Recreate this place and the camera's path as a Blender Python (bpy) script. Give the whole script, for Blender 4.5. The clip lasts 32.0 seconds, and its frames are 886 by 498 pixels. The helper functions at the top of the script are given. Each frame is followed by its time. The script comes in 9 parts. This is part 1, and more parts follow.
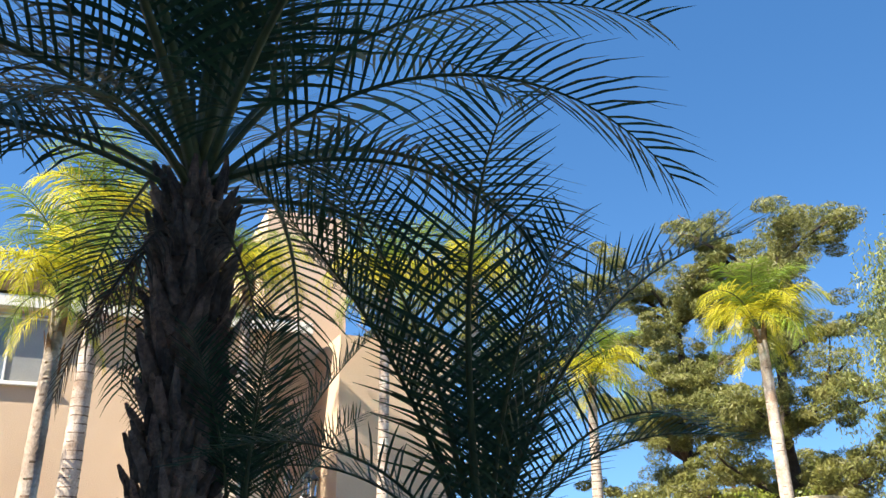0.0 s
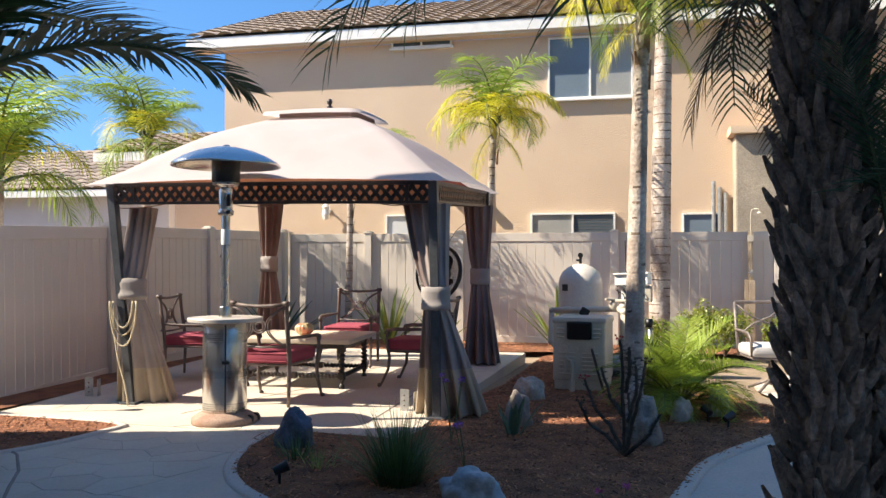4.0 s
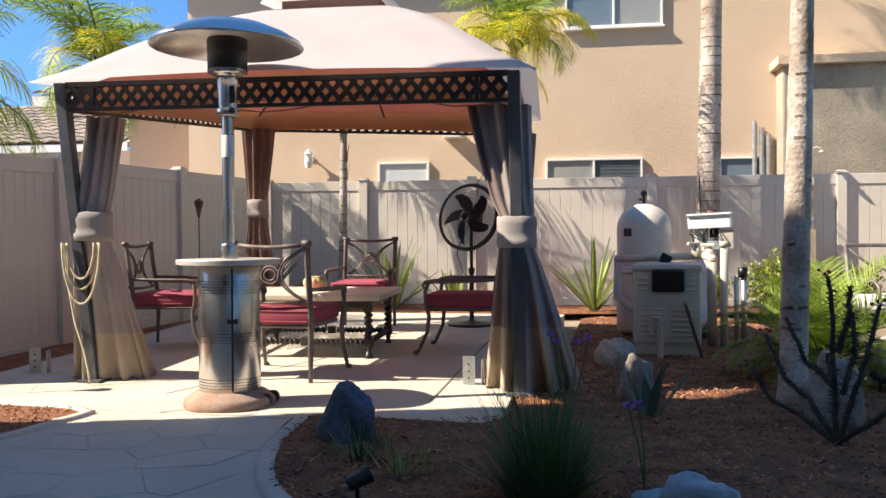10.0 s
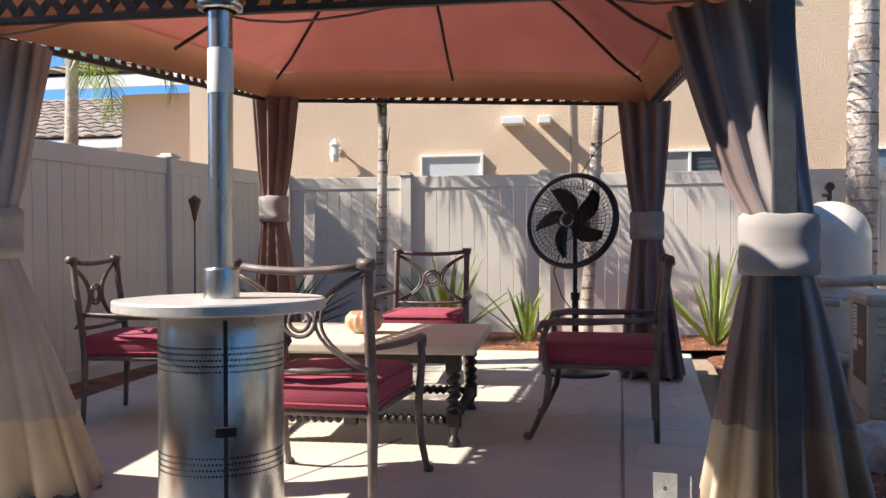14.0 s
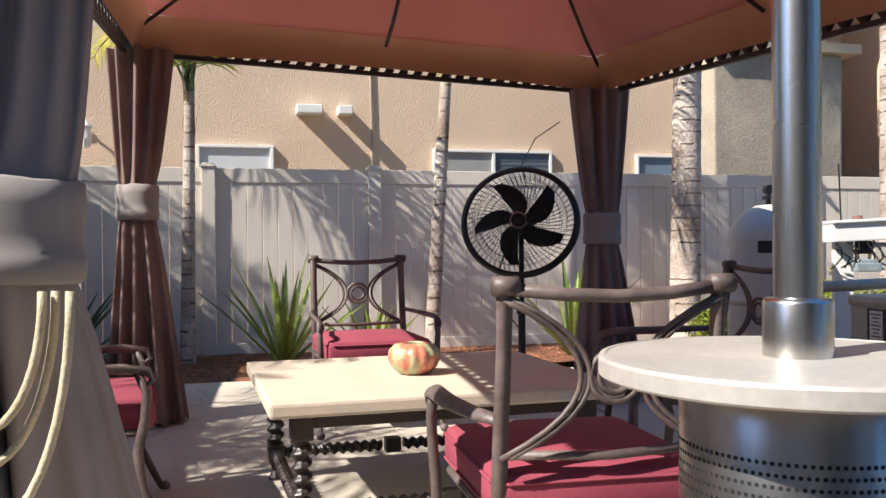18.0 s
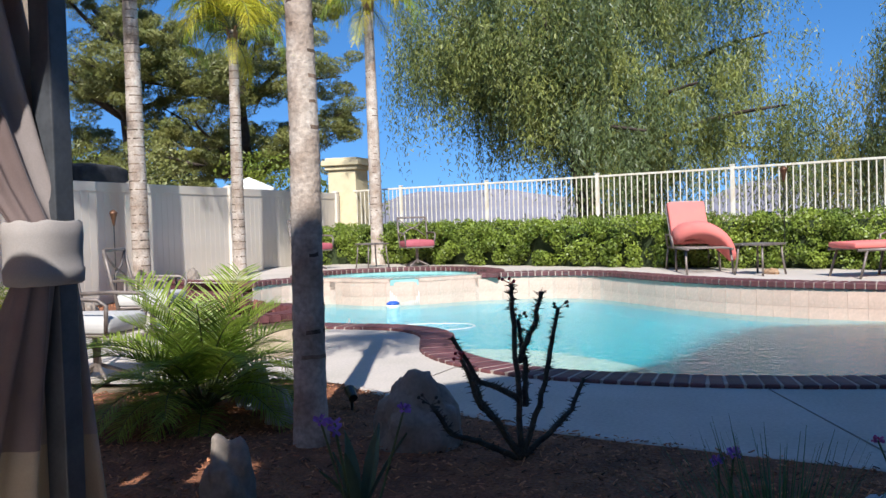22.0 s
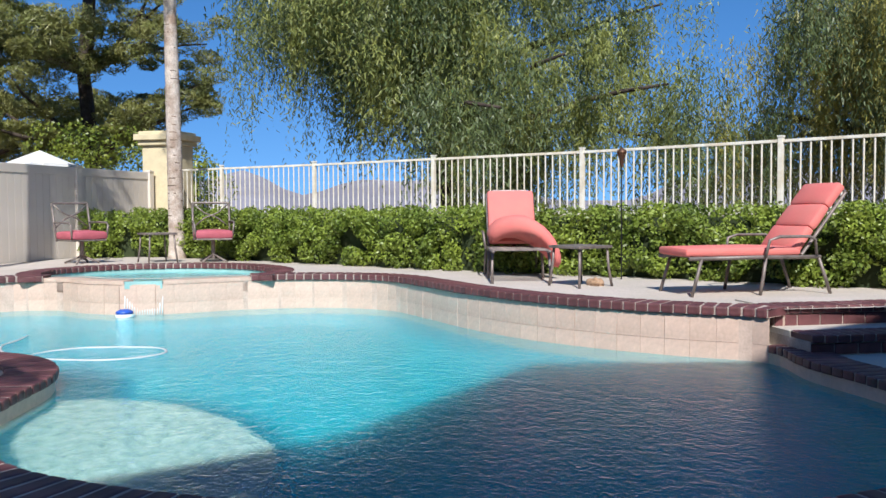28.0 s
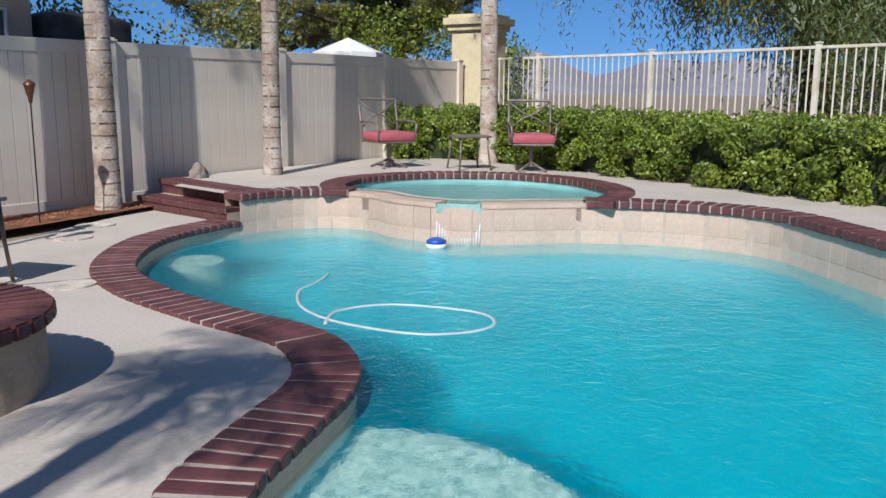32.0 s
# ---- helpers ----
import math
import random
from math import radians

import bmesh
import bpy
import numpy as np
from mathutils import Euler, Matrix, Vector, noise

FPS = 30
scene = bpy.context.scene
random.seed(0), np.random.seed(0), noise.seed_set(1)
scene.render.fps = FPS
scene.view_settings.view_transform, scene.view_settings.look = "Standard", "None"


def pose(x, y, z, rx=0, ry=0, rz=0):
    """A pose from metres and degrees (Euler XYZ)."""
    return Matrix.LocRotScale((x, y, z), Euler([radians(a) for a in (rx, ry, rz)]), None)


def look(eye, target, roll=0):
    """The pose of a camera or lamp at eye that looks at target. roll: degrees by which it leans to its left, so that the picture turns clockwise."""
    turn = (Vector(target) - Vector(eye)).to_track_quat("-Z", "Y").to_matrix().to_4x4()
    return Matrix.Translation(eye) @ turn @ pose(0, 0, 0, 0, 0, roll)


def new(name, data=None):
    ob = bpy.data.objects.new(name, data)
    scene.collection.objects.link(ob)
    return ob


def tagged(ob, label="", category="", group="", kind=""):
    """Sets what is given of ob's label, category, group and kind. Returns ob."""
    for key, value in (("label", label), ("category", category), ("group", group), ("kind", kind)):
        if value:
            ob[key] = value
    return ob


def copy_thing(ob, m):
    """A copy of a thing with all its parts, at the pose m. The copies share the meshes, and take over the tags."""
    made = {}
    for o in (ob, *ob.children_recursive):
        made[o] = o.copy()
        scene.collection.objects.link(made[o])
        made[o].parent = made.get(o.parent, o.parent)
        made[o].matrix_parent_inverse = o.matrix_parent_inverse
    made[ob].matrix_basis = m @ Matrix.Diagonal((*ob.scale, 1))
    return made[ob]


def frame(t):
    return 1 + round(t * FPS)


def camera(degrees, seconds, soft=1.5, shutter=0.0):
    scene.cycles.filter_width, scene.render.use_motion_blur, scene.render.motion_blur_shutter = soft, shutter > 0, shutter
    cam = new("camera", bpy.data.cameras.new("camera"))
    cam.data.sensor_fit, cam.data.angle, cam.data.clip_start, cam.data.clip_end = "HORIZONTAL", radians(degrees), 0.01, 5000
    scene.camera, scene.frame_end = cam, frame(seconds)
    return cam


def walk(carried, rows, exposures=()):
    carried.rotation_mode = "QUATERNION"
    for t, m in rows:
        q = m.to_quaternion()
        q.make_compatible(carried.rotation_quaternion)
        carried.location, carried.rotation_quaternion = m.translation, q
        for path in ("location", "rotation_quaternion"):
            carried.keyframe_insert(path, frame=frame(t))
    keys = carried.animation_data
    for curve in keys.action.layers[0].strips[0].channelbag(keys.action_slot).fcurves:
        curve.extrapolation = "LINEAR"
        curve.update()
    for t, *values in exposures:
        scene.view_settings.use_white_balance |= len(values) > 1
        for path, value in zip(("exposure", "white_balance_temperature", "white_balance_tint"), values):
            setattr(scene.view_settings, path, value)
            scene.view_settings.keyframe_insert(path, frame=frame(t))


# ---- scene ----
cam = camera(54.4, 32.0)
PATH = [
    (0, (3.59, -0.03, 1.28), (4.338, 1.685, 1.983), -0.8),
    (0.5, (3.54, 0.031, 1.352), (4.206, 1.835, 1.903), -2.5),
    (1, (3.531, 0.057, 1.358), (4.128, 1.916, 1.788), -3.3),
    (1.5, (3.515, 0.048, 1.362), (4.011, 1.972, 1.588), -4.4),
    (2, (3.504, 0.06, 1.358), (3.891, 2.02, 1.463), -4.8),
    (2.5, (3.479, 0.059, 1.362), (3.675, 2.047, 1.452), -3.3),
    (3, (3.452, 0.028, 1.37), (3.442, 2.026, 1.448), -1.8),
    (3.5, (3.443, 0.041, 1.376), (3.141, 2.017, 1.425), -0.2),
    (4, (3.411, 0.034, 1.362), (2.962, 1.982, 1.391), 0.1),
    (4.5, (3.386, 0.052, 1.362), (2.814, 1.969, 1.37), 0.5),
    (6.5, (3.139, 0.081, 1.226), (2.15, 1.82, 1.221), 0.4),
    (7, (2.953, 0.184, 1.18), (1.911, 1.891, 1.168), 0.7),
    (7.5, (2.773, 0.339, 1.116), (1.712, 2.034, 1.1), 0.8),
    (8, (2.643, 0.622, 1.051), (1.68, 2.374, 1.03), 0.0),
    (8.5, (2.566, 0.91, 1.064), (1.842, 2.774, 1.035), -0.3),
    (9, (2.402, 1.151, 1.074), (1.886, 3.083, 1.043), -0.3),
    (9.5, (2.293, 1.475, 1.026), (1.9, 3.436, 0.996), -0.4),
    (10, (2.138, 1.791, 1.019), (1.803, 3.763, 0.99), -0.3),
    (10.5, (1.989, 2.052, 1.05), (1.683, 4.028, 1.027), -0.4),
    (11, (1.928, 2.371, 1.059), (1.625, 4.348, 1.037), -0.5),
    (11.5, (1.858, 2.684, 1.078), (1.564, 4.662, 1.056), -0.5),
    (12, (1.758, 2.998, 1.079), (1.476, 4.978, 1.062), -0.5),
    (12.5, (1.655, 3.294, 1.079), (1.376, 5.274, 1.055), -0.5),
    (13, (1.515, 3.674, 1.046), (1.187, 5.647, 1.029), -0.3),
    (13.5, (1.312, 3.987, 1.059), (0.957, 5.955, 1.045), -0.2),
    (14, (1.117, 4.282, 1.051), (0.754, 6.248, 1.039), -0.2),
    (14.5, (0.852, 4.484, 1.046), (0.507, 6.453, 1.033), -0.1),
    (16.5, (-0.174, 5.15, 1.05), (-0.071, 7.147, 1.044), 0.1),
    (17, (-0.402, 5.381, 1.016), (-0.166, 7.367, 1.011), -0.1),
    (17.5, (-0.656, 5.439, 1.002), (-0.336, 7.413, 0.999), -0.3),
    (18, (-0.858, 5.505, 1.067), (-0.389, 7.449, 1.061), -0.4),
    (18.5, (-0.931, 5.541, 1.1), (-0.252, 7.422, 1.091), -0.9),
    (19, (-0.996, 5.503, 1.118), (0.052, 7.206, 1.095), -1.5),
    (19.5, (-1.012, 5.464, 1.136), (0.323, 6.953, 1.1), -1.8),
    (20, (-0.985, 5.468, 1.121), (0.489, 6.819, 1.081), -1.7),
    (20.5, (-0.94, 5.437, 1.117), (0.655, 6.643, 1.071), -1.6),
    (21, (-0.811, 5.368, 1.127), (0.906, 6.393, 1.072), -1.7),
    (21.5, (-0.607, 5.272, 1.117), (1.207, 6.112, 1.056), -1.8),
    (22, (-0.466, 5.181, 1.107), (1.423, 5.835, 1.043), -1.7),
    (22.5, (-0.252, 5.168, 1.089), (1.702, 5.592, 1.02), -1.4),
    (23, (0.003, 4.993, 1.049), (1.991, 5.197, 0.981), -1.2),
    (23.5, (0.294, 4.8, 1.036), (2.292, 4.847, 0.964), -1.3),
    (24, (0.48, 4.679, 1.053), (2.478, 4.611, 0.975), -1.2),
    (24.5, (0.777, 4.59, 1.093), (2.768, 4.41, 1.016), -1.0),
    (26.5, (1.81, 4.179, 1.072), (3.806, 4.291, 1.005), -0.7),
    (27, (2.122, 4.07, 1.016), (4.099, 4.369, 0.954), -0.8),
    (27.5, (2.467, 3.997, 1.03), (4.417, 4.438, 0.971), -0.5),
    (28, (2.784, 3.948, 1.064), (4.709, 4.482, 0.974), -0.3),
    (28.5, (3.102, 3.958, 1.069), (4.974, 4.617, 0.826), -0.2),
    (29, (3.393, 4.056, 1.139), (5.224, 4.801, 0.837), 0.0),
    (29.5, (3.684, 4.114, 1.202), (5.479, 4.933, 0.872), 0.1),
    (30, (3.943, 4.288, 1.207), (5.687, 5.205, 0.861), 0.4),
    (30.5, (4.137, 4.511, 1.244), (5.82, 5.531, 0.886), 0.4),
    (31, (4.347, 4.738, 1.263), (6.006, 5.796, 0.9), 0.3),
    (31.5, (4.525, 5.059, 1.285), (6.171, 6.135, 0.921), 0.7),
    (32, (4.603, 5.437, 1.322), (6.226, 6.549, 0.961), 0.4),
]

walk(cam, [(t, look(e, g, r)) for t, e, g, r in PATH], exposures=[(0.0, 1.35, 7400.0, 10.0), (2.0, 1.3, 7400.0, 10.0), (4.0, 1.25, 7300.0, 10.0), (10.0, 1.2, 7200.0, 10.0), (12.5, 1.05, 6800.0, 10.0), (14.0, 1.2, 6600.0, 10.0), (18.0, 0.95, 6500.0, 10.0), (20.0, 0.6, 6100.0, 10.0), (24.0, 0.6, 6200.0, 10.0), (29.0, 0.3, 6100.0, 10.0), (32.0, 0.02, 6100.0, 10.0)])

# ---- light ----
SUN_TO = Vector((0.95, 0.31, -0.935)).normalized()      # the way the sunlight travels
sun = new("sun", bpy.data.lights.new("sun", "SUN"))
sun.data.energy, sun.data.angle, sun.data.color = 5.0, radians(0.53), (1.0, 0.95, 0.87)
sun.matrix_world = Matrix.Translation((-20, -8, 30)) @ SUN_TO.to_track_quat("-Z", "Y").to_matrix().to_4x4()
world = bpy.data.worlds.new("world")
scene.world = world
world.use_nodes = True
wn = world.node_tree.nodes
sky = wn.new("ShaderNodeTexSky")
sky.sky_type, sky.sun_disc = "NISHITA", False
sky.sun_elevation = math.asin(-SUN_TO.z)
sky.sun_rotation = math.atan2(-SUN_TO.x, -SUN_TO.y)
sky.air_density, sky.dust_density, sky.ozone_density = 1.0, 0.2, 2.0
wn["Background"].inputs["Strength"].default_value = 0.125
sat = wn.new("ShaderNodeHueSaturation")
sat.inputs["Saturation"].default_value = 1.3
sat.inputs["Hue"].default_value = 0.503
way = wn.new("ShaderNodeTexCoord")
lift = wn.new("ShaderNodeVectorMath")
lift.operation = "ADD"
lift.inputs[1].default_value = (0.0, 0.0, 0.22)          # the clear deep blue reaches down to the hills
world.node_tree.links.new(way.outputs["Generated"], lift.inputs[0])
world.node_tree.links.new(lift.outputs["Vector"], sky.inputs["Vector"])
world.node_tree.links.new(sky.outputs["Color"], sat.inputs["Color"])
world.node_tree.links.new(sat.outputs["Color"], wn["Background"].inputs["Color"])


# ---- mesh helpers ----
def part(name, bm, material, parent=None, label="", smooth=False):
    """One mesh object from a bmesh, under a thing or a part."""
    me = bpy.data.meshes.new(name)
    if smooth:
        for f in bm.faces:
            f.smooth = True
    bm.to_mesh(me)
    bm.free()
    for m in material if isinstance(material, (list, tuple)) else [material]:
        me.materials.append(m)
    ob = new(name, me)
    if parent is not None:
        ob.parent = parent
    if label:
        ob["label"] = label
    return ob


def raw(name, verts, faces, material, parent=None, smooth=False, mats=None):
    """One mesh object from arrays, for large meshes."""
    me = bpy.data.meshes.new(name)
    verts, faces = np.asarray(verts, dtype=np.float32), np.asarray(faces, dtype=np.int32)
    k = faces.shape[1]
    me.vertices.add(len(verts))
    me.vertices.foreach_set("co", verts.ravel())
    me.loops.add(faces.size)
    me.loops.foreach_set("vertex_index", faces.ravel())
    me.polygons.add(len(faces))
    me.polygons.foreach_set("loop_start", np.arange(len(faces), dtype=np.int32) * k)
    me.polygons.foreach_set("loop_total", np.full(len(faces), k, dtype=np.int32))
    if smooth:
        me.polygons.foreach_set("use_smooth", np.ones(len(faces), dtype=bool))
    me.update(calc_edges=True)
    for m in material if isinstance(material, (list, tuple)) else [material]:
        me.materials.append(m)
    if mats is not None:
        me.polygons.foreach_set("material_index", np.asarray(mats, dtype=np.int32))
    ob = new(name, me)
    if parent is not None:
        ob.parent = parent
    return ob


def share(name, ob, parent, m):
    """Another object on the same mesh."""
    o = new(name, ob.data)
    o.parent = parent
    o.matrix_local = m
    return o


def thing(name, m, label="", category="", group="", kind=""):
    """An Empty at the base of a thing, which carries its parts."""
    e = new(name)
    e.empty_display_size = 0.1
    e.matrix_world = m if isinstance(m, Matrix) else Matrix.Translation(m)
    return tagged(e, label, category, group, kind)


def box(bm, c, s, rot=None, bevel=0.0, mat_index=0):
    m = Matrix.Translation(c) @ (rot or Matrix.Identity(4)) @ Matrix.Diagonal((s[0], s[1], s[2], 1))
    r = bmesh.ops.create_cube(bm, size=1.0, matrix=m)
    vs = r["verts"]
    if bevel:
        es = list({e for v in vs for e in v.link_edges})
        bmesh.ops.bevel(bm, geom=es, offset=bevel, segments=2, affect="EDGES", profile=0.6)
    return vs


def rod(bm, a, b, r0, r1=None, seg=10, caps=True):
    """A straight bar, round, from a to b."""
    a, b = Vector(a), Vector(b)
    d = b - a
    m = Matrix.Translation((a + b) / 2) @ d.to_track_quat("Z", "Y").to_matrix().to_4x4()
    bmesh.ops.create_cone(bm, cap_ends=caps, segments=seg, radius1=r0, radius2=r0 if r1 is None else r1, depth=d.length, matrix=m)


def sweep(bm, pts, radius, seg=8, flat=1.0, closed=False):
    """A bar along a line of points; radius a number or one per point; flat squeezes its second axis."""
    pts = [Vector(p) for p in pts]
    n = len(pts)
    rad = radius if isinstance(radius, (list, tuple)) else [radius] * n
    rings, side = [], None
    for i, p in enumerate(pts):
        a = pts[(i - 1) % n] if closed or i else pts[0]
        b = pts[(i + 1) % n] if closed or i < n - 1 else pts[-1]
        d = (b - a).normalized()
        if side is None:
            side = d.orthogonal().normalized()
        side = (side - d * side.dot(d)).normalized()
        up = d.cross(side)
        rings.append([bm.verts.new(p + side * (rad[i] * math.cos(k * math.tau / seg)) + up * (rad[i] * flat * math.sin(k * math.tau / seg))) for k in range(seg)])
    for i in range(n if closed else n - 1):
        a, b = rings[i], rings[(i + 1) % n]
        for k in range(seg):
            bm.faces.new((a[k], a[(k + 1) % seg], b[(k + 1) % seg], b[k]))
    if not closed:
        bm.faces.new(rings[0][::-1])
        bm.faces.new(rings[-1])


def lathe(bm, profile, seg=32, center=(0, 0, 0)):
    """A turned shape from (radius, height) pairs."""
    c = Vector(center)
    rings = []
    for r, z in profile:
        if r < 1e-5:
            rings.append([bm.verts.new(c + Vector((0, 0, z)))])
        else:
            rings.append([bm.verts.new(c + Vector((r * math.cos(k * math.tau / seg), r * math.sin(k * math.tau / seg), z))) for k in range(seg)])
    for a, b in zip(rings, rings[1:]):
        for k in range(seg):
            j = (k + 1) % seg
            if len(a) == 1 and len(b) > 1:
                bm.faces.new((a[0], b[j], b[k]))
            elif len(b) == 1 and len(a) > 1:
                bm.faces.new((a[k], a[j], b[0]))
            elif len(a) > 1:
                bm.faces.new((a[k], a[j], b[j], b[k]))


def slab(bm, outline, z0, z1):
    """A flat piece with an outline and a thickness."""
    lo = [bm.verts.new((x, y, z0)) for x, y in outline]
    hi = [bm.verts.new((x, y, z1)) for x, y in outline]
    n = len(outline)
    fs = [bm.faces.new(hi), bm.faces.new(lo[::-1])]
    for i in range(n):
        j = (i + 1) % n
        fs.append(bm.faces.new((lo[i], lo[j], hi[j], hi[i])))
    bmesh.ops.recalc_face_normals(bm, faces=fs)


def curve(pts, step=0.15, closed=False):
    """A smooth line sheer points (x, y), with even steps."""
    pts = [Vector((p[0], p[1])) for p in pts]
    n, out = len(pts), []
    for i in range(n if closed else n - 1):
        def at(k):
            return pts[k % n] if closed else pts[max(0, min(n - 1, k))]
        p0, p1, p2, p3 = at(i - 1), at(i), at(i + 1), at(i + 2)
        m = max(1, round((p2 - p1).length / step))
        for k in range(m):
            t = k / m
            out.append(0.5 * (2 * p1 + (p2 - p0) * t + (2 * p0 - 5 * p1 + 4 * p2 - p3) * t * t + (3 * p1 - p0 - 3 * p2 + p3) * t ** 3))
    if not closed:
        out.append(pts[-1])
    return out


def offset(line, d, closed=False):
    """The line moved sideways by d, to its left when d is above zero."""
    n, out = len(line), []
    for i, p in enumerate(line):
        a = line[(i - 1) % n] if closed or i else p
        b = line[(i + 1) % n] if closed or i < n - 1 else p
        t = (b - a).normalized()
        out.append(p + Vector((-t.y, t.x)) * d)
    return out


# ---- materials ----
def material(name, color, rough=0.6, metal=0.0, vary=0.12, scale=6.0, fine=60.0, bump=0.2, depth=0.004, second=None, spot=0.0, spread=0.0, coat=0.0, transmit=0.0, wear=None):
    """A surface with colour that varies at two scales, and fine relief. second: a colour mixed in by large spots; spread: change from piece to piece."""
    m = bpy.data.materials.new(name)
    m.use_nodes = True
    nt = m.node_tree
    n, l = nt.nodes, nt.links
    b = n["Principled BSDF"]
    tc = n.new("ShaderNodeTexCoord")
    big = n.new("ShaderNodeTexNoise")
    big.inputs["Scale"].default_value, big.inputs["Detail"].default_value = scale, 5.0
    small = n.new("ShaderNodeTexNoise")
    small.inputs["Scale"].default_value, small.inputs["Detail"].default_value = fine, 3.0
    for t in (big, small):
        l.new(tc.outputs["Object"], t.inputs["Vector"])
    mix = n.new("ShaderNodeMix")
    mix.data_type = "RGBA"
    c2 = second or tuple(c * (1 - vary * 2.2) for c in color)
    mix.inputs["A"].default_value, mix.inputs["B"].default_value = (*color, 1), (*c2, 1)
    ramp = n.new("ShaderNodeMapRange")
    ramp.inputs["From Min"].default_value, ramp.inputs["From Max"].default_value = (0.38, 0.68) if not spot else (0.5 - spot / 2, 0.5 + spot / 2)
    l.new(big.outputs["Fac"], ramp.inputs["Value"])
    l.new(ramp.outputs["Result"], mix.inputs["Factor"])
    hsv = n.new("ShaderNodeHueSaturation")
    l.new(mix.outputs["Result"], hsv.inputs["Color"])
    val = n.new("ShaderNodeMapRange")
    val.inputs["From Min"].default_value, val.inputs["From Max"].default_value = 0.25, 0.75
    val.inputs["To Min"].default_value, val.inputs["To Max"].default_value = 1 - vary, 1 + vary
    l.new(small.outputs["Fac"], val.inputs["Value"])
    if spread:
        info = n.new("ShaderNodeObjectInfo")
        geo = n.new("ShaderNodeNewGeometry")
        add = n.new("ShaderNodeMath")
        l.new(info.outputs["Random"], add.inputs[0])
        l.new(geo.outputs["Random Per Island"], add.inputs[1])
        fr = n.new("ShaderNodeMath")
        fr.operation = "FRACT"
        l.new(add.outputs[0], fr.inputs[0])
        sp = n.new("ShaderNodeMapRange")
        sp.inputs["To Min"].default_value, sp.inputs["To Max"].default_value = 1 - spread, 1 + spread
        l.new(fr.outputs[0], sp.inputs["Value"])
        mu = n.new("ShaderNodeMath")
        mu.operation = "MULTIPLY"
        l.new(sp.outputs["Result"], mu.inputs[0])
        l.new(val.outputs["Result"], mu.inputs[1])
        l.new(mu.outputs[0], hsv.inputs["Value"])
    else:
        l.new(val.outputs["Result"], hsv.inputs["Value"])
    l.new(hsv.outputs["Color"], b.inputs["Base Color"])
    rr = n.new("ShaderNodeMapRange")
    rr.inputs["To Min"].default_value, rr.inputs["To Max"].default_value = max(0.02, rough - 0.08), min(1.0, rough + 0.08)
    l.new(big.outputs["Fac"], rr.inputs["Value"])
    l.new(rr.outputs["Result"], b.inputs["Roughness"])
    b.inputs["Metallic"].default_value = metal
    b.inputs["Coat Weight"].default_value = coat
    if bump:
        bp = n.new("ShaderNodeBump")
        bp.inputs["Strength"].default_value, bp.inputs["Distance"].default_value = bump, depth
        l.new(small.outputs["Fac"], bp.inputs["Height"])
        l.new(bp.outputs["Normal"], b.inputs["Normal"])
    return m


def leafy(name, color, second, sheer=0.35, rough=0.45):
    """Leaves: light passes in part, and each leaf differs."""
    m = material(name, color, rough, vary=0.25, scale=2.0, fine=25.0, bump=0.0, second=second, spread=0.3)
    nt = m.node_tree
    n, l = nt.nodes, nt.links
    b = n["Principled BSDF"]
    tr = n.new("ShaderNodeBsdfTranslucent")
    l.new(b.inputs["Base Color"].links[0].from_socket, tr.inputs["Color"])
    mx = n.new("ShaderNodeMixShader")
    mx.inputs["Fac"].default_value = sheer
    l.new(b.outputs["BSDF"], mx.inputs[1])
    l.new(tr.outputs["BSDF"], mx.inputs[2])
    l.new(mx.outputs["Shader"], n["Material Output"].inputs["Surface"])
    return m


M_CONC = material("concrete", (0.52, 0.455, 0.40), 0.8, vary=0.12, scale=1.4, fine=45, bump=0.25, depth=0.003, second=(0.45, 0.40, 0.34))
M_STAMP = material("stamped_concrete", (0.52, 0.46, 0.38), 0.75, vary=0.07, scale=1.1, fine=40, bump=0.3, depth=0.004, second=(0.44, 0.385, 0.32), spread=0.05)
M_JOINT = material("dark_joint", (0.24, 0.21, 0.18), 0.9)
M_MULCH = material("bark_mulch", (0.275, 0.105, 0.047), 0.95, vary=0.4, scale=5, fine=55, bump=1.0, depth=0.03, second=(0.14, 0.052, 0.025))
M_CHIP = material("bark_chip", (0.38, 0.165, 0.08), 0.9, vary=0.3, spread=0.8, bump=0.2, second=(0.18, 0.066, 0.032))
M_SOIL = material("dry_earth", (0.30, 0.22, 0.15), 0.95, vary=0.2, scale=0.8, fine=20, bump=0.5, depth=0.02, second=(0.2, 0.15, 0.1))
M_VINYL = material("vinyl_fence", (0.67, 0.60, 0.52), 0.5, vary=0.04, scale=1.5, fine=90, bump=0.08, second=(0.61, 0.54, 0.46))
M_STUCCO = material("peach_stucco", (0.66, 0.50, 0.36), 0.92, vary=0.06, scale=0.5, fine=55, bump=0.9, depth=0.011, second=(0.60, 0.445, 0.32))
M_STUCCO_G = material("grey_stucco", (0.43, 0.36, 0.28), 0.95, vary=0.2, scale=1.2, fine=45, bump=0.7, depth=0.009, second=(0.27, 0.235, 0.19))
M_STUCCO_O = material("own_house_stucco", (0.62, 0.60, 0.58), 0.9, vary=0.05, scale=0.6, fine=50, bump=0.5, depth=0.006)
M_TRIM = material("white_trim", (0.80, 0.79, 0.76), 0.5, vary=0.04, bump=0.05)
M_ROOF = material("roof_tile", (0.34, 0.27, 0.21), 0.85, vary=0.2, scale=3, fine=20, bump=0.4, spread=0.25, second=(0.25, 0.2, 0.165))
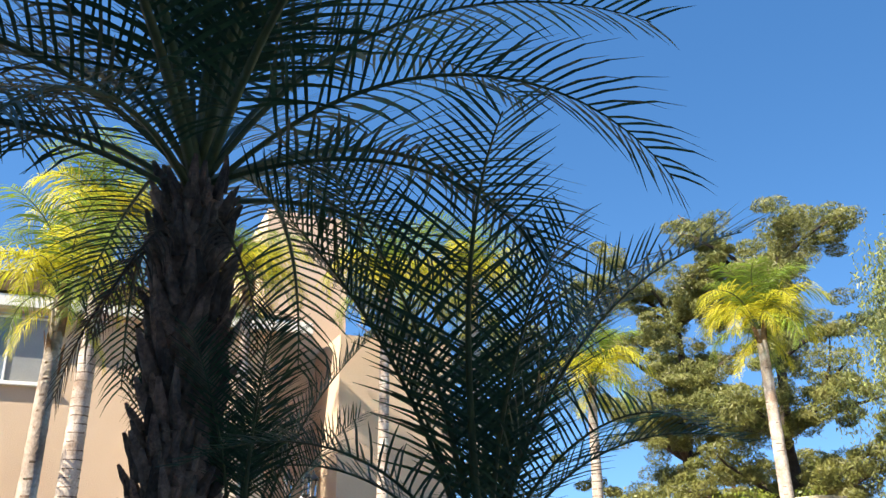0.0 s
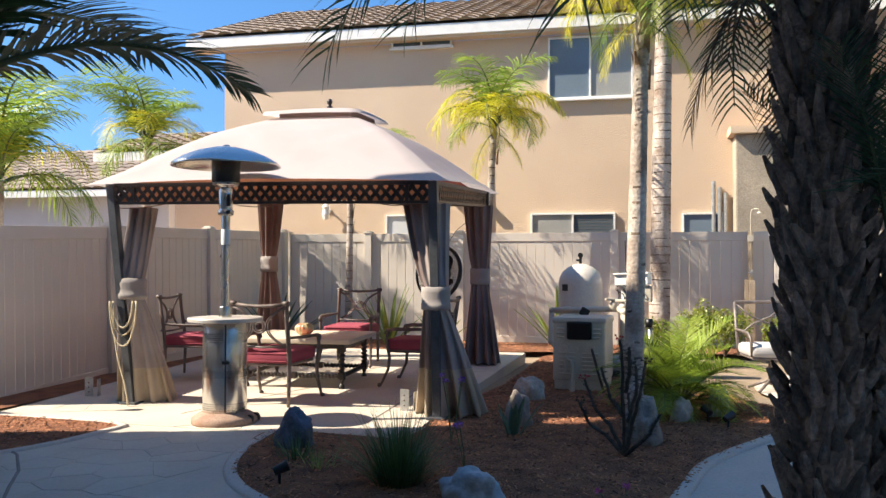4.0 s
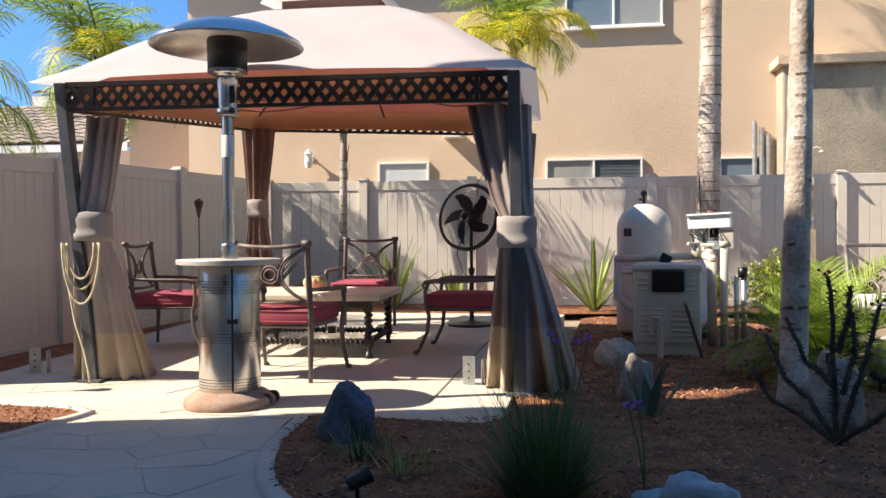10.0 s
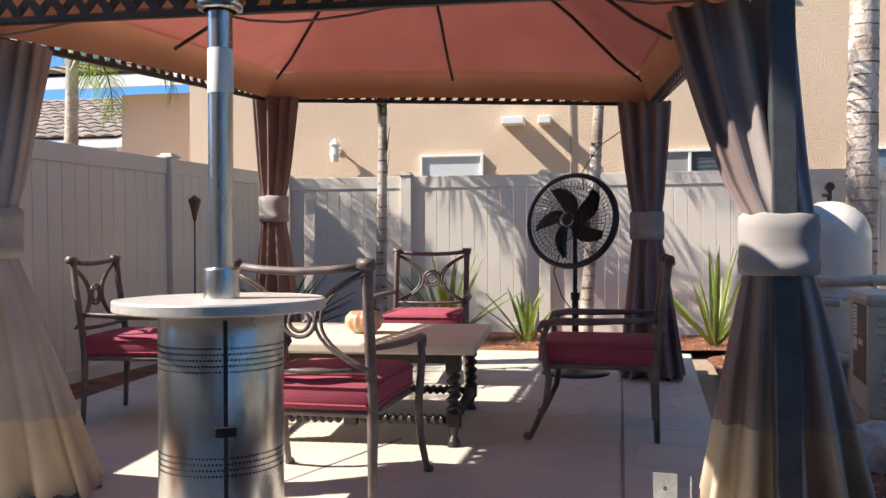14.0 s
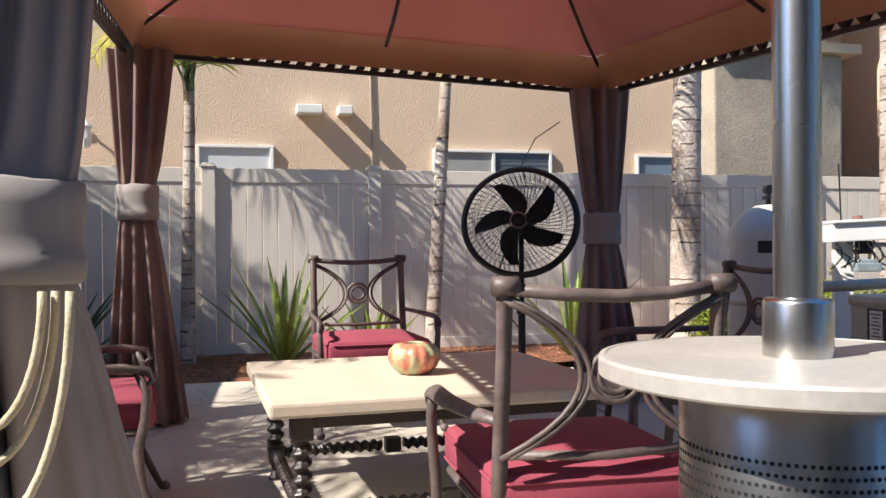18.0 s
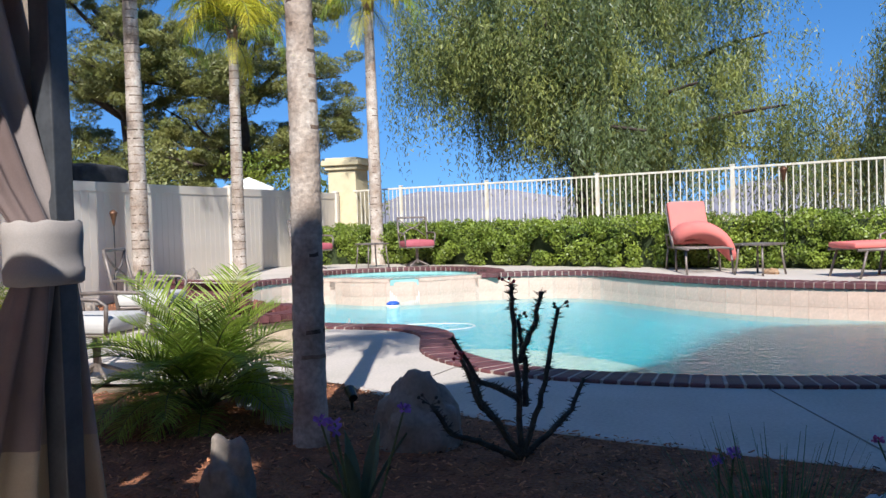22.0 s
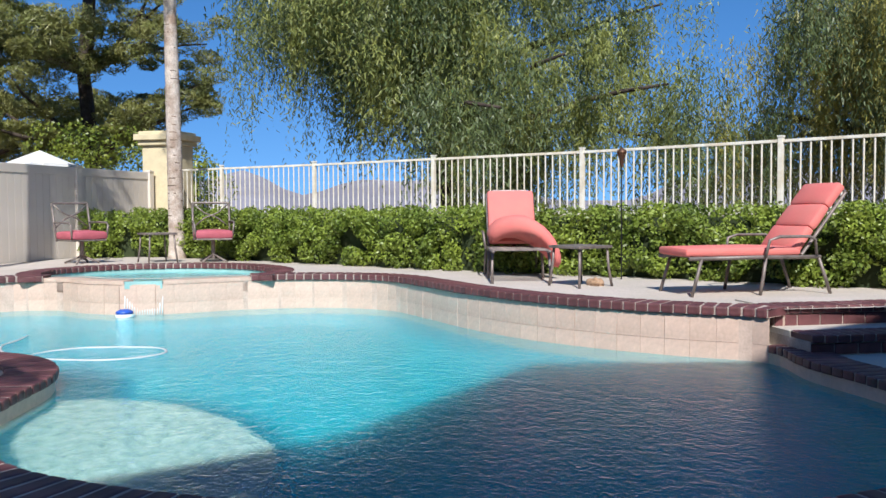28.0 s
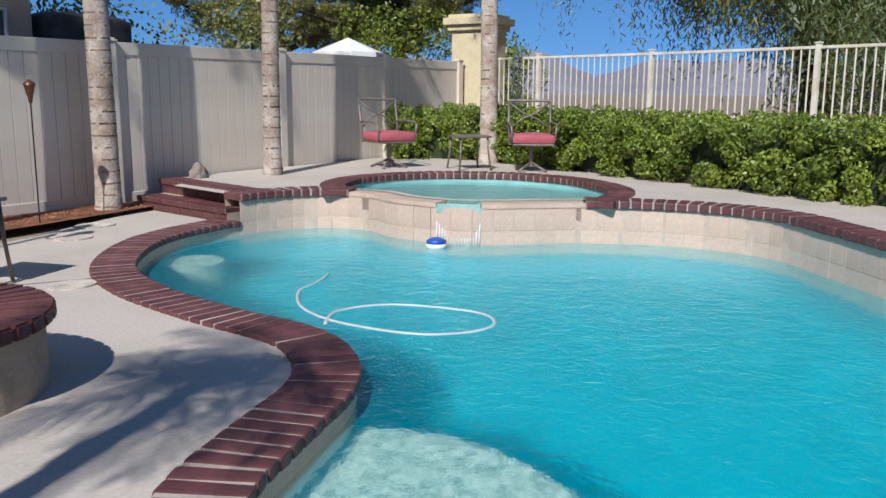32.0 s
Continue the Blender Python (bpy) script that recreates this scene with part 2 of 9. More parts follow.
M_PSCAR = material("palm_leaf_scar", (0.24, 0.165, 0.12), 0.95, vary=0.4, scale=6, fine=50, bump=0.8, depth=0.008)
M_PALMB = material("palm_bark_grey", (0.50, 0.43, 0.37), 0.9, vary=0.3, scale=4.0, fine=40, bump=0.8, depth=0.01, second=(0.24, 0.17, 0.125), spread=0.12)
M_PALMT = material("palm_bark_tan", (0.40, 0.26, 0.16), 0.9, vary=0.3, scale=4.0, fine=50, bump=0.6, depth=0.01, second=(0.25, 0.15, 0.09), spread=0.25)
M_BOOT = material("palm_boot", (0.36, 0.25, 0.19), 0.95, vary=0.4, scale=9, fine=70, bump=1.0, depth=0.01, second=(0.12, 0.075, 0.058), spread=0.55)
M_FROND_D = leafy("frond_dark", (0.06, 0.105, 0.04), (0.04, 0.075, 0.032), 0.25)
M_FROND_G = leafy("frond_green", (0.22, 0.33, 0.05), (0.30, 0.36, 0.05), 0.45)
M_FROND_Y = leafy("frond_yellow", (0.68, 0.58, 0.05), (0.46, 0.48, 0.05), 0.55)
M_FROND_DRY = leafy("frond_dry", (0.17, 0.105, 0.06), (0.10, 0.06, 0.035), 0.2, 0.8)
M_STALK = material("frond_stalk", (0.11, 0.13, 0.045), 0.5, vary=0.2, bump=0.1)
M_WHITE = material("white_metal", (0.78, 0.74, 0.64), 0.45, vary=0.06, bump=0.05, second=(0.66, 0.58, 0.45), spot=0.2)
M_STEEL = material("brushed_steel", (0.62, 0.60, 0.57), 0.26, metal=1.0, vary=0.06, scale=3, fine=120, bump=0.05, depth=0.001)
M_DARK = material("dark_bronze_metal", (0.035, 0.025, 0.022), 0.42, vary=0.2, scale=8, fine=60, bump=0.1, spread=0.1)
M_CHAIR = material("brown_cast_metal", (0.085, 0.062, 0.055), 0.5, vary=0.2, scale=9, fine=70, bump=0.15, second=(0.16, 0.12, 0.11))
M_CUSH = material("wine_red_cushion", (0.26, 0.04, 0.068), 0.85, vary=0.1, scale=4, fine=160, bump=0.35, depth=0.002, second=(0.31, 0.055, 0.08))
M_PINK = material("salmon_cushion", (0.66, 0.17, 0.15), 0.85, vary=0.08, scale=4, fine=160, bump=0.35, depth=0.002, second=(0.60, 0.19, 0.16))
M_CANOPY = material("canopy_cloth", (0.74, 0.68, 0.63), 0.9, vary=0.03, scale=1.2, fine=220, bump=0.1, second=(0.70, 0.63, 0.58))
M_BRICK = material("coping_brick", (0.14, 0.05, 0.052), 0.55, vary=0.2, scale=6, fine=50, bump=0.5, depth=0.004, spread=0.2)
M_MORTAR = material("mortar", (0.44, 0.36, 0.31), 0.9, vary=0.15)
M_GROUT = material("tile_grout", (0.58, 0.44, 0.36), 0.9, vary=0.1)
M_TILE = material("sand_tile", (0.61, 0.445, 0.355), 0.5, vary=0.1, scale=5, fine=30, bump=0.15, spread=0.05, second=(0.53, 0.385, 0.305))
# mottling imitates ripple light as well as speckled plaster
M_PLASTER = material("pool_plaster", (0.005, 0.34, 0.42), 0.7, vary=0.18, scale=9.0, fine=30, bump=0.2)
M_LEAF = leafy("hedge_leaf", (0.27, 0.34, 0.05), (0.10, 0.155, 0.022), 0.3)
M_HEDGE_IN = material("hedge_inner_shade", (0.03, 0.045, 0.012), 0.9)
M_PEPPER = leafy("pepper_leaf", (0.32, 0.34, 0.09), (0.21, 0.25, 0.08), 0.45)
M_PINE = leafy("pine_needles", (0.17, 0.19, 0.05), (0.22, 0.21, 0.06), 0.25)
M_BARK = material("tree_bark", (0.075, 0.055, 0.042), 0.95, vary=0.3, scale=5, fine=30, bump=1.0, depth=0.02)
M_STONE = material("grey_stone", (0.25, 0.205, 0.17), 0.85, vary=0.2, scale=5, fine=35, bump=0.7, depth=0.012, second=(0.24, 0.21, 0.18))
M_STONE_B = material("blue_stone", (0.10, 0.125, 0.17), 0.75, vary=0.25, scale=7, fine=40, bump=0.7, depth=0.012, second=(0.05, 0.06, 0.085))
M_BLACK = material("black_plastic", (0.012, 0.012, 0.014), 0.4, vary=0.2, bump=0.05)
M_BEIGE = material("beige_plastic", (0.50, 0.45, 0.37), 0.5, vary=0.06, bump=0.1)


def glassy(name, color, rough=0.02):
    m = material(name, color, rough, vary=0.0, bump=0.0)
    b = m.node_tree.nodes["Principled BSDF"]
    b.inputs["Transmission Weight"].default_value, b.inputs["IOR"].default_value = 1.0, 1.45
    return m


def water_material():
    m = bpy.data.materials.new("pool_water")
    m.use_nodes = True
    nt = m.node_tree
    n, l = nt.nodes, nt.links
    n.remove(n["Principled BSDF"])
    gl = n.new("ShaderNodeBsdfGlossy")
    gl.inputs["Roughness"].default_value = 0.02
    gl.inputs["Color"].default_value = (0.86, 0.95, 1.0, 1)
    tr = n.new("ShaderNodeBsdfRefraction")
    tr.inputs["IOR"].default_value, tr.inputs["Roughness"].default_value = 1.33, 0.0
    tr.inputs["Color"].default_value = (0.6, 0.94, 0.96, 1)
    fr = n.new("ShaderNodeFresnel")
    fr.inputs["IOR"].default_value = 1.17
    tc = n.new("ShaderNodeTexCoord")
    no = n.new("ShaderNodeTexNoise")
    no.inputs["Scale"].default_value, no.inputs["Detail"].default_value, no.inputs["Distortion"].default_value = 8.0, 4.0, 0.8
    bp = n.new("ShaderNodeBump")
    bp.inputs["Strength"].default_value, bp.inputs["Distance"].default_value = 0.36, 0.03
    n2 = n.new("ShaderNodeTexNoise")
    n2.inputs["Scale"].default_value, n2.inputs["Detail"].default_value = 34.0, 3.0
    ad = n.new("ShaderNodeMath")
    ad.operation = "MULTIPLY_ADD"
    ad.inputs[1].default_value = 0.6
    l.new(tc.outputs["Object"], n2.inputs["Vector"])
    l.new(n2.outputs["Fac"], ad.inputs[0])
    l.new(no.outputs["Fac"], ad.inputs[2])
    l.new(tc.outputs["Object"], no.inputs["Vector"])
    l.new(ad.outputs["Value"], bp.inputs["Height"])
    for s in (gl, tr, fr):
        l.new(bp.outputs["Normal"], s.inputs["Normal"])
    mx = n.new("ShaderNodeMixShader")
    l.new(fr.outputs["Fac"], mx.inputs["Fac"])
    di = n.new("ShaderNodeBsdfDiffuse")                      # light scattered back by the water itself
    di.inputs["Color"].default_value = (0.001, 0.37, 0.49, 1)
    bd = n.new("ShaderNodeMixShader")
    bd.inputs["Fac"].default_value = 0.29
    l.new(tr.outputs["BSDF"], bd.inputs[1])
    l.new(di.outputs["BSDF"], bd.inputs[2])
    l.new(bd.outputs["Shader"], mx.inputs[1])
    l.new(gl.outputs["BSDF"], mx.inputs[2])
    l.new(mx.outputs["Shader"], n["Material Output"].inputs["Surface"])
    return m


M_WATER = water_material()
M_GLASS = material("window_glass", (0.10, 0.13, 0.15), 0.04, vary=0.02, bump=0.0)


# ---- ground, pool and decks ----
WATER, RIM = -0.12, 0.30
POOL = [(9.75, 3.3), (9.1, 3.1), (8.35, 2.72), (7.5, 2.57), (6.85, 2.7), (6.3, 3.15), (5.9, 3.75), (5.63, 4.6), (5.52, 5.6), (5.63, 6.5),
        (5.95, 7.05), (6.4, 7.45), (6.9, 7.66), (7.4, 7.85), (7.75, 8.13), (8.0, 8.6), (8.06, 9.4), (8.22, 10.3), (8.6, 11.05),
        (9.4, 11.72), (10.35, 11.95), (11.2, 11.75), (11.5, 11.2), (11.3, 10.55), (11.4, 9.8), (12.15, 8.95), (12.5, 8.1), (12.4, 7.3),
        (11.8, 6.65), (11.15, 6.05), (10.6, 5.4), (10.2, 4.7), (9.95, 4.0)]
pool_line = curve(POOL, 0.14, closed=True)          # runs clockwise seen from above
N_POOL = len(pool_line)


def nearest(p):
    return min(range(N_POOL), key=lambda i: (pool_line[i] - Vector(p)).length)


i_wall0, i_wall1 = nearest((10.5, 11.95)), nearest((9.75, 3.3))
wall_line = [pool_line[i % N_POOL] for i in range(i_wall0, i_wall1 + (N_POOL if i_wall1 <= i_wall0 else 0) + 1)]
low_line = [pool_line[i % N_POOL] for i in range(i_wall1, i_wall0 + (N_POOL if i_wall0 <= i_wall1 else 0) + 1)]


def cut_sheet(name, outline, holes, z, mat):
    """A flat sheet with an outline and holes through it."""
    bm = bmesh.new()
    edges = []
    for loop in [outline] + holes:
        vs = [bm.verts.new((p[0], p[1], z)) for p in loop]
        edges += [bm.edges.new((vs[i], vs[(i + 1) % len(vs)])) for i in range(len(vs))]
    bmesh.ops.triangle_fill(bm, use_beauty=True, use_dissolve=False, edges=edges)
    bm.normal_update()
    for f in bm.faces:
        if f.normal.z < 0:
            f.normal_flip()
    return part(name, bm, mat)


# the ground: one sheet out to the horizon, with the pool cut through it
hole = [(p.x, p.y) for p in offset(pool_line, 0.1, True)]
ground = cut_sheet("ground", [(-900, -900), (900, -900), (900, 900), (-900, 900)], [hole], -0.035, M_SOIL)
tagged(ground, "brown dry earth of the yard and the land beyond", "ground", kind="structure")

# pool deck: pale concrete round the pool
DECK = [(2.6, 3.2), (2.9, 4.25), (3.45, 5.3), (3.75, 6.2), (4.35, 6.95), (4.9, 7.75), (5.0, 8.6), (4.6, 9.6), (4.8, 10.6), (5.6, 11.6), (7.0, 12.2),
        (8.6, 12.75), (10.0, 13.3), (11.1, 13.6), (11.0, 12.4)]
deck_outer = curve(DECK, 0.2)
deck_poly = [(p.x, p.y) for p in deck_outer] + [(11.2, 12.6), (12.2, 11.0), (12.9, 8.0), (11.0, 4.5), (10.4, 3.2), (10.25, 2.2), (10.0, 1.93), (9.35, 1.6), (8.7, 1.1), (7.9, 0.7), (7.4, -0.2), (7.2, -1.6),
                                                (5.0, -2.0), (2.6, 0.6), (1.6, 2.0), (1.7, 2.9)]
deck = cut_sheet("pavement", deck_poly, [hole], 0.0, M_CONC)
tagged(deck, "pale grey-beige concrete pool deck with fine joints", "pavement", kind="structure")


def pool_basin():
    """The basin: plaster sides and a floor that deepens, with a shallow shelf."""
    bm = bmesh.new()
    line = offset(pool_line, 0.02, True)
    rows = []
    for inset, z in ((0.0, 0.0), (0.0, -1.05), (-0.12, -1.2), (-0.16, -1.35)):
        rows.append([bm.verts.new((p.x, p.y, z)) for p in offset(line, inset, True)])
    for a, b in zip(rows, rows[1:]):
        for i in range(N_POOL):
            j = (i + 1) % N_POOL
            bm.faces.new((a[i], b[i], b[j], a[j]))
    bmesh.ops.recalc_face_normals(bm, faces=bm.faces)
    for f in bm.faces:
        f.normal_flip()
    return part("pool_basin", bm, M_PLASTER, smooth=True)


bm = bmesh.new()
slab(bm, [(5.0, 2.0), (10.6, 2.2), (13.4, 7.8), (12.4, 12.6), (8.4, 12.2), (5.0, 8.2)], -1.5, -1.3)
tagged(part("pool_floor", bm, M_PLASTER), "pool floor of pale blue plaster", "pool floor", kind="structure")
basin = tagged(pool_basin(), "swimming pool basin of pale blue plaster", "pool", kind="structure")
bm = bmesh.new()
f = bm.faces.new([bm.verts.new((p.x, p.y, WATER)) for p in offset(pool_line, 0.015, True)])
bm.normal_update()
if f.normal.z < 0:
    f.normal_flip()
bmesh.ops.triangulate(bm, faces=bm.faces[:])
water = tagged(part("water", bm, M_WATER), "clear turquoise pool water with small ripples", "water", kind="structure")
water.visible_shadow = False
# baja shelf
# strong mottling puts broken ripple light into the ledge's colour
M_SHELF = material("pale_plaster", (0.74, 0.54, 0.44), 0.75, vary=0.6, scale=18.0, fine=70, bump=0.3, second=(0.20, 0.20, 0.17))
bm = bmesh.new()
bmesh.ops.create_cone(bm, cap_ends=True, segments=24, radius1=0.3, radius2=0.27, depth=1.0, matrix=Matrix.Translation((9.5, 11.45, -0.82)))
tagged(part("pool_step", bm, M_SHELF), "small round pale step under the water", "pool step", kind="structure")
shelf_line = curve([(5.55, 6.3), (6.0, 5.75), (6.75, 5.93), (7.06, 6.21), (7.32, 6.51), (7.6, 7.08), (7.63, 7.55), (7.45, 7.9), (7.2, 7.82), (6.4, 7.45), (5.9, 7.05)], 0.15, True)
bm = bmesh.new()
slab(bm, [(p.x, p.y) for p in shelf_line], -1.3, -0.34)
tagged(part("pool_shelf", bm, M_SHELF), "pale shallow ledge under the water", "pool shelf", kind="structure")

# raised wall behind the pool
bm = bmesh.new()
lo = [bm.verts.new((p.x, p.y, -0.6)) for p in wall_line]
hi = [bm.verts.new((p.x, p.y, 0.23)) for p in wall_line]
back = offset(wall_line, 0.25)
blo = [bm.verts.new((p.x, p.y, -0.6)) for p in back]
bhi = [bm.verts.new((p.x, p.y, 0.23)) for p in back]
for i in range(len(wall_line) - 1):
    bm.faces.new((lo[i], lo[i + 1], hi[i + 1], hi[i]))
    bm.faces.new((hi[i], hi[i + 1], bhi[i + 1], bhi[i]))
    bm.faces.new((bhi[i], bhi[i + 1], blo[i + 1], blo[i]))
bmesh.ops.recalc_face_normals(bm, faces=bm.faces)
pool_wall = tagged(part("wall_pool", bm, M_GROUT), "raised pool wall faced with sand-coloured tiles", "wall", kind="structure")

# upper terrace
SPA_C, SPA_R = Vector((12.55, 10.15)), 1.18
terrace_poly = [(p.x, p.y) for p in offset(wall_line, 0.2)][::1]
terrace_poly += [(10.3, 2.3), (11.4, 1.9), (13.6, 2.9), (14.9, 5.4), (15.5, 7.8), (16.5, 10.2), (17.0, 12.3), (17.4, 13.95), (12.0, 13.95), (10.7, 13.2)]
spa_hole = [(SPA_C.x + SPA_R * math.cos(k * math.tau / 40), SPA_C.y + SPA_R * math.sin(k * math.tau / 40)) for k in range(40)]

# mulch beds
def bed(name, pts, z=0.02):
    bm = bmesh.new()
    line = curve(pts, 0.12, True)
    f = bm.faces.new([bm.verts.new((p.x, p.y, z)) for p in line])
    bm.normal_update()
    if f.normal.z < 0:
        f.normal_flip()
    bmesh.ops.triangulate(bm, faces=bm.faces[:])
    return tagged(part(name, bm, M_MULCH), "reddish-brown bark mulch in a planting bed", "mulch bed", kind="structure")


BED_MAIN = [(0.55, 6.42), (0.62, 5.75), (0.85, 5.1), (1.3, 4.58), (2.0, 4.2), (2.8, 4.05), (3.4, 4.4), (3.65, 5.3), (3.85, 6.1), (4.3, 6.95), (4.8, 7.7), (4.7, 8.4),
            (4.2, 9.3), (3.9, 10.6), (4.2, 12.0), (3.6, 12.6), (2.2, 12.5), (2.02, 11.6), (1.95, 9.5), (1.72, 8.0), (1.66, 6.5), (1.2, 6.4)]
bed("ground_bed", BED_MAIN)
bed("ground_bed_back", [(-3.0, 11.9), (-1.0, 11.95), (2.0, 12.6), (4.5, 12.9), (8.0, 13.0), (11.0, 13.5), (12.0, 13.9), (4.0, 13.95), (-3.0, 13.95)], 0.05)
bed("ground_bed_left", [(-3.0, 11.5), (-2.3, 11.2), (-2.2, 9.0), (-2.25, 6.9), (-2.15, 6.55), (-0.85, 6.42), (-0.76, 6.1), (-0.85, 5.6), (-1.1, 5.1), (-1.7, 4.35), (-2.6, 4.0), (-4.2, 5.6), (-3.2, 6.6), (-3.0, 9.0)])
bed("ground_bed_side", [(10.2, 2.1), (10.0, 1.9), (9.35, 1.55), (8.7, 1.05), (7.9, 0.65), (7.5, -0.2), (7.6, -1.6), (10.5, -2.4), (13.0, 1.0), (12.0, 2.4), (11.2, 1.9)], 0.012)
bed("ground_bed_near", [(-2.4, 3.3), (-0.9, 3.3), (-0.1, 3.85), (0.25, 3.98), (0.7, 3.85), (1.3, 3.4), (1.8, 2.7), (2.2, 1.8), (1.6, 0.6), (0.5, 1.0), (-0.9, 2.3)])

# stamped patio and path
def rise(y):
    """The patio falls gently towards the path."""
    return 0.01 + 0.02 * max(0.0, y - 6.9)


bm = bmesh.new()
slab(bm, [(-2.2, 6.5), (-2.2, 6.9), (-2.2, 11.85), (1.85, 11.85), (1.72, 9.3), (1.66, 7.85), (1.655, 6.9), (1.65, 6.38), (0.5, 6.38)], -0.05, 0.01)
for v in bm.verts:
    if v.co.z > 0:
        v.co.z = rise(v.co.y)
patio = tagged(part("floor", bm, M_STAMP), "beige stamped concrete patio slab under the gazebo", "floor", kind="structure")
bm = bmesh.new()
path_line = curve([(0.5, 6.39), (0.6, 5.75), (0.83, 5.1), (1.28, 4.56), (2.0, 4.18), (2.8, 4.03), (2.9, 3.3), (1.9, 2.8), (1.35, 3.42), (0.7, 3.87), (0.25, 4.0), (-0.1, 3.87), (-0.9, 3.32), (-2.4, 3.3), (-2.6, 3.98),
                   (-1.7, 4.33), (-1.1, 5.08), (-0.84, 5.6), (-0.75, 6.1), (-0.85, 6.4), (-2.15, 6.52)], 0.15)
slab(bm, [(p.x, p.y) for p in path_line], -0.05, 0.006)
path_ob = tagged(part("pavement_path", bm, M_STAMP), "beige stamped concrete garden path", "path", kind="structure")


# ---- fences and houses ----
FENCE_TOP = 1.835


def vinyl_fence(name, a, b, label, n=None, base=0.0, posts=None, lift=(0.0, 0.0)):
    """A vinyl privacy fence: posts with caps, rails, tongue and groove boards; lift: how far its two ends follow the slope of the ground."""
    a, b = Vector((a[0], a[1])), Vector((b[0], b[1]))
    L = (b - a).length
    d = (b - a) / L
    ang = math.atan2(d.y, d.x)
    root = thing(name, Matrix.Translation((a.x, a.y, base + lift[0])) @ Matrix.Rotation(ang, 4, "Z") @ Matrix.Rotation(-math.atan2(lift[1] - lift[0], L), 4, "Y"), label, "fence", kind="structure")
    xs = posts or [L * i / n for i in range(n + 1)]
    H = FENCE_TOP - base
    bm = bmesh.new()
    box(bm, (0, 0, (H + 0.0) / 2), (0.127, 0.127, H), bevel=0.006)
    p0 = part("post", bm, M_VINYL, root)
    bm = bmesh.new()
    box(bm, (0, 0, H + 0.01), (0.15, 0.15, 0.02), bevel=0.004)
    box(bm, (0, 0, H + 0.03), (0.11, 0.11, 0.022), bevel=0.008)
    c0 = part("post_cap", bm, M_VINYL, p0)
    for i, x in enumerate(xs):
        if i == 0:
            p0.location.x = x
        else:
            p = share("post", p0, root, Matrix.Translation((x, 0, 0)))
            share("post_cap", c0, p, Matrix.Identity(4))
    bd = bmesh.new()
    box(bd, (0, 0, H / 2 - 0.03), (0.141, 0.022, H - 0.18), bevel=0.004)
    board0 = None
    for x0, x1 in zip(xs, xs[1:]):
        bm = bmesh.new()
        box(bm, ((x0 + x1) / 2, 0, H - 0.075), (x1 - x0 - 0.12, 0.045, 0.14), bevel=0.006)
        part("top_rail", bm, M_VINYL, root)
        bm = bmesh.new()
        box(bm, ((x0 + x1) / 2, 0, 0.08), (x1 - x0 - 0.12, 0.045, 0.14), bevel=0.006)
        part("bottom_rail", bm, M_VINYL, root)
        k = max(1, round((x1 - x0 - 0.127) / 0.15))
        w = (x1 - x0 - 0.127) / k
        for j in range(k):
            m = Matrix.Translation((x0 + 0.0635 + w * (j + 0.5), 0, 0)) @ Matrix.Diagonal((w / 0.145, 1, 1, 1))
            if board0 is None:
                board0 = part("board", bd, M_VINYL, root)
                board0.matrix_local = m
            else:
                share("board", board0, root, m)
    return root


vinyl_fence("fence_back", (-2.56, 14.0), (17.6, 14.0), "off-white vinyl privacy fence with flat boards and capped posts", posts=[0.0, 1.46, 3.05, 5.55, 8.0, 10.5, 13.1, 15.72, 18.0, 20.1])
vinyl_fence("fence_left", (-2.82, 9.32), (-2.56, 13.92), "off-white vinyl privacy fence along the patio", posts=[0.0, 2.15, 4.5], lift=(-0.04, 0.03))
vinyl_fence("fence_left_low", (-2.74, 6.92), (-2.82, 9.26), "off-white vinyl privacy fence stepping down beside the patio", n=1, lift=(-0.13, -0.06))
vinyl_fence("fence_jog", (-4.7, 6.2), (-2.80, 6.89), "short run of off-white vinyl fence behind a plant", n=1, lift=(-0.08, -0.13))
vinyl_fence("fence_side", (-0.75, 2.7), (-4.66, 6.12), "off-white vinyl fence beside the house wall", n=3, lift=(0.0, -0.08))


def wall_box(name, pts, z0, z1, mat, label):
    bm = bmesh.new()
    slab(bm, pts, z0, z1)
    return tagged(part(name, bm, mat), label, "wall", kind="structure")


neighbour = wall_box("wall_house_back", [(-4.6, 15.6), (6.9, 15.6), (6.9, 16.7), (8.03, 16.7), (8.03, 14.95), (10.3, 15.05), (10.3, 26), (-4.6, 26)], 0, 5.45, M_STUCCO, "peach stucco wall of the two-storey house behind the fence")
own = wall_box("wall_own_house", [(-3.89, 5.06), (3.2, -0.85), (9.0, -5.7), (2.0, -14), (-10.7, -3.5)], 0, 7.65, M_STUCCO_O, "grey-white stucco wall of the house beside the path")

# the gable of the own house
bm = bmesh.new()
ga, gd = Vector((-3.7, 4.9, 0)), Vector((0.768, -0.64, 0))
back = Vector((-0.64, -0.768, 0)) * 9
tri = [ga + gd * ((x + 3.7) / 0.768) + Vector((0, 0, z)) for x, z in ((-1.95, 7.651), (-0.1, 9.2), (2.15, 7.651))]
fr, bk = [bm.verts.new(p) for p in tri], [bm.verts.new(p + back) for p in tri]
bm.faces.new(fr)
bm.faces.new(bk[::-1])
for i in range(3):
    bm.faces.new((fr[i], bk[i], bk[(i + 1) % 3], fr[(i + 1) % 3]))
bmesh.ops.recalc_face_normals(bm, faces=bm.faces)
tagged(part("wall_own_gable", bm, M_STUCCO_O), "grey-white stucco gable of the house", "wall", kind="structure")

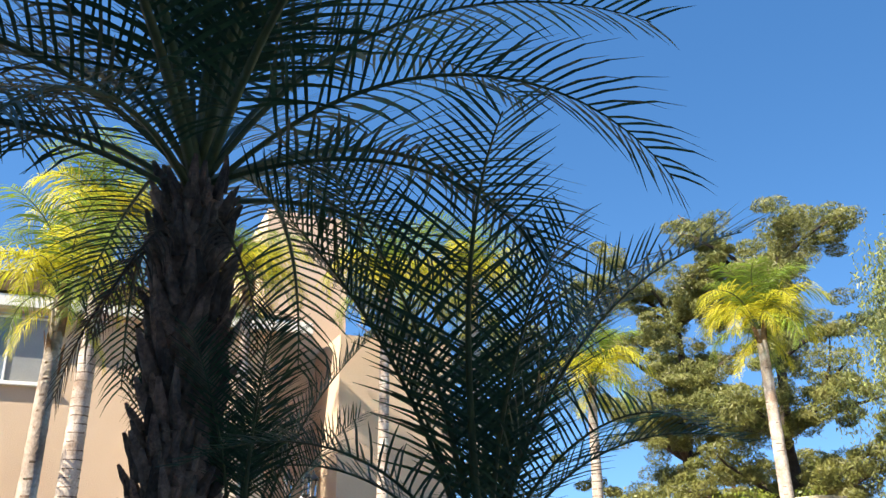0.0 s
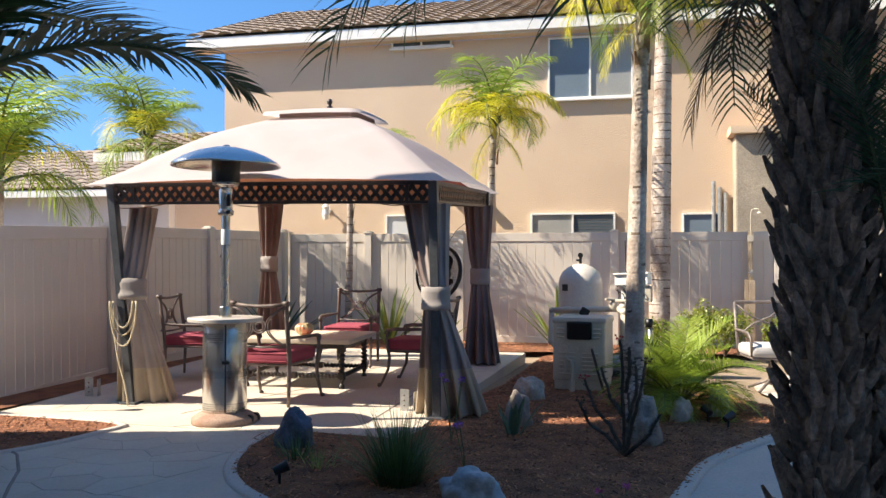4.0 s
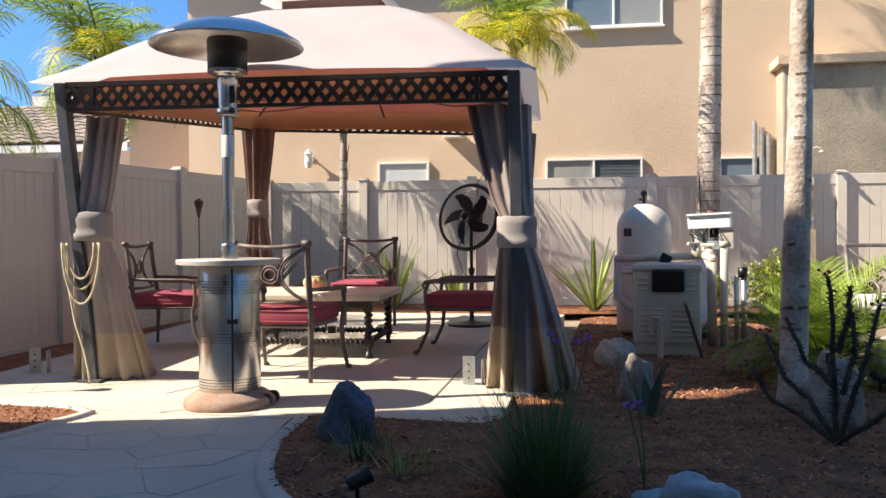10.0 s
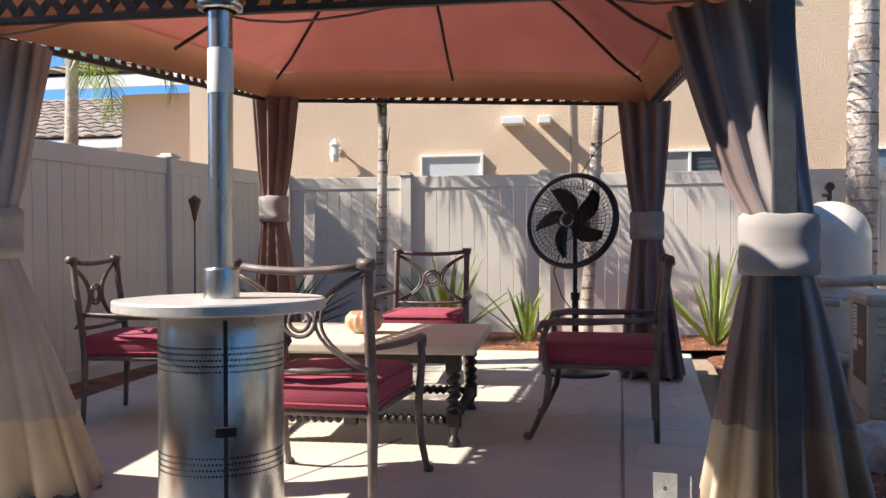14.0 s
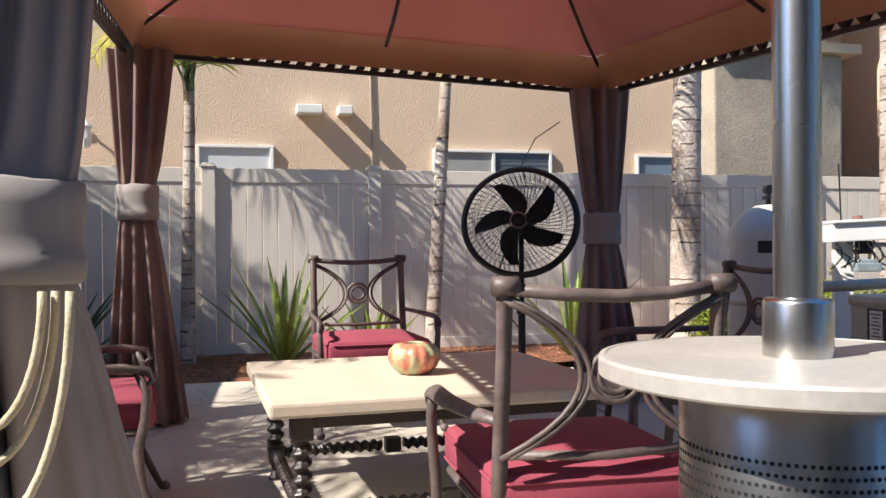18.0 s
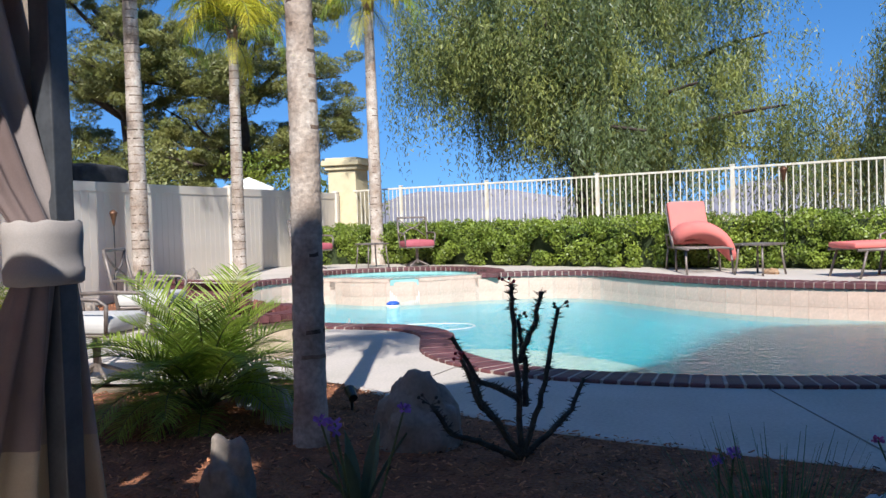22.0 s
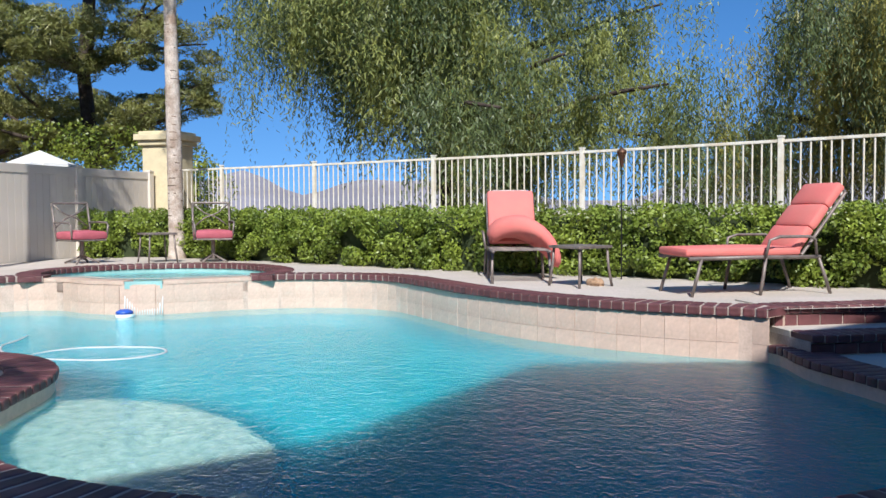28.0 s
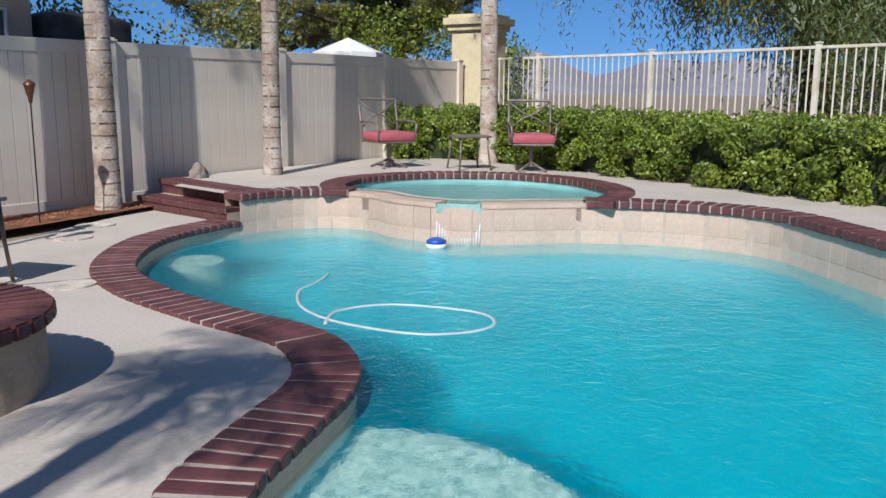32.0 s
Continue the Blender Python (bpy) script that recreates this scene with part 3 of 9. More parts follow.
# joints in the deck and the path
def joint(name, a, b, z, w=0.008):
    bm = bmesh.new()
    a, b = Vector((*a, z)), Vector((*b, z))
    d = b - a
    box(bm, (a + b) / 2, (d.length, w, 0.004), Matrix.Rotation(math.atan2(d.y, d.x), 4, "Z"))
    return tagged(part(name, bm, M_JOINT), "narrow dark joint in the concrete", "joint", kind="structure")


joint("trim_joint", (5.5, 5.12), (3.69, 4.53), 0.003)
joint("trim_joint", (3.67, 4.39), (4.9, 0.1), 0.003, 0.011)
joint("trim_joint", (4.5, 7.4), (6.0, 7.2), 0.003)
joint("trim_joint", (6.2, 11.8), (8.2, 10.8), 0.003)
bm = bmesh.new()
sweep(bm, [(0.0, 4.08, 0.004), (-0.28, 4.5, 0.007), (-0.5, 4.85, 0.007), (-0.84, 5.25, 0.007), (-1.0, 5.36, 0.007)], 0.012, 6)
tagged(part("trim_joint", bm, M_JOINT), "black joint strip across the path", "joint", kind="structure")
for o in (joint("trim_joint", (1.18, 6.95), (1.28, 11.8), 0.0, 0.014), joint("trim_joint", (-0.55, 6.95), (0.1, 8.6), 0.0, 0.012)):
    for v in o.data.vertices:
        v.co.z += rise(v.co.y) + 0.007


# bark chips over the beds
def inside(poly, x, y):
    c = False
    for (x0, y0), (x1, y1) in zip(poly, poly[1:] + poly[:1]):
        if (y0 > y) != (y1 > y) and x < (x1 - x0) * (y - y0) / (y1 - y0) + x0:
            c = not c
    return c


def chips(poly, count, z, seed, size=(0.012, 0.045)):
    """Bark chips and small twigs strewn over a bed."""
    rng = np.random.default_rng(seed)
    xs, ys = [p[0] for p in poly], [p[1] for p in poly]
    V, F = [], []
    k = 0
    while k < count:
        x, y = rng.uniform(min(xs), max(xs)), rng.uniform(min(ys), max(ys))
        if not inside(poly, x, y):
            continue
        k += 1
        l, w, h = rng.uniform(*size), rng.uniform(0.003, 0.010), rng.uniform(0.002, 0.006)
        m = Matrix.Translation((x, y, z + rng.uniform(0.002, 0.014))) @ Matrix.Rotation(rng.uniform(0, 6.3), 4, "Z") @ Matrix.Rotation(rng.uniform(-0.5, 0.5), 4, "Y") @ Matrix.Rotation(rng.uniform(-0.6, 0.6), 4, "X")
        i = len(V)
        for sx, sy, sz in ((-1, -1, -1), (1, -0.7, -1), (0.8, 1, -1), (-0.9, 0.8, -1), (-0.8, -0.6, 1), (0.9, -0.5, 1), (0.7, 0.6, 1), (-0.7, 0.7, 1)):
            V.append(m @ Vector((sx * l / 2, sy * w / 2, sz * h / 2)))
        for q in ((4, 5, 6, 7), (0, 1, 5, 4), (1, 2, 6, 5), (2, 3, 7, 6), (3, 0, 4, 7)):
            F.append([i + a for a in q])
    o = raw("bark_chips", V, F, M_CHIP)
    return tagged(o, "loose reddish-brown bark chips on the bed", "bark chips", kind="stuff")


chips(BED_MAIN, 12000, 0.02, 5)
chips([(-2.2, 6.5), (-0.85, 6.4), (-0.76, 6.1), (-0.85, 5.6), (-1.1, 5.1), (-1.7, 4.35), (-2.6, 4.0), (-4.0, 5.6), (-2.9, 6.8)], 3500, 0.02, 6)
chips([(-2.2, 3.3), (-0.9, 3.3), (-0.1, 3.85), (0.25, 3.98), (0.7, 3.85), (1.3, 3.4), (1.8, 2.7), (2.1, 1.8), (1.4, 1.1), (-0.6, 2.5)], 4000, 0.02, 7)
chips([(-3.0, 12.0), (2.0, 12.6), (4.5, 12.95), (8.0, 13.05), (10.6, 13.5), (10.6, 13.9), (-3.0, 13.9)], 4800, 0.05, 8)

# pale worn pads on the deck
M_PAD = material("worn_pad", (0.62, 0.55, 0.47), 0.85, vary=0.2, scale=6, fine=50, bump=0.3)
for x, y, r in ((9.55, 12.95, 0.2), (9.0, 12.45, 0.17), (7.9, 10.75, 0.17), (7.65, 11.25, 0.15)):
    bm = bmesh.new()
    pts = [(x + r * (1 + 0.15 * noise.noise((math.cos(k / 3) * 2, math.sin(k / 3) * 2, x))) * math.cos(k * math.tau / 20), y + 0.8 * r * math.sin(k * math.tau / 20)) for k in range(20)]
    slab(bm, pts, 0.0, 0.012)
    tagged(part("stepping_stone", bm, M_PAD), "flat pale stepping stone on the pool deck", "stepping stone", "stepping stones")

# eaves of the own house, unseen, added to move its shadow edge outward
bm = bmesh.new()
slab(bm, [(-4.3, 5.3), (-3.7, 5.4), (9.4, -5.5), (2.0, -14.3), (-11.2, -3.5)], 7.5, 7.64)
tagged(part("trim_eaves", bm, M_TRIM), "unseen white eaves added above the house wall to widen its shadow", "eaves", kind="structure")

# the taller wing of the neighbouring house
bm = bmesh.new()
slab(bm, [(6.905, 16.705), (8.65, 16.705), (8.65, 25.9), (6.905, 25.9)], 5.451, 8.5)
tagged(part("wall_house_wing", bm, M_STUCCO), "tall peach stucco wing of the neighbouring house", "wall", kind="structure")


# pale concrete edging between the beds and the path
for pts in ([(0.55, 6.42), (0.62, 5.75), (0.85, 5.1), (1.3, 4.58), (2.0, 4.2), (2.8, 4.05), (3.4, 4.4), (3.65, 5.3), (3.85, 6.1), (4.3, 6.95), (4.8, 7.7)],
            [(-2.15, 6.53), (-0.85, 6.42), (-0.76, 6.1), (-0.85, 5.6), (-1.1, 5.1), (-1.7, 4.35), (-2.6, 4.0)],
            [(-2.4, 3.31), (-0.9, 3.32), (-0.1, 3.86), (0.25, 3.99), (0.7, 3.86), (1.3, 3.41), (1.8, 2.7), (2.2, 1.8)]):
    bm = bmesh.new()
    line = curve(pts, 0.12)
    q = [[bm.verts.new((p.x, p.y, z)) for p in offset(line, o)] for o, z in ((-0.045, -0.02), (-0.04, 0.016), (-0.02, 0.024), (0.02, 0.028), (0.045, 0.022), (0.05, -0.02))]
    for i in range(len(line) - 1):
        for a, b in zip(q, q[1:]):
            bm.faces.new((a[i], a[i + 1], b[i + 1], b[i]))
    bmesh.ops.recalc_face_normals(bm, faces=bm.faces)
    tagged(part("trim_edging", bm, M_CONC, smooth=True), "low rounded concrete edging of a planting bed", "edging", kind="structure")

# ---- gazebo ----
def cloth(name, color, second, sheer):
    m = material(name, color, 0.9, vary=0.06, scale=2.5, fine=200, bump=0.12, depth=0.002, second=second)
    n, l = m.node_tree.nodes, m.node_tree.links
    b = n["Principled BSDF"]
    tr = n.new("ShaderNodeBsdfTranslucent")
    l.new(b.inputs["Base Color"].links[0].from_socket, tr.inputs["Color"])
    mx = n.new("ShaderNodeMixShader")
    mx.inputs["Fac"].default_value = sheer
    l.new(b.outputs["BSDF"], mx.inputs[1])
    l.new(tr.outputs["BSDF"], mx.inputs[2])
    l.new(mx.outputs["Shader"], n["Material Output"].inputs["Surface"])
    return m


M_CANOPY_C = cloth("canopy_cloth_sheer", (0.62, 0.56, 0.55), (0.58, 0.52, 0.505), 0.42)
M_LINING = cloth("canopy_lining", (0.60, 0.22, 0.17), (0.54, 0.19, 0.145), 0.6)
M_SKIRT = cloth("canopy_skirt", (0.56, 0.27, 0.15), (0.50, 0.23, 0.125), 0.5)
M_CURT = cloth("curtain_taupe", (0.36, 0.31, 0.295), (0.27, 0.225, 0.21), 0.1)
M_CURT_B = cloth("curtain_brown", (0.26, 0.17, 0.145), (0.17, 0.105, 0.09), 0.15)
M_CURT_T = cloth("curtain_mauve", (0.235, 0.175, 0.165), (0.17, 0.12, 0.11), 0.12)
M_HEM = cloth("curtain_hem", (0.47, 0.385, 0.29), (0.36, 0.28, 0.20), 0.1)
M_POST = material("slate_steel", (0.085, 0.09, 0.10), 0.42, metal=0.2, vary=0.15, scale=8, fine=60, bump=0.08)
M_TIE = cloth("curtain_tie", (0.33, 0.295, 0.275), (0.27, 0.24, 0.225), 0.05)
GZ = [Vector(p) for p in ((-1.43, 7.20, 0), (1.675, 7.19, 0), (1.50, 10.74, 0), (-1.45, 10.70, 0))]
GZ_FOOT = [Vector(p) for p in ((-1.27, 7.31, 0), (1.71, 7.225, 0), (1.52, 10.72, 0), (-1.45, 10.68, 0))]      # one post leans
GZ_UP = (0.03, 0.0, 0.19, 0.31)          # the frame stands higher at the back
GZ_C = sum(GZ, Vector()) / 4
gazebo = thing("gazebo", (0, 0, 0), "dark metal gazebo with a pale two-tier cloth canopy on the patio", "gazebo")


def ring_at(k, z, grow=0.0):
    """The four corners of the gazebo's square, shrunk to the share k about its middle, at a height."""
    out = []
    for p, up in zip(GZ, GZ_UP):
        d = p - GZ_C
        q = GZ_C + d * k + d.normalized() * grow
        out.append(Vector((q.x, q.y, z + up * k)))
    return out


def cloth_roof(rings, sag=0.0, n=16, drop=0.0):
    """A four-sided cloth roof sheer rings of corners; edges between corners sag a little."""
    bm = bmesh.new()
    rows = []
    for j, r in enumerate(rings):
        row = []
        for i in range(4):
            a, b = r[i], r[(i + 1) % 4]
            for k in range(n):
                t = k / n
                p = a.lerp(b, t)
                w = math.sin(math.pi * t)
                p.z += sag * w * (1 - j / max(1, len(rings) - 1)) - drop * w
                row.append(bm.verts.new(p))
        rows.append(row)
    for a, b in zip(rows, rows[1:]):
        m = len(a)
        for k in range(m):
            bm.faces.new((a[k], a[(k + 1) % m], b[(k + 1) % m], b[k]))
    return bm, rows


prof = [(1.0, 2.035, 0.22), (0.985, 2.085, 0.14), (0.93, 2.18, 0.05), (0.82, 2.34, 0.02), (0.7, 2.49, 0), (0.58, 2.62, 0), (0.44, 2.74, 0), (0.32, 2.83, 0), (0.25, 2.87, 0)]
bm, rows = cloth_roof([ring_at(k, z, g) for k, z, g in prof], sag=0.035)
part("canopy", bm, M_CANOPY_C, gazebo, "pale blush cloth canopy with a light sag", smooth=True)
bm, rows = cloth_roof([ring_at(0.962, 1.875), ring_at(0.94, 2.01), ring_at(0.905, 2.08)], sag=0.0, drop=-0.03)
part("skirt", bm, M_SKIRT, gazebo, "rust-brown hanging edge of the lining", smooth=True)
bm, rows = cloth_roof([ring_at(0.905, 2.085), ring_at(0.8, 2.20), ring_at(0.6, 2.46), ring_at(0.44, 2.64), ring_at(0.25, 2.80)], sag=0.0, drop=0.0)
bm.faces.new(rows[-1])
part("lining", bm, M_LINING, gazebo, "dusty red cloth lining under the canopy", smooth=True)
bm, rows = cloth_roof([ring_at(0.345, 2.875), ring_at(0.33, 2.915), ring_at(0.17, 2.985), ring_at(0.03, 3.03)], sag=0.012, n=8)
bm.faces.new(rows[-1])
part("vent_canopy", bm, M_CANOPY_C, gazebo, "small upper tier of the cloth canopy", smooth=True)
bm, rows = cloth_roof([ring_at(0.26, 2.84), ring_at(0.26, 2.93)], n=2)
part("vent_band", bm, M_CURT_B, gazebo, "brown band below the upper tier")
bm = bmesh.new()
lathe(bm, [(0, 0), (0.03, 0.005), (0.034, 0.02), (0.018, 0.03), (0.026, 0.05), (0.034, 0.075), (0.022, 0.1), (0, 0.108)], 14, (GZ_C.x, GZ_C.y, 3.04))
part("finial", bm, M_DARK, gazebo, smooth=True)
for i, p in enumerate(GZ):
    a = math.atan2((GZ[1] - GZ[0]).y, (GZ[1] - GZ[0]).x)
    rot = Matrix.Rotation(a, 4, "Z")
    foot = GZ_FOOT[i]
    z0, z1 = rise(foot.y), 2.05 + GZ_UP[i]
    bm = bmesh.new()
    box(bm, (p.x, p.y, (z0 + z1) / 2), (0.078, 0.078, z1 - z0), rot, bevel=0.006)
    for v in bm.verts:
        v.co += (foot - p) * ((z1 - v.co.z) / (z1 - z0))
    post = part("post", bm, M_POST, gazebo, "slate-grey square steel post")
    bm = bmesh.new()
    box(bm, (foot.x, foot.y, z0 + 0.012), (0.17, 0.17, 0.022), rot, bevel=0.006)
    part("base_plate", bm, M_POST, post)
    # ribs under the cloth: hip and mid-side
    for q, up in ((p, GZ_UP[i]), ((p + GZ[(i + 1) % 4]) / 2, (GZ_UP[i] + GZ_UP[(i + 1) % 4]) / 2)):
        pts = []
        for s, z in ((0.93, 2.07), (0.8, 2.20), (0.6, 2.46), (0.44, 2.63), (0.25, 2.795)):
            v = GZ_C + (q - GZ_C) * s
            pts.append((v.x, v.y, z - 0.035 + up * s))
        bm = bmesh.new()
        sweep(bm, pts, 0.011, 6)
        part("rib", bm, M_DARK, gazebo)
# lattice headers
bar0 = None
for i in range(4):
    a, b = GZ[i], GZ[(i + 1) % 4]
    d = b - a
    L = d.length
    rot = Matrix.Rotation(math.atan2(d.y, d.x), 4, "Z")
    lean = Matrix.Rotation(-math.atan2(GZ_UP[(i + 1) % 4] - GZ_UP[i], L), 4, "Y")
    mid = (a + b) / 2
    up = (GZ_UP[i] + GZ_UP[(i + 1) % 4]) / 2
    for z, h, nm in ((2.04, 0.036, "top_rail"), (1.872, 0.026, "bottom_rail")):
        bm = bmesh.new()
        box(bm, (mid.x, mid.y, z + up), (L - 0.07, 0.03, h), rot @ lean, bevel=0.003)
        rail = part(nm, bm, M_DARK, gazebo)
    for t in (0.075, 0.925):
        bm = bmesh.new()
        c = a + d * t
        box(bm, (c.x, c.y, 1.957 + GZ_UP[i] * (1 - t) + GZ_UP[(i + 1) % 4] * t), (0.03, 0.028, 0.15), rot, bevel=0.003)
        part("stile", bm, M_DARK, gazebo)
    n = 33
    for k in range(n):
        for s in (-1, 1):
            t = (k + 0.5) / n
            m = Matrix.Translation(a + d * t + Vector((0, 0, 1.956 + GZ_UP[i] * (1 - t) + GZ_UP[(i + 1) % 4] * t)) + Vector((-d.y, d.x, 0)).normalized() * 0.006 * s) @ rot @ Matrix.Rotation(s * radians(41), 4, "Y")
            if bar0 is None:
                bm = bmesh.new()
                box(bm, (0, 0, 0), (0.034, 0.006, 0.192), bevel=0.002)
                bar0 = part("lattice_slat", bm, M_DARK, gazebo)
                bar0.matrix_local = m
            else:
                share("lattice_slat", bar0, gazebo, m)


def curtain(p, along, mats, top, tie, foot, seed, z_tie=1.04, z_top=1.87, z_low=0.03, deep=0.10, sharp=0.34, shift=(0.0, 0.0)):
    """A gathered curtain, tied at its middle and flaring to the ground. top, tie and foot: how far it reaches to either side."""
    rnd = random.Random(seed)
    ux = Vector(along).normalized()
    uy = Vector((-ux.y, ux.x, 0))
    bm = bmesh.new()
    n, rings = 132, []
    nf = 11
    amp = [rnd.uniform(0.35, 1.0) for _ in range(nf)]
    skew = [rnd.uniform(-0.25, 0.25) for _ in range(nf)]
    half = 0.1
    zs = [z_low + (z_tie - half - z_low) * k / 9 for k in range(10)] + [z_tie, z_tie + half] + [z_tie + half + (z_top - z_tie - half) * (k + 1) / 7 for k in range(7)]
    for z in zs:
        if z < z_tie - half:
            t = (z_tie - half - z) / (z_tie - half - z_low)
            k = t ** 0.9
            lo, hi = tie[0] + (foot[0] - tie[0]) * k, tie[1] + (foot[1] - tie[1]) * k
            dep, fold = 0.075 + deep * t, 0.25 + sharp * 1.5 * t
        elif z <= z_tie + half:
            lo, hi, dep, fold = tie[0], tie[1], 0.075, 0.16
        else:
            t = (z - z_tie - half) / (z_top - z_tie - half)
            k = t ** 0.75
            lo, hi = tie[0] + (top[0] - tie[0]) * k, tie[1] + (top[1] - tie[1]) * k
            dep, fold = 0.075 + 0.03 * t, 0.3 + sharp * t
        back = 0.0 if abs(z - z_tie) <= half else ((z_tie - half - z) / (z_tie - half - z_low) * shift[1] if z < z_tie else (z - z_tie - half) / (z_top - z_tie - half) * shift[0])
        ring = []
        for q in range(n):
            a = q * math.tau / n
            f = int(q * nf / n) % nf
            ph = a * nf + skew[f] * (z - z_tie) * 4
            w = math.sin(ph)
            r = 1 + fold * amp[f] * (abs(w) ** 0.7 * (1 if w > 0 else -0.8))
            c, h = (lo + hi) / 2, (hi - lo) / 2
            v = p + ux * (c + h * math.cos(a) * (0.86 + 0.14 * r)) + uy * (back + dep * math.sin(a) * r)
            hem = 0.012 * math.sin(q * 0.9 + seed) if z < z_low + 0.01 else 0.0
            ring.append(bm.verts.new((v.x, v.y, z + hem)))
        rings.append(ring)
    for j, (a, b) in enumerate(zip(rings, rings[1:])):
        for k in range(n):
            fc = bm.faces.new((a[k], a[(k + 1) % n], b[(k + 1) % n], b[k]))
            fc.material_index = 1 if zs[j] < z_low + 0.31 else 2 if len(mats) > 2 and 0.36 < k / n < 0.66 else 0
    c = part("curtain", bm, mats, gazebo, "gathered cloth curtain with a tan lower hem" if mats[0] is not mats[1] else "", smooth=True)
    bm = bmesh.new()
    rings = []
    cx, h = (tie[0] + tie[1]) / 2, (tie[1] - tie[0]) / 2
    for z, g in ((-half, 0.006), (-half + 0.008, 0.016), (-half + 0.05, 0.019), (-half + 0.056, 0.015), (0.0, 0.014), (half - 0.05, 0.018), (half - 0.008, 0.016), (half, 0.006)):
        rings.append([bm.verts.new(p + ux * (cx + (h + g) * math.copysign(abs(math.cos(k * math.tau / 40)) ** 0.8, math.cos(k * math.tau / 40))) + uy * ((0.085 + g) * math.sin(k * math.tau / 40)) + Vector((0, 0, z_tie + z + 0.008 * noise.noise((k * 0.35, z * 30, seed))))) for k in range(40)])
    for a, b in zip(rings, rings[1:]):
        for k in range(40):
            bm.faces.new((a[k], a[(k + 1) % 40], b[(k + 1) % 40], b[k]))
    part("curtain_tie", bm, M_TIE, gazebo, "pale cloth band tied round the curtain", smooth=True)
    return c


def at_height(i, z):
    """A post's middle at a height."""
    z1 = 2.05 + GZ_UP[i]
    return GZ[i].lerp(GZ_FOOT[i], (z1 - z) / z1)


curtain(at_height(0, 0.9) + Vector((0.05, 0.05, 0)), (1, 0.16, 0), (M_CURT, M_HEM), (-0.06, 0.18), (-0.12, 0.13), (-0.18, 0.36), 1, 1.10, shift=(0.14, 0.2))
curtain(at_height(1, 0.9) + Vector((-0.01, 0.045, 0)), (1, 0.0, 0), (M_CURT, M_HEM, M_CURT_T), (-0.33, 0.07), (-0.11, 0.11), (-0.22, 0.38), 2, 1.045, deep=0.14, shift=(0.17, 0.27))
# rear pair: same cloth, its shade put into browner colours
curtain(GZ[2] + Vector((-0.07, -0.09, 0)), (1, -0.1, 0), (M_CURT_T, M_CURT_T), (-0.20, 0.17), (-0.10, 0.11), (-0.19, 0.26), 3, 1.175, 2.06, rise(10.7) + 0.02)
curtain(GZ[3] + Vector((0.06, -0.07, 0)), (1, -0.1, 0), (M_CURT_B, M_CURT_B), (-0.15, 0.20), (-0.10, 0.10), (-0.17, 0.26), 4, 1.325, 2.18, rise(10.7) + 0.02)
# a cable slung under the front header
bm = bmesh.new()
pts = []
for k in range(25):
    t = k / 24
    v = GZ[0].lerp(GZ[1], t)
    pts.append((v.x, v.y + 0.05, 1.86 + 0.05 * abs(math.sin(t * 7.3)) - 0.03 * math.sin(t * 15)))
sweep(bm, pts, 0.005, 5)
part("cable", bm, M_CURT_B, gazebo, "thin cable slung below the header")

# rope hung on the front curtain
M_ROPE = material("pale_rope", (0.62, 0.53, 0.36), 0.85, vary=0.15, fine=150, bump=0.6)
bm = bmesh.new()
c = at_height(0, 0.9) + Vector((0.05, -0.03, 0))
for j, (r, h) in enumerate(((0.13, 0.32), (0.10, 0.25), (0.14, 0.42))):
    pts = []
    for k in range(22):
        a = math.pi * k / 21
        pts.append((c.x - 0.02 + r * math.cos(a) + 0.01 * j, c.y - 0.015 * j - 0.02, 0.99 - h * math.sin(a)))
    sweep(bm, pts, 0.0085, 7)
sweep(bm, [(c.x - 0.12, c.y - 0.03, 0.98), (c.x - 0.10, c.y - 0.04, 0.7), (c.x - 0.05, c.y - 0.05, 0.45), (c.x + 0.03, c.y - 0.07, 0.25), (c.x + 0.07, c.y - 0.08, 0.1), (c.x + 0.08, c.y - 0.09, 0.03)], 0.0085, 7)
rope = tagged(part("rope", bm, M_ROPE, smooth=True), "coil of pale rope hanging on the tied curtain", "rope")

# ---- patio heater ----
M_RUST = material("rusted_base", (0.27, 0.155, 0.105), 0.8, vary=0.2, scale=8, fine=60, bump=0.4, second=(0.36, 0.25, 0.19))
M_HTOP = material("heater_table", (0.60, 0.56, 0.51), 0.42, metal=0.35, vary=0.08, scale=5, fine=60, bump=0.08)
M_HOLE = material("perforation", (0.01, 0.01, 0.01), 0.8, bump=0)
heater = thing("patio_heater", (0.0, 6.69, 0.01), "stainless steel patio heater with a round table and a dome reflector", "patio heater")


def hpart(name, prof, mat, label="", seg=48, parent=None):
    bm = bmesh.new()
    lathe(bm, prof, seg)
    return part(name, bm, mat, parent or heater, label, smooth=True)


o = hpart("base", [(0, 0), (0.27, 0), (0.275, 0.012), (0.27, 0.05), (0.25, 0.065), (0.215, 0.085), (0.19, 0.1), (0, 0.1)], M_RUST, "rust-brown round base")
body = hpart("body", [(0.175, 0.09), (0.182, 0.1), (0.182, 0.83), (0.176, 0.84), (0, 0.84)], M_STEEL, "brushed steel cylinder")
for nm, prof, mt, lb in (("table", [(0, 0.85), (0.298, 0.85), (0.298, 0.8805), (0, 0.882)], M_HTOP, "pale beige round table top"),
                         ("table_rim", [(0.288, 0.848), (0.305, 0.848), (0.309, 0.852), (0.309, 0.876), (0.306, 0.881), (0.297, 0.882), (0.297, 0.85)], M_HTOP, "steel rim band")):
    bm = bmesh.new()
    lathe(bm, prof, 160)
    part(nm, bm, mt, heater, lb)
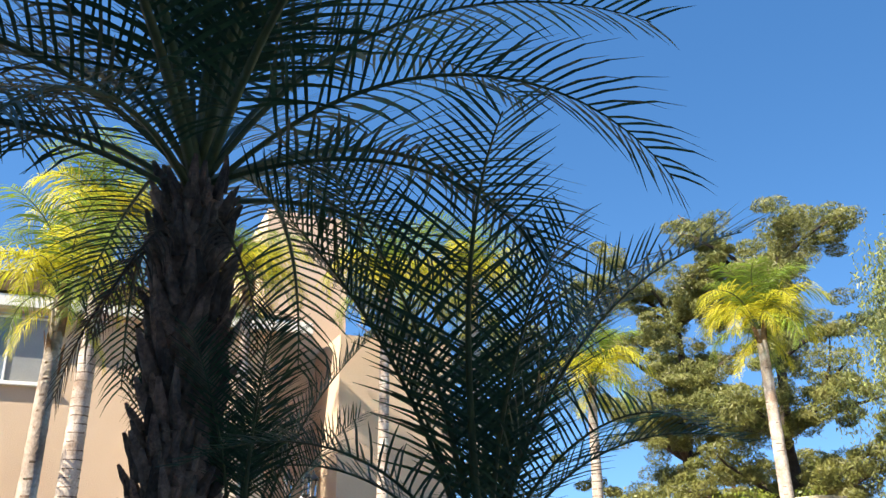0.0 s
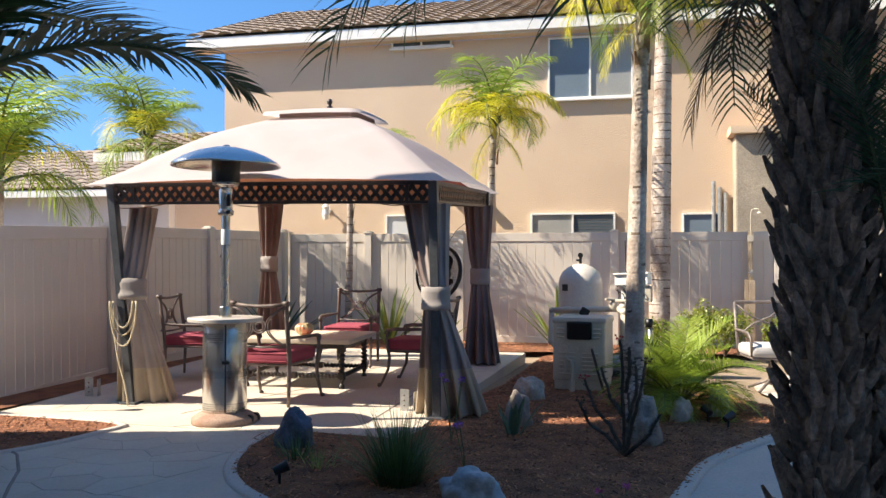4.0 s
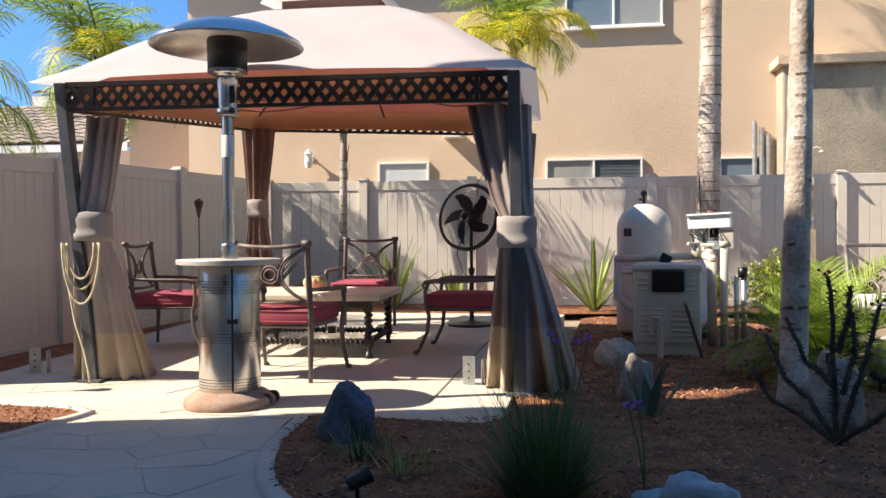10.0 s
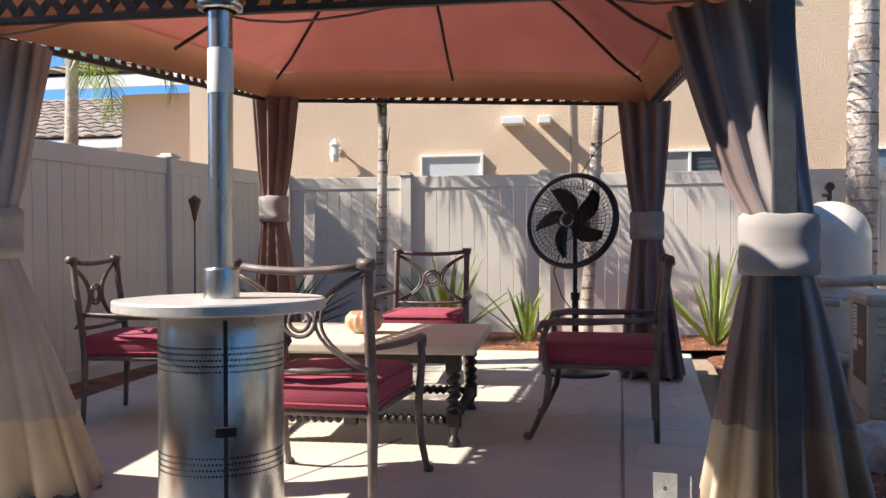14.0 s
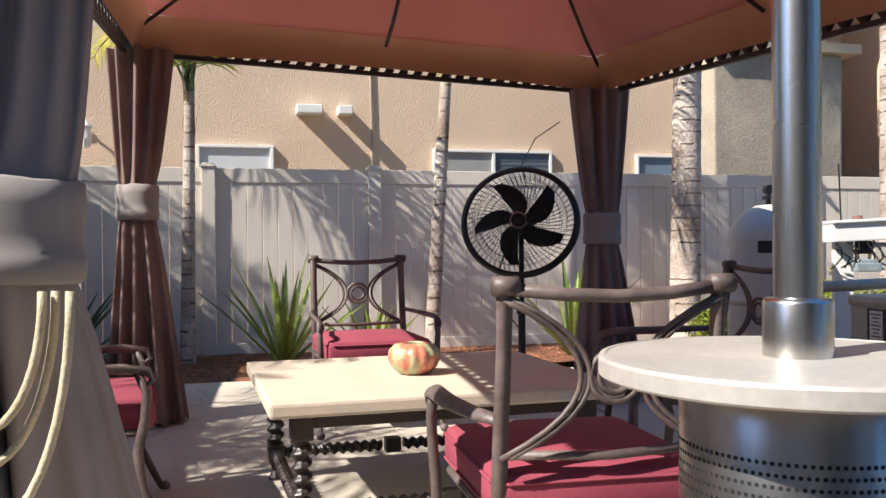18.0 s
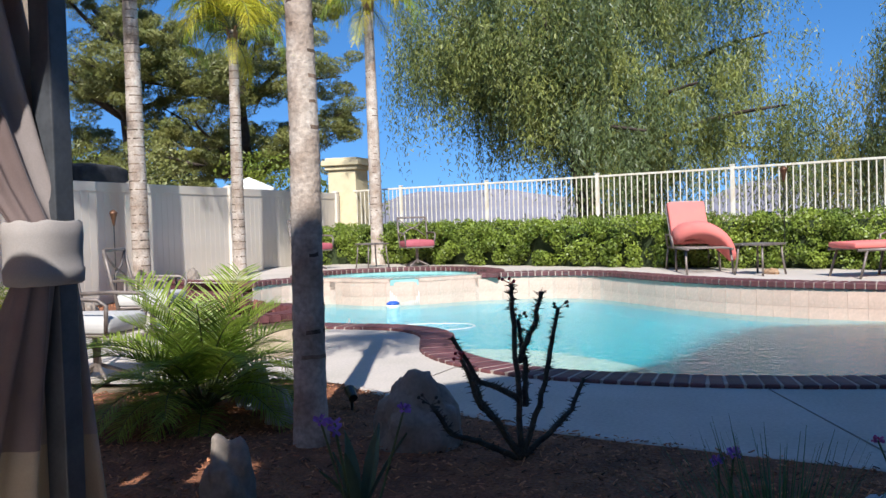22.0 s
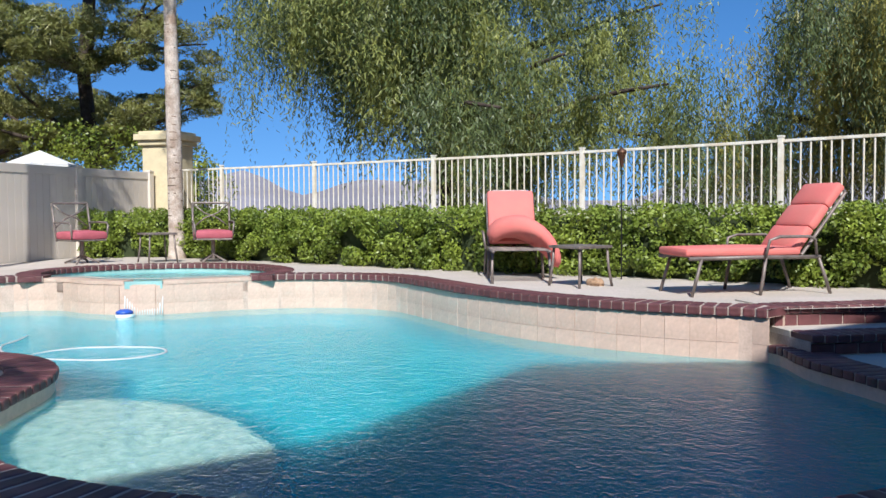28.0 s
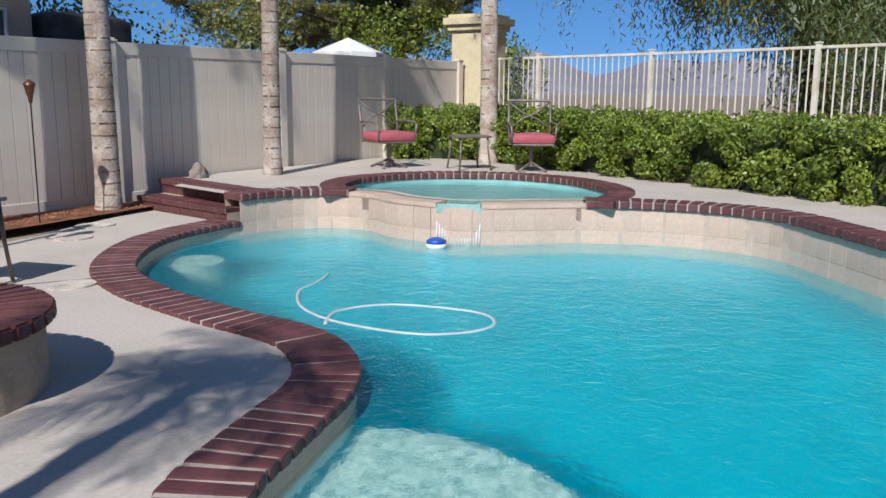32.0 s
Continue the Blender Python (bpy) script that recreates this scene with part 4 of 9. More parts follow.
hpart("collar", [(0.053, 0.882), (0.053, 0.965), (0.05, 0.972), (0.037, 0.974)], M_STEEL)
hpart("pole", [(0.0365, 0.88), (0.0365, 1.76)], M_STEEL)
hpart("pole_band", [(0.0375, 1.49), (0.0378, 1.492), (0.0378, 1.62), (0.0375, 1.622)], M_TRIM, "pale sticker band")
neck = hpart("burner_housing", [(0.05, 1.735), (0.066, 1.74), (0.066, 1.775), (0.052, 1.785), (0.056, 1.8), (0.06, 1.95), (0.05, 1.965), (0.09, 1.98), (0.115, 1.995), (0.118, 2.01)], M_STEEL)
hpart("emitter", [(0.112, 2.005), (0.116, 2.01), (0.121, 2.19), (0.112, 2.2)], M_DARK, "dark burner screen")
hpart("reflector", [(0.452, 2.148), (0.455, 2.152), (0.44, 2.175), (0.36, 2.225), (0.25, 2.272), (0.12, 2.305), (0.03, 2.318), (0.028, 2.33), (0, 2.332), (0, 2.31), (0.12, 2.295), (0.25, 2.262), (0.36, 2.215), (0.435, 2.168), (0.452, 2.148)], M_STEEL, "polished dome reflector", 56)
bm = bmesh.new()
box(bm, (0.05, -0.052, 1.86), (0.03, 0.02, 0.1), bevel=0.004)
rod(bm, (0.06, -0.06, 1.76), (0.06, -0.085, 1.76), 0.016)
part("control_knob", bm, M_DARK, heater)
for z0, rows_n in ((0.685, 5), (0.395, 4), (0.125, 4)):
    V, F = [], []
    per = 108
    for r in range(rows_n):
        z = z0 + r * 0.0165
        for k in range(per):
            a = (k + 0.5 * (r % 2)) * math.tau / per
            c = Vector((0.1825 * math.cos(a), 0.1825 * math.sin(a), z))
            u = Vector((-math.sin(a), math.cos(a), 0))
            i0 = len(V)
            for q in range(6):
                b = q * math.tau / 6
                V.append(c + u * (0.0034 * math.cos(b)) + Vector((0, 0, 0.0034 * math.sin(b))))
            F.append([i0 + q for q in range(6)])
    o = raw("perforated_band", V, F, M_HOLE, body)
    o["kind"] = "stuff"
bm = bmesh.new()
a = radians(-62)
for z in (0.62, 0.2):
    pass
box(bm, (0.184 * math.cos(a), 0.184 * math.sin(a), 0.47), (0.012, 0.006, 0.72), Matrix.Rotation(a + math.pi / 2, 4, "Z"), bevel=0.001)
part("door_seam", bm, M_DARK, body)
bm = bmesh.new()
box(bm, (0.19 * math.cos(a), 0.19 * math.sin(a), 0.52), (0.06, 0.014, 0.028), Matrix.Rotation(a + math.pi / 2, 4, "Z"), bevel=0.003)
part("latch", bm, M_DARK, body, "dark latch on the door")
for s in (-1, 1):
    bm = bmesh.new()
    rod(bm, (0.235, 0.03 + s * 0.06 - 0.015, 0.04), (0.235, 0.03 + s * 0.06 + 0.015, 0.04), 0.04, seg=20)
    part("wheel", bm, M_BLACK, heater)

# ---- chairs and table ----
def chair(m, group):
    root = thing("patio_chair", m, "brown cast metal armchair with a wine-red seat cushion on the patio", "chair", group)
    w, zt = 0.265, 0.985
    for s in (-1, 1):
        bm = bmesh.new()
        pts = [(s * w, -0.235, 0.0), (s * w, -0.232, 0.12), (s * w, -0.225, 0.30), (s * w, -0.225, 0.44), (s * w, -0.245, 0.62), (s * w, -0.275, 0.82), (s * w, -0.29, zt - 0.02), (s * w, -0.30, zt)]
        sweep(bm, pts, [0.016, 0.018, 0.022, 0.024, 0.023, 0.022, 0.024, 0.02], 10, 0.8)
        rod(bm, (s * (w + 0.03), -0.298, zt), (s * (w - 0.03), -0.298, zt), 0.024, seg=12)
        part("back_leg", bm, M_CHAIR, root, smooth=True)
        bm = bmesh.new()
        pts = [(s * (w + 0.065), 0.40, 0.01), (s * (w + 0.06), 0.375, 0.06), (s * (w + 0.05), 0.315, 0.2), (s * (w + 0.045), 0.30, 0.34), (s * (w + 0.05), 0.325, 0.46), (s * (w + 0.055), 0.33, 0.56), (s * (w + 0.055), 0.30, 0.635)]
        sweep(bm, pts, [0.014, 0.015, 0.017, 0.019, 0.018, 0.017, 0.016], 10, 0.9)
        bmesh.ops.create_uvsphere(bm, u_segments=10, v_segments=6, radius=0.024, matrix=Matrix.Translation((s * (w + 0.065), 0.405, 0.024)))
        part("front_leg", bm, M_CHAIR, root, smooth=True)
        bm = bmesh.new()
        pts = [(s * w, -0.25, 0.66), (s * (w + 0.035), -0.1, 0.655), (s * (w + 0.055), 0.08, 0.65), (s * (w + 0.06), 0.25, 0.65), (s * (w + 0.055), 0.335, 0.635), (s * (w + 0.05), 0.352, 0.605), (s * (w + 0.05), 0.33, 0.585), (s * (w + 0.05), 0.31, 0.60)]
        sweep(bm, pts, [0.016, 0.02, 0.024, 0.026, 0.024, 0.02, 0.016, 0.012], 10, 0.55)
        part("armrest", bm, M_CHAIR, root, smooth=True)
    bm = bmesh.new()
    sweep(bm, [(-w, -0.298, zt - 0.005), (-w * 0.5, -0.315, zt - 0.02), (0, -0.322, zt - 0.026), (w * 0.5, -0.315, zt - 0.02), (w, -0.298, zt - 0.005)], 0.017, 10, 0.9)
    part("top_rail", bm, M_CHAIR, root, smooth=True)
    bm = bmesh.new()
    sweep(bm, [(-w, -0.238, 0.575), (0, -0.255, 0.565), (w, -0.238, 0.575)], 0.013, 8, 0.8)
    part("lower_back_rail", bm, M_CHAIR, root, smooth=True)
    zc = 0.765
    for s in (-1, 1):
        bm = bmesh.new()
        for d in (0.0, 0.022):
            pts = []
            for k in range(13):
                t = k / 12 * 2 - 1
                x = s * (0.062 + d + (w - 0.075) * abs(t) ** 2.1)
                z = zc + t * 0.19
                pts.append((x, -0.272 - 0.03 * (t * 0.5) - 0.018, z))
            sweep(bm, pts, 0.0075, 6)
        part("back_splat", bm, M_CHAIR, root, smooth=True)
    for r in (0.062, 0.04):
        bm = bmesh.new()
        sweep(bm, [(r * math.cos(k * math.tau / 24), -0.29, zc + r * math.sin(k * math.tau / 24)) for k in range(24)], 0.0085, 6, closed=True)
        part("back_ring", bm, M_CHAIR, root, smooth=True)
    bm = bmesh.new()
    for a, b in (((-w, -0.225, 0.40), (w, -0.225, 0.40)), ((-w, 0.30, 0.40), (w, 0.30, 0.40)), ((-w, -0.225, 0.40), (-w, 0.30, 0.40)), ((w, -0.225, 0.40), (w, 0.30, 0.40))):
        rod(bm, a, b, 0.016, seg=8)
    for k in range(4):
        x = -0.16 + 0.107 * k
        box(bm, (x, 0.035, 0.402), (0.04, 0.52, 0.008))
    part("seat_frame", bm, M_CHAIR, root)
    bm = bmesh.new()
    box(bm, (0, 0.055, 0.47), (0.56, 0.61, 0.125), bevel=0.038)
    bmesh.ops.subdivide_edges(bm, edges=bm.edges[:], cuts=1, use_grid_fill=True)
    for v in bm.verts:
        k = max(0, 1 - (v.co.x / 0.28) ** 2) * max(0, 1 - ((v.co.y - 0.055) / 0.305) ** 2)
        v.co.z += 0.02 * k * (1 if v.co.z > 0.47 else -0.3) + 0.006 * noise.noise(v.co * 9)
    part("seat_cushion", bm, M_CUSH, root, "wine-red padded cushion", smooth=True)
    bm = bmesh.new()
    for z in (0.435, 0.507):
        sweep(bm, [(x * 0.281, 0.055 + y * 0.306, z) for x, y in ((-0.88, -1), (0.88, -1), (1, -0.88), (1, 0.88), (0.88, 1), (-0.88, 1), (-1, 0.88), (-1, -0.88))], 0.005, 5, closed=True)
    part("cushion_piping", bm, M_CUSH, root)
    return root


G = "chairs round the patio table"
LOW = Matrix.Diagonal((1, 1, 0.965, 1))
first = chair(pose(0.01, 7.65, rise(7.65), 0, 0, -2) @ LOW, G)
copy_thing(first, pose(-1.52, 8.92, rise(8.9), 0, 0, -90 + 6) @ LOW)
copy_thing(first, pose(-0.13, 10.36, rise(10.36), 0, 0, 180 + 3) @ LOW)
copy_thing(first, pose(1.16, 8.98, rise(8.98), 0, 0, 88) @ LOW)

M_TTOP = material("cast_stone_top", (0.62, 0.53, 0.42), 0.6, vary=0.06, scale=3, fine=50, bump=0.15, second=(0.56, 0.47, 0.365))
table = thing("patio_table", pose(-0.15, 8.90, rise(8.9) - 0.022, 0, 0, 3) @ Matrix.Diagonal((1, 1, 0.935, 1)), "low table with a beige stone top and dark turned legs", "table")
bm = bmesh.new()
box(bm, (0, 0, 0.545), (1.27, 1.10, 0.055), bevel=0.012)
part("tabletop", bm, M_TTOP, table, "beige cast stone top")
bm = bmesh.new()
for s in (-1, 1):
    box(bm, (0, s * 0.44, 0.49), (1.08, 0.03, 0.06), bevel=0.004)
    box(bm, (s * 0.52, 0, 0.49), (0.03, 0.86, 0.06), bevel=0.004)
part("apron", bm, M_DARK, table)


def twisted(bm, a, b, r, turns, n=60):
    """A bar with a rope twist."""
    a, b = Vector(a), Vector(b)
    d = (b - a).normalized()
    u = d.orthogonal().normalized()
    v = d.cross(u)
    seg = 10
    rings = []
    for i in range(n + 1):
        t = i / n
        ph = t * turns * math.tau
        ring = []
        for k in range(seg):
            al = k * math.tau / seg
            rr = r * (1 + 0.28 * math.cos(al * 1 - ph))
            ring.append(bm.verts.new(a.lerp(b, t) + (u * math.cos(al) + v * math.sin(al)) * rr))
        rings.append(ring)
    for p, q in zip(rings, rings[1:]):
        for k in range(seg):
            bm.faces.new((p[k], p[(k + 1) % seg], q[(k + 1) % seg], q[k]))
    bm.faces.new(rings[0][::-1]), bm.faces.new(rings[-1])


for sx in (-1, 1):
    for sy in (-1, 1):
        x, y = sx * 0.52, sy * 0.44
        bm = bmesh.new()
        box(bm, (x, y, 0.47), (0.075, 0.075, 0.10), bevel=0.006)
        twisted(bm, (x, y, 0.42), (x, y, 0.20), 0.03, 4.5, 48)
        box(bm, (x, y, 0.16), (0.07, 0.07, 0.08), bevel=0.006)
        lathe(bm, [(0, 0.025), (0.022, 0.025), (0.034, 0.02), (0.03, 0.05), (0.016, 0.08), (0.026, 0.12)], 14, (x, y, 0))
        part("leg", bm, M_DARK, table, "dark rope-turned leg", smooth=False)
for s in (-1, 1):
    bm = bmesh.new()
    twisted(bm, (-0.49, s * 0.44, 0.16), (-0.05, s * 0.44, 0.16), 0.024, 11, 80)
    box(bm, (0, s * 0.44, 0.16), (0.07, 0.06, 0.07), bevel=0.008)
    twisted(bm, (0.05, s * 0.44, 0.16), (0.49, s * 0.44, 0.16), 0.024, 11, 80)
    part("stretcher", bm, M_DARK, table, "dark rope-turned stretcher")
    bm = bmesh.new()
    twisted(bm, (s * 0.52, -0.41, 0.16), (s * 0.52, 0.41, 0.16), 0.022, 16, 110)
    part("stretcher", bm, M_DARK, table, "dark rope-turned stretcher")

# ribbed ceramic bowl
bm = bmesh.new()
n, prof = 60, [(0.03, 0.0), (0.06, 0.004), (0.088, 0.03), (0.103, 0.065), (0.098, 0.095), (0.075, 0.118), (0.045, 0.125), (0.04, 0.118), (0.06, 0.095), (0.06, 0.05), (0.0, 0.03)]
rings = []
for j, (r, z) in enumerate(prof):
    ring = []
    for k in range(n):
        a = k * math.tau / n
        g = 1 + (0.10 * (abs(math.cos(a * 7)) - 0.6) if 1 < j < 6 else 0)
        ring.append(bm.verts.new((r * g * math.cos(a), r * g * math.sin(a), z)))
    rings.append(ring)
bm.faces.new(rings[0][::-1])
for a, b in zip(rings, rings[1:]):
    for k in range(n):
        f = bm.faces.new((a[k], a[(k + 1) % n], b[(k + 1) % n], b[k]))
M_GOURD = material("glazed_ceramic", (0.42, 0.42, 0.24), 0.35, vary=0.2, scale=16, fine=60, bump=0.1, second=(0.55, 0.20, 0.12), spot=0.12)
bowl = part("ceramic_bowl", bm, M_GOURD, smooth=True)
bowl.location = (-0.17, 8.86, 0.5625)
tagged(bowl, "ribbed ceramic bowl glazed orange and pale green on the table", "bowl")

# ---- pedestal fan ----
fan = thing("pedestal_fan", pose(0.92, 10.74, rise(10.74), 0, 0, -27) @ Matrix.Diagonal((1, 1, 0.94, 1)), "black pedestal fan with a wire guard standing on the patio", "fan")
bm = bmesh.new()
lathe(bm, [(0, 0), (0.25, 0), (0.255, 0.01), (0.22, 0.03), (0.05, 0.05), (0.03, 0.07), (0, 0.07)], 36)
part("base", bm, M_BLACK, fan, smooth=True)
bm = bmesh.new()
rod(bm, (0, 0, 0.05), (0, 0, 0.62), 0.024, seg=14)
rod(bm, (0, 0, 0.60), (0, 0, 1.12), 0.017, seg=14)
rod(bm, (0, 0, 0.58), (0, 0, 0.64), 0.034, seg=14)
part("pole", bm, M_BLACK, fan)
fz, tilt = 1.205, Matrix.Translation((0, -0.06, 1.205)) @ Matrix.Rotation(radians(90 - 8), 4, "X")
bm = bmesh.new()
rod(bm, (0, 0, -0.17), (0, 0, -0.02), 0.075, 0.06, 20)
bmesh.ops.transform(bm, matrix=tilt, verts=bm.verts)
part("motor", bm, M_BLACK, fan, smooth=True)
for k in range(5):
    bm = bmesh.new()
    rows = []
    for i in range(8):
        t = i / 7
        r = 0.05 + 0.245 * t
        wdt = 0.05 + 0.11 * math.sin(math.pi * min(1, t * 0.85 + 0.1))
        a0 = 0.55 * t ** 1.3
        rows.append([bm.verts.new((r * math.cos(a0 + s * wdt / (2 * r + 0.06)), r * math.sin(a0 + s * wdt / (2 * r + 0.06)), 0.018 * s + 0.012)) for s in (-1, -0.3, 0.4, 1)])
    for a, b in zip(rows, rows[1:]):
        for q in range(3):
            bm.faces.new((a[q], a[q + 1], b[q + 1], b[q]))
    bmesh.ops.solidify(bm, geom=bm.faces[:], thickness=0.003)
    bmesh.ops.transform(bm, matrix=tilt @ Matrix.Rotation(k * math.tau / 5 + 0.3, 4, "Z"), verts=bm.verts)
    part("blade", bm, M_BLACK, fan, smooth=True)
bm = bmesh.new()
lathe(bm, [(0, 0.045), (0.05, 0.045), (0.055, 0.04), (0.055, 0.0), (0, 0)], 20)
bmesh.ops.transform(bm, matrix=tilt, verts=bm.verts)
hub = part("hub_badge", bm, M_BLACK, fan, smooth=True)
bm = bmesh.new()
sweep(bm, [(0.052 * math.cos(k * math.tau / 24), 0.052 * math.sin(k * math.tau / 24), 0.062) for k in range(24)], 0.007, 6, closed=True)
bmesh.ops.transform(bm, matrix=tilt, verts=bm.verts)
part("badge_ring", bm, M_STEEL, hub)
for side, zz in (("front_guard", 0.1), ("rear_guard", -0.07)):
    bm = bmesh.new()
    wires = []
    for r in [0.06, 0.10, 0.14, 0.18, 0.22, 0.26, 0.30]:
        z = zz * (1 - (r / 0.36) ** 3)
        sweep(bm, [(r * math.cos(k * math.tau / 40), r * math.sin(k * math.tau / 40), z) for k in range(40)], 0.0018, 3, closed=True)
    for k in range(60):
        a = k * math.tau / 60
        pts = []
        for r in (0.05, 0.15, 0.25, 0.315, 0.338):
            aa = a + 0.35 * r / 0.34
            pts.append((r * math.cos(aa), r * math.sin(aa), zz * (1 - (r / 0.345) ** 3)))
        bw = bmesh.new()
        sweep(bw, pts, 0.0021, 3)
        bmesh.ops.transform(bw, matrix=tilt, verts=bw.verts)
        wires.append(bw)
    bmesh.ops.transform(bm, matrix=tilt, verts=bm.verts)
    guard = part(side, bm, M_BLACK, fan)
    for bw in wires:
        part("wire", bw, M_BLACK, guard)
bm = bmesh.new()
sweep(bm, [(0.36 * math.cos(k * math.tau / 56), 0.36 * math.sin(k * math.tau / 56), 0) for k in range(56)], 0.016, 8, 1.6, closed=True)
bmesh.ops.transform(bm, matrix=tilt, verts=bm.verts)
part("guard_rim", bm, M_BLACK, fan, smooth=True)
bm = bmesh.new()
sweep(bm, [(0.05, 0.12, 1.2), (-0.10, 0.0, 1.02), (-0.16, -0.04, 0.8), (-0.10, -0.02, 0.6), (0.0, 0.02, 0.45)], 0.005, 5)
sweep(bm, [(0.02, 0.1, 1.45), (-0.02, 0.15, 1.6), (0.06, 0.25, 1.8), (0.22, 0.3, 1.92)], 0.004, 5)
part("power_cord", bm, M_BLACK, fan)

# galvanised post anchors
M_GALV = material("galvanised_steel", (0.52, 0.53, 0.53), 0.45, metal=0.8, vary=0.15, scale=12, fine=60, bump=0.1)
for x, y, a in ((-1.90, 7.55, 10), (1.34, 7.5, -5)):
    r = thing("post_anchor", pose(x, y, rise(y), 0, 0, a), "galvanised steel post anchor bolted to the patio slab", "bracket", "post anchors")
    bm = bmesh.new()
    box(bm, (0, 0, 0.1), (0.085, 0.006, 0.19), bevel=0.002)
    part("plate", bm, M_GALV, r)
    bm = bmesh.new()
    box(bm, (0.09, 0.02, 0.09), (0.006, 0.07, 0.17), bevel=0.002)
    part("side_plate", bm, M_GALV, r)
    bm = bmesh.new()
    box(bm, (0.045, 0.03, 0.004), (0.13, 0.09, 0.008))
    part("foot", bm, M_GALV, r)
    for k in range(3):
        bm = bmesh.new()
        rod(bm, (0, -0.004, 0.05 + 0.045 * k), (0, -0.010, 0.05 + 0.045 * k), 0.008, seg=8)
        part("bolt", bm, M_CHAIR, r)

# garden torches
M_COPPER = material("aged_copper", (0.17, 0.085, 0.05), 0.45, metal=0.6, vary=0.25, scale=10, fine=50, bump=0.2)


def torch(x, y, top, base=0.0):
    r = thing("garden_torch", (x, y, base), "thin black garden torch with an aged copper oil cup", "torch", "garden torches")
    h = top - base
    bm = bmesh.new()
    rod(bm, (0, 0, 0), (0, 0, h - 0.2), 0.007, seg=8)
    part("pole", bm, M_BLACK, r)
    bm = bmesh.new()
    lathe(bm, [(0.012, h - 0.22), (0.018, h - 0.2), (0.026, h - 0.15), (0.05, h - 0.06), (0.058, h - 0.05), (0.045, h - 0.045), (0.0, h - 0.04)], 18)
    cup = part("cup", bm, M_COPPER, r, smooth=True)
    bm = bmesh.new()
    lathe(bm, [(0.056, h - 0.048), (0.05, h - 0.03), (0.018, h - 0.01), (0.012, h), (0, h)], 16)
    part("lid", bm, M_COPPER, cup, smooth=True)
    return r


torch(-2.33, 6.60, 1.33)
torch(-2.36, 11.25, 1.48, 0.02)

# ---- pool equipment ----
hp = thing("pool_heater", pose(2.80, 9.43, 0.07, 0, 0, -6), "beige boxy pool heater with louvred front and a black control hood", "pool heater")
M_HP = material("heater_case", (0.55, 0.51, 0.41), 0.55, vary=0.08, scale=4, fine=50, bump=0.1)
bm = bmesh.new()
box(bm, (0, 0, 0.36), (0.55, 0.60, 0.64), bevel=0.03)
part("case", bm, M_HP, hp, smooth=False)
bm = bmesh.new()
box(bm, (0, 0, 0.675), (0.575, 0.625, 0.07), bevel=0.032)
part("lid", bm, M_BEIGE, hp)
bm = bmesh.new()
box(bm, (0, 0, 0.0), (0.52, 0.56, 0.1), bevel=0.01)
part("plinth", bm, M_HP, hp)
sl = None
for col in (-1, 1):
    for z in (0.12, 0.163, 0.206, 0.249, 0.292, 0.335, 0.50, 0.545, 0.59):
        m = Matrix.Translation((col * (0.12 if z < 0.4 else 0.19), -0.302, z)) @ Matrix.Diagonal((1.0 if z < 0.4 else 0.45, 1, 1, 1))
        if sl is None:
            bm = bmesh.new()
            box(bm, (0, 0, 0), (0.17, 0.02, 0.014), Matrix.Rotation(radians(25), 4, "X"), bevel=0.003)
            sl = part("louvre", bm, M_HP, hp)
            sl.matrix_local = m
        else:
            share("louvre", sl, hp, m)
bm = bmesh.new()
box(bm, (0.01, -0.315, 0.575), (0.26, 0.07, 0.19), bevel=0.02)
for v in bm.verts:
    if v.co.z < 0.53 and v.co.y < -0.33:
        v.co.y += 0.03
hood = part("control_hood", bm, M_BLACK, hp, "black plastic control hood")
for x in (-0.14, 0.14):
    bm = bmesh.new()
    rod(bm, (x, -0.29, 0.39), (x, -0.345, 0.39), 0.026, seg=14)
    rod(bm, (x, -0.34, 0.39), (x, -0.36, 0.39), 0.032, seg=14)
    part("inlet_fitting", bm, M_BEIGE, hp)
bm = bmesh.new()
rod(bm, (-0.02, -0.29, 0.385), (-0.02, -0.32, 0.385), 0.012, seg=10)
part("screw_cap", bm, M_BEIGE, hp)
bm = bmesh.new()
rod(bm, (-0.05, -0.40, -0.05), (-0.05, -0.40, 0.27), 0.02, seg=12)
rod(bm, (-0.05, -0.40, -0.05), (-0.05, -0.40, 0.07), 0.027, seg=12)
rod(bm, (-0.12, -0.36, 0.28), (-0.05, -0.40, 0.26), 0.016, seg=10)
rod(bm, (-0.12, -0.36, 0.14), (-0.12, -0.36, 0.30), 0.024, seg=12)
part("drain_pipe", bm, M_BEIGE, hp)
bm = bmesh.new()
sweep(bm, [(0.145, -0.35, 0.39), (0.16, -0.37, 0.35), (0.22, -0.40, 0.15), (0.28, -0.42, -0.04)], 0.014, 10)
part("drain_hose", bm, M_DARK, hp, "dark flexible hose")
for y, z, w, h, mt in ((-0.06, 0.43, 0.38, 0.42, M_BLACK), (0.05, 0.545, 0.11, 0.17, M_TRIM), (0.05, 0.41, 0.11, 0.07, M_TRIM), (-0.11, 0.50, 0.11, 0.10, material("orange_label", (0.45, 0.14, 0.07), 0.6)), (-0.11, 0.435, 0.11, 0.03, M_TRIM)):
    bm = bmesh.new()
    box(bm, (-0.276 if mt is M_BLACK else -0.2785, y, z), (0.004, w, h))
    part("label_plate", bm, mt, hp)
bm = bmesh.new()
for k in range(7):
    box(bm, (-0.281, 0.05, 0.61 - 0.02 * k), (0.002, 0.085 - 0.02 * (k % 3), 0.006))
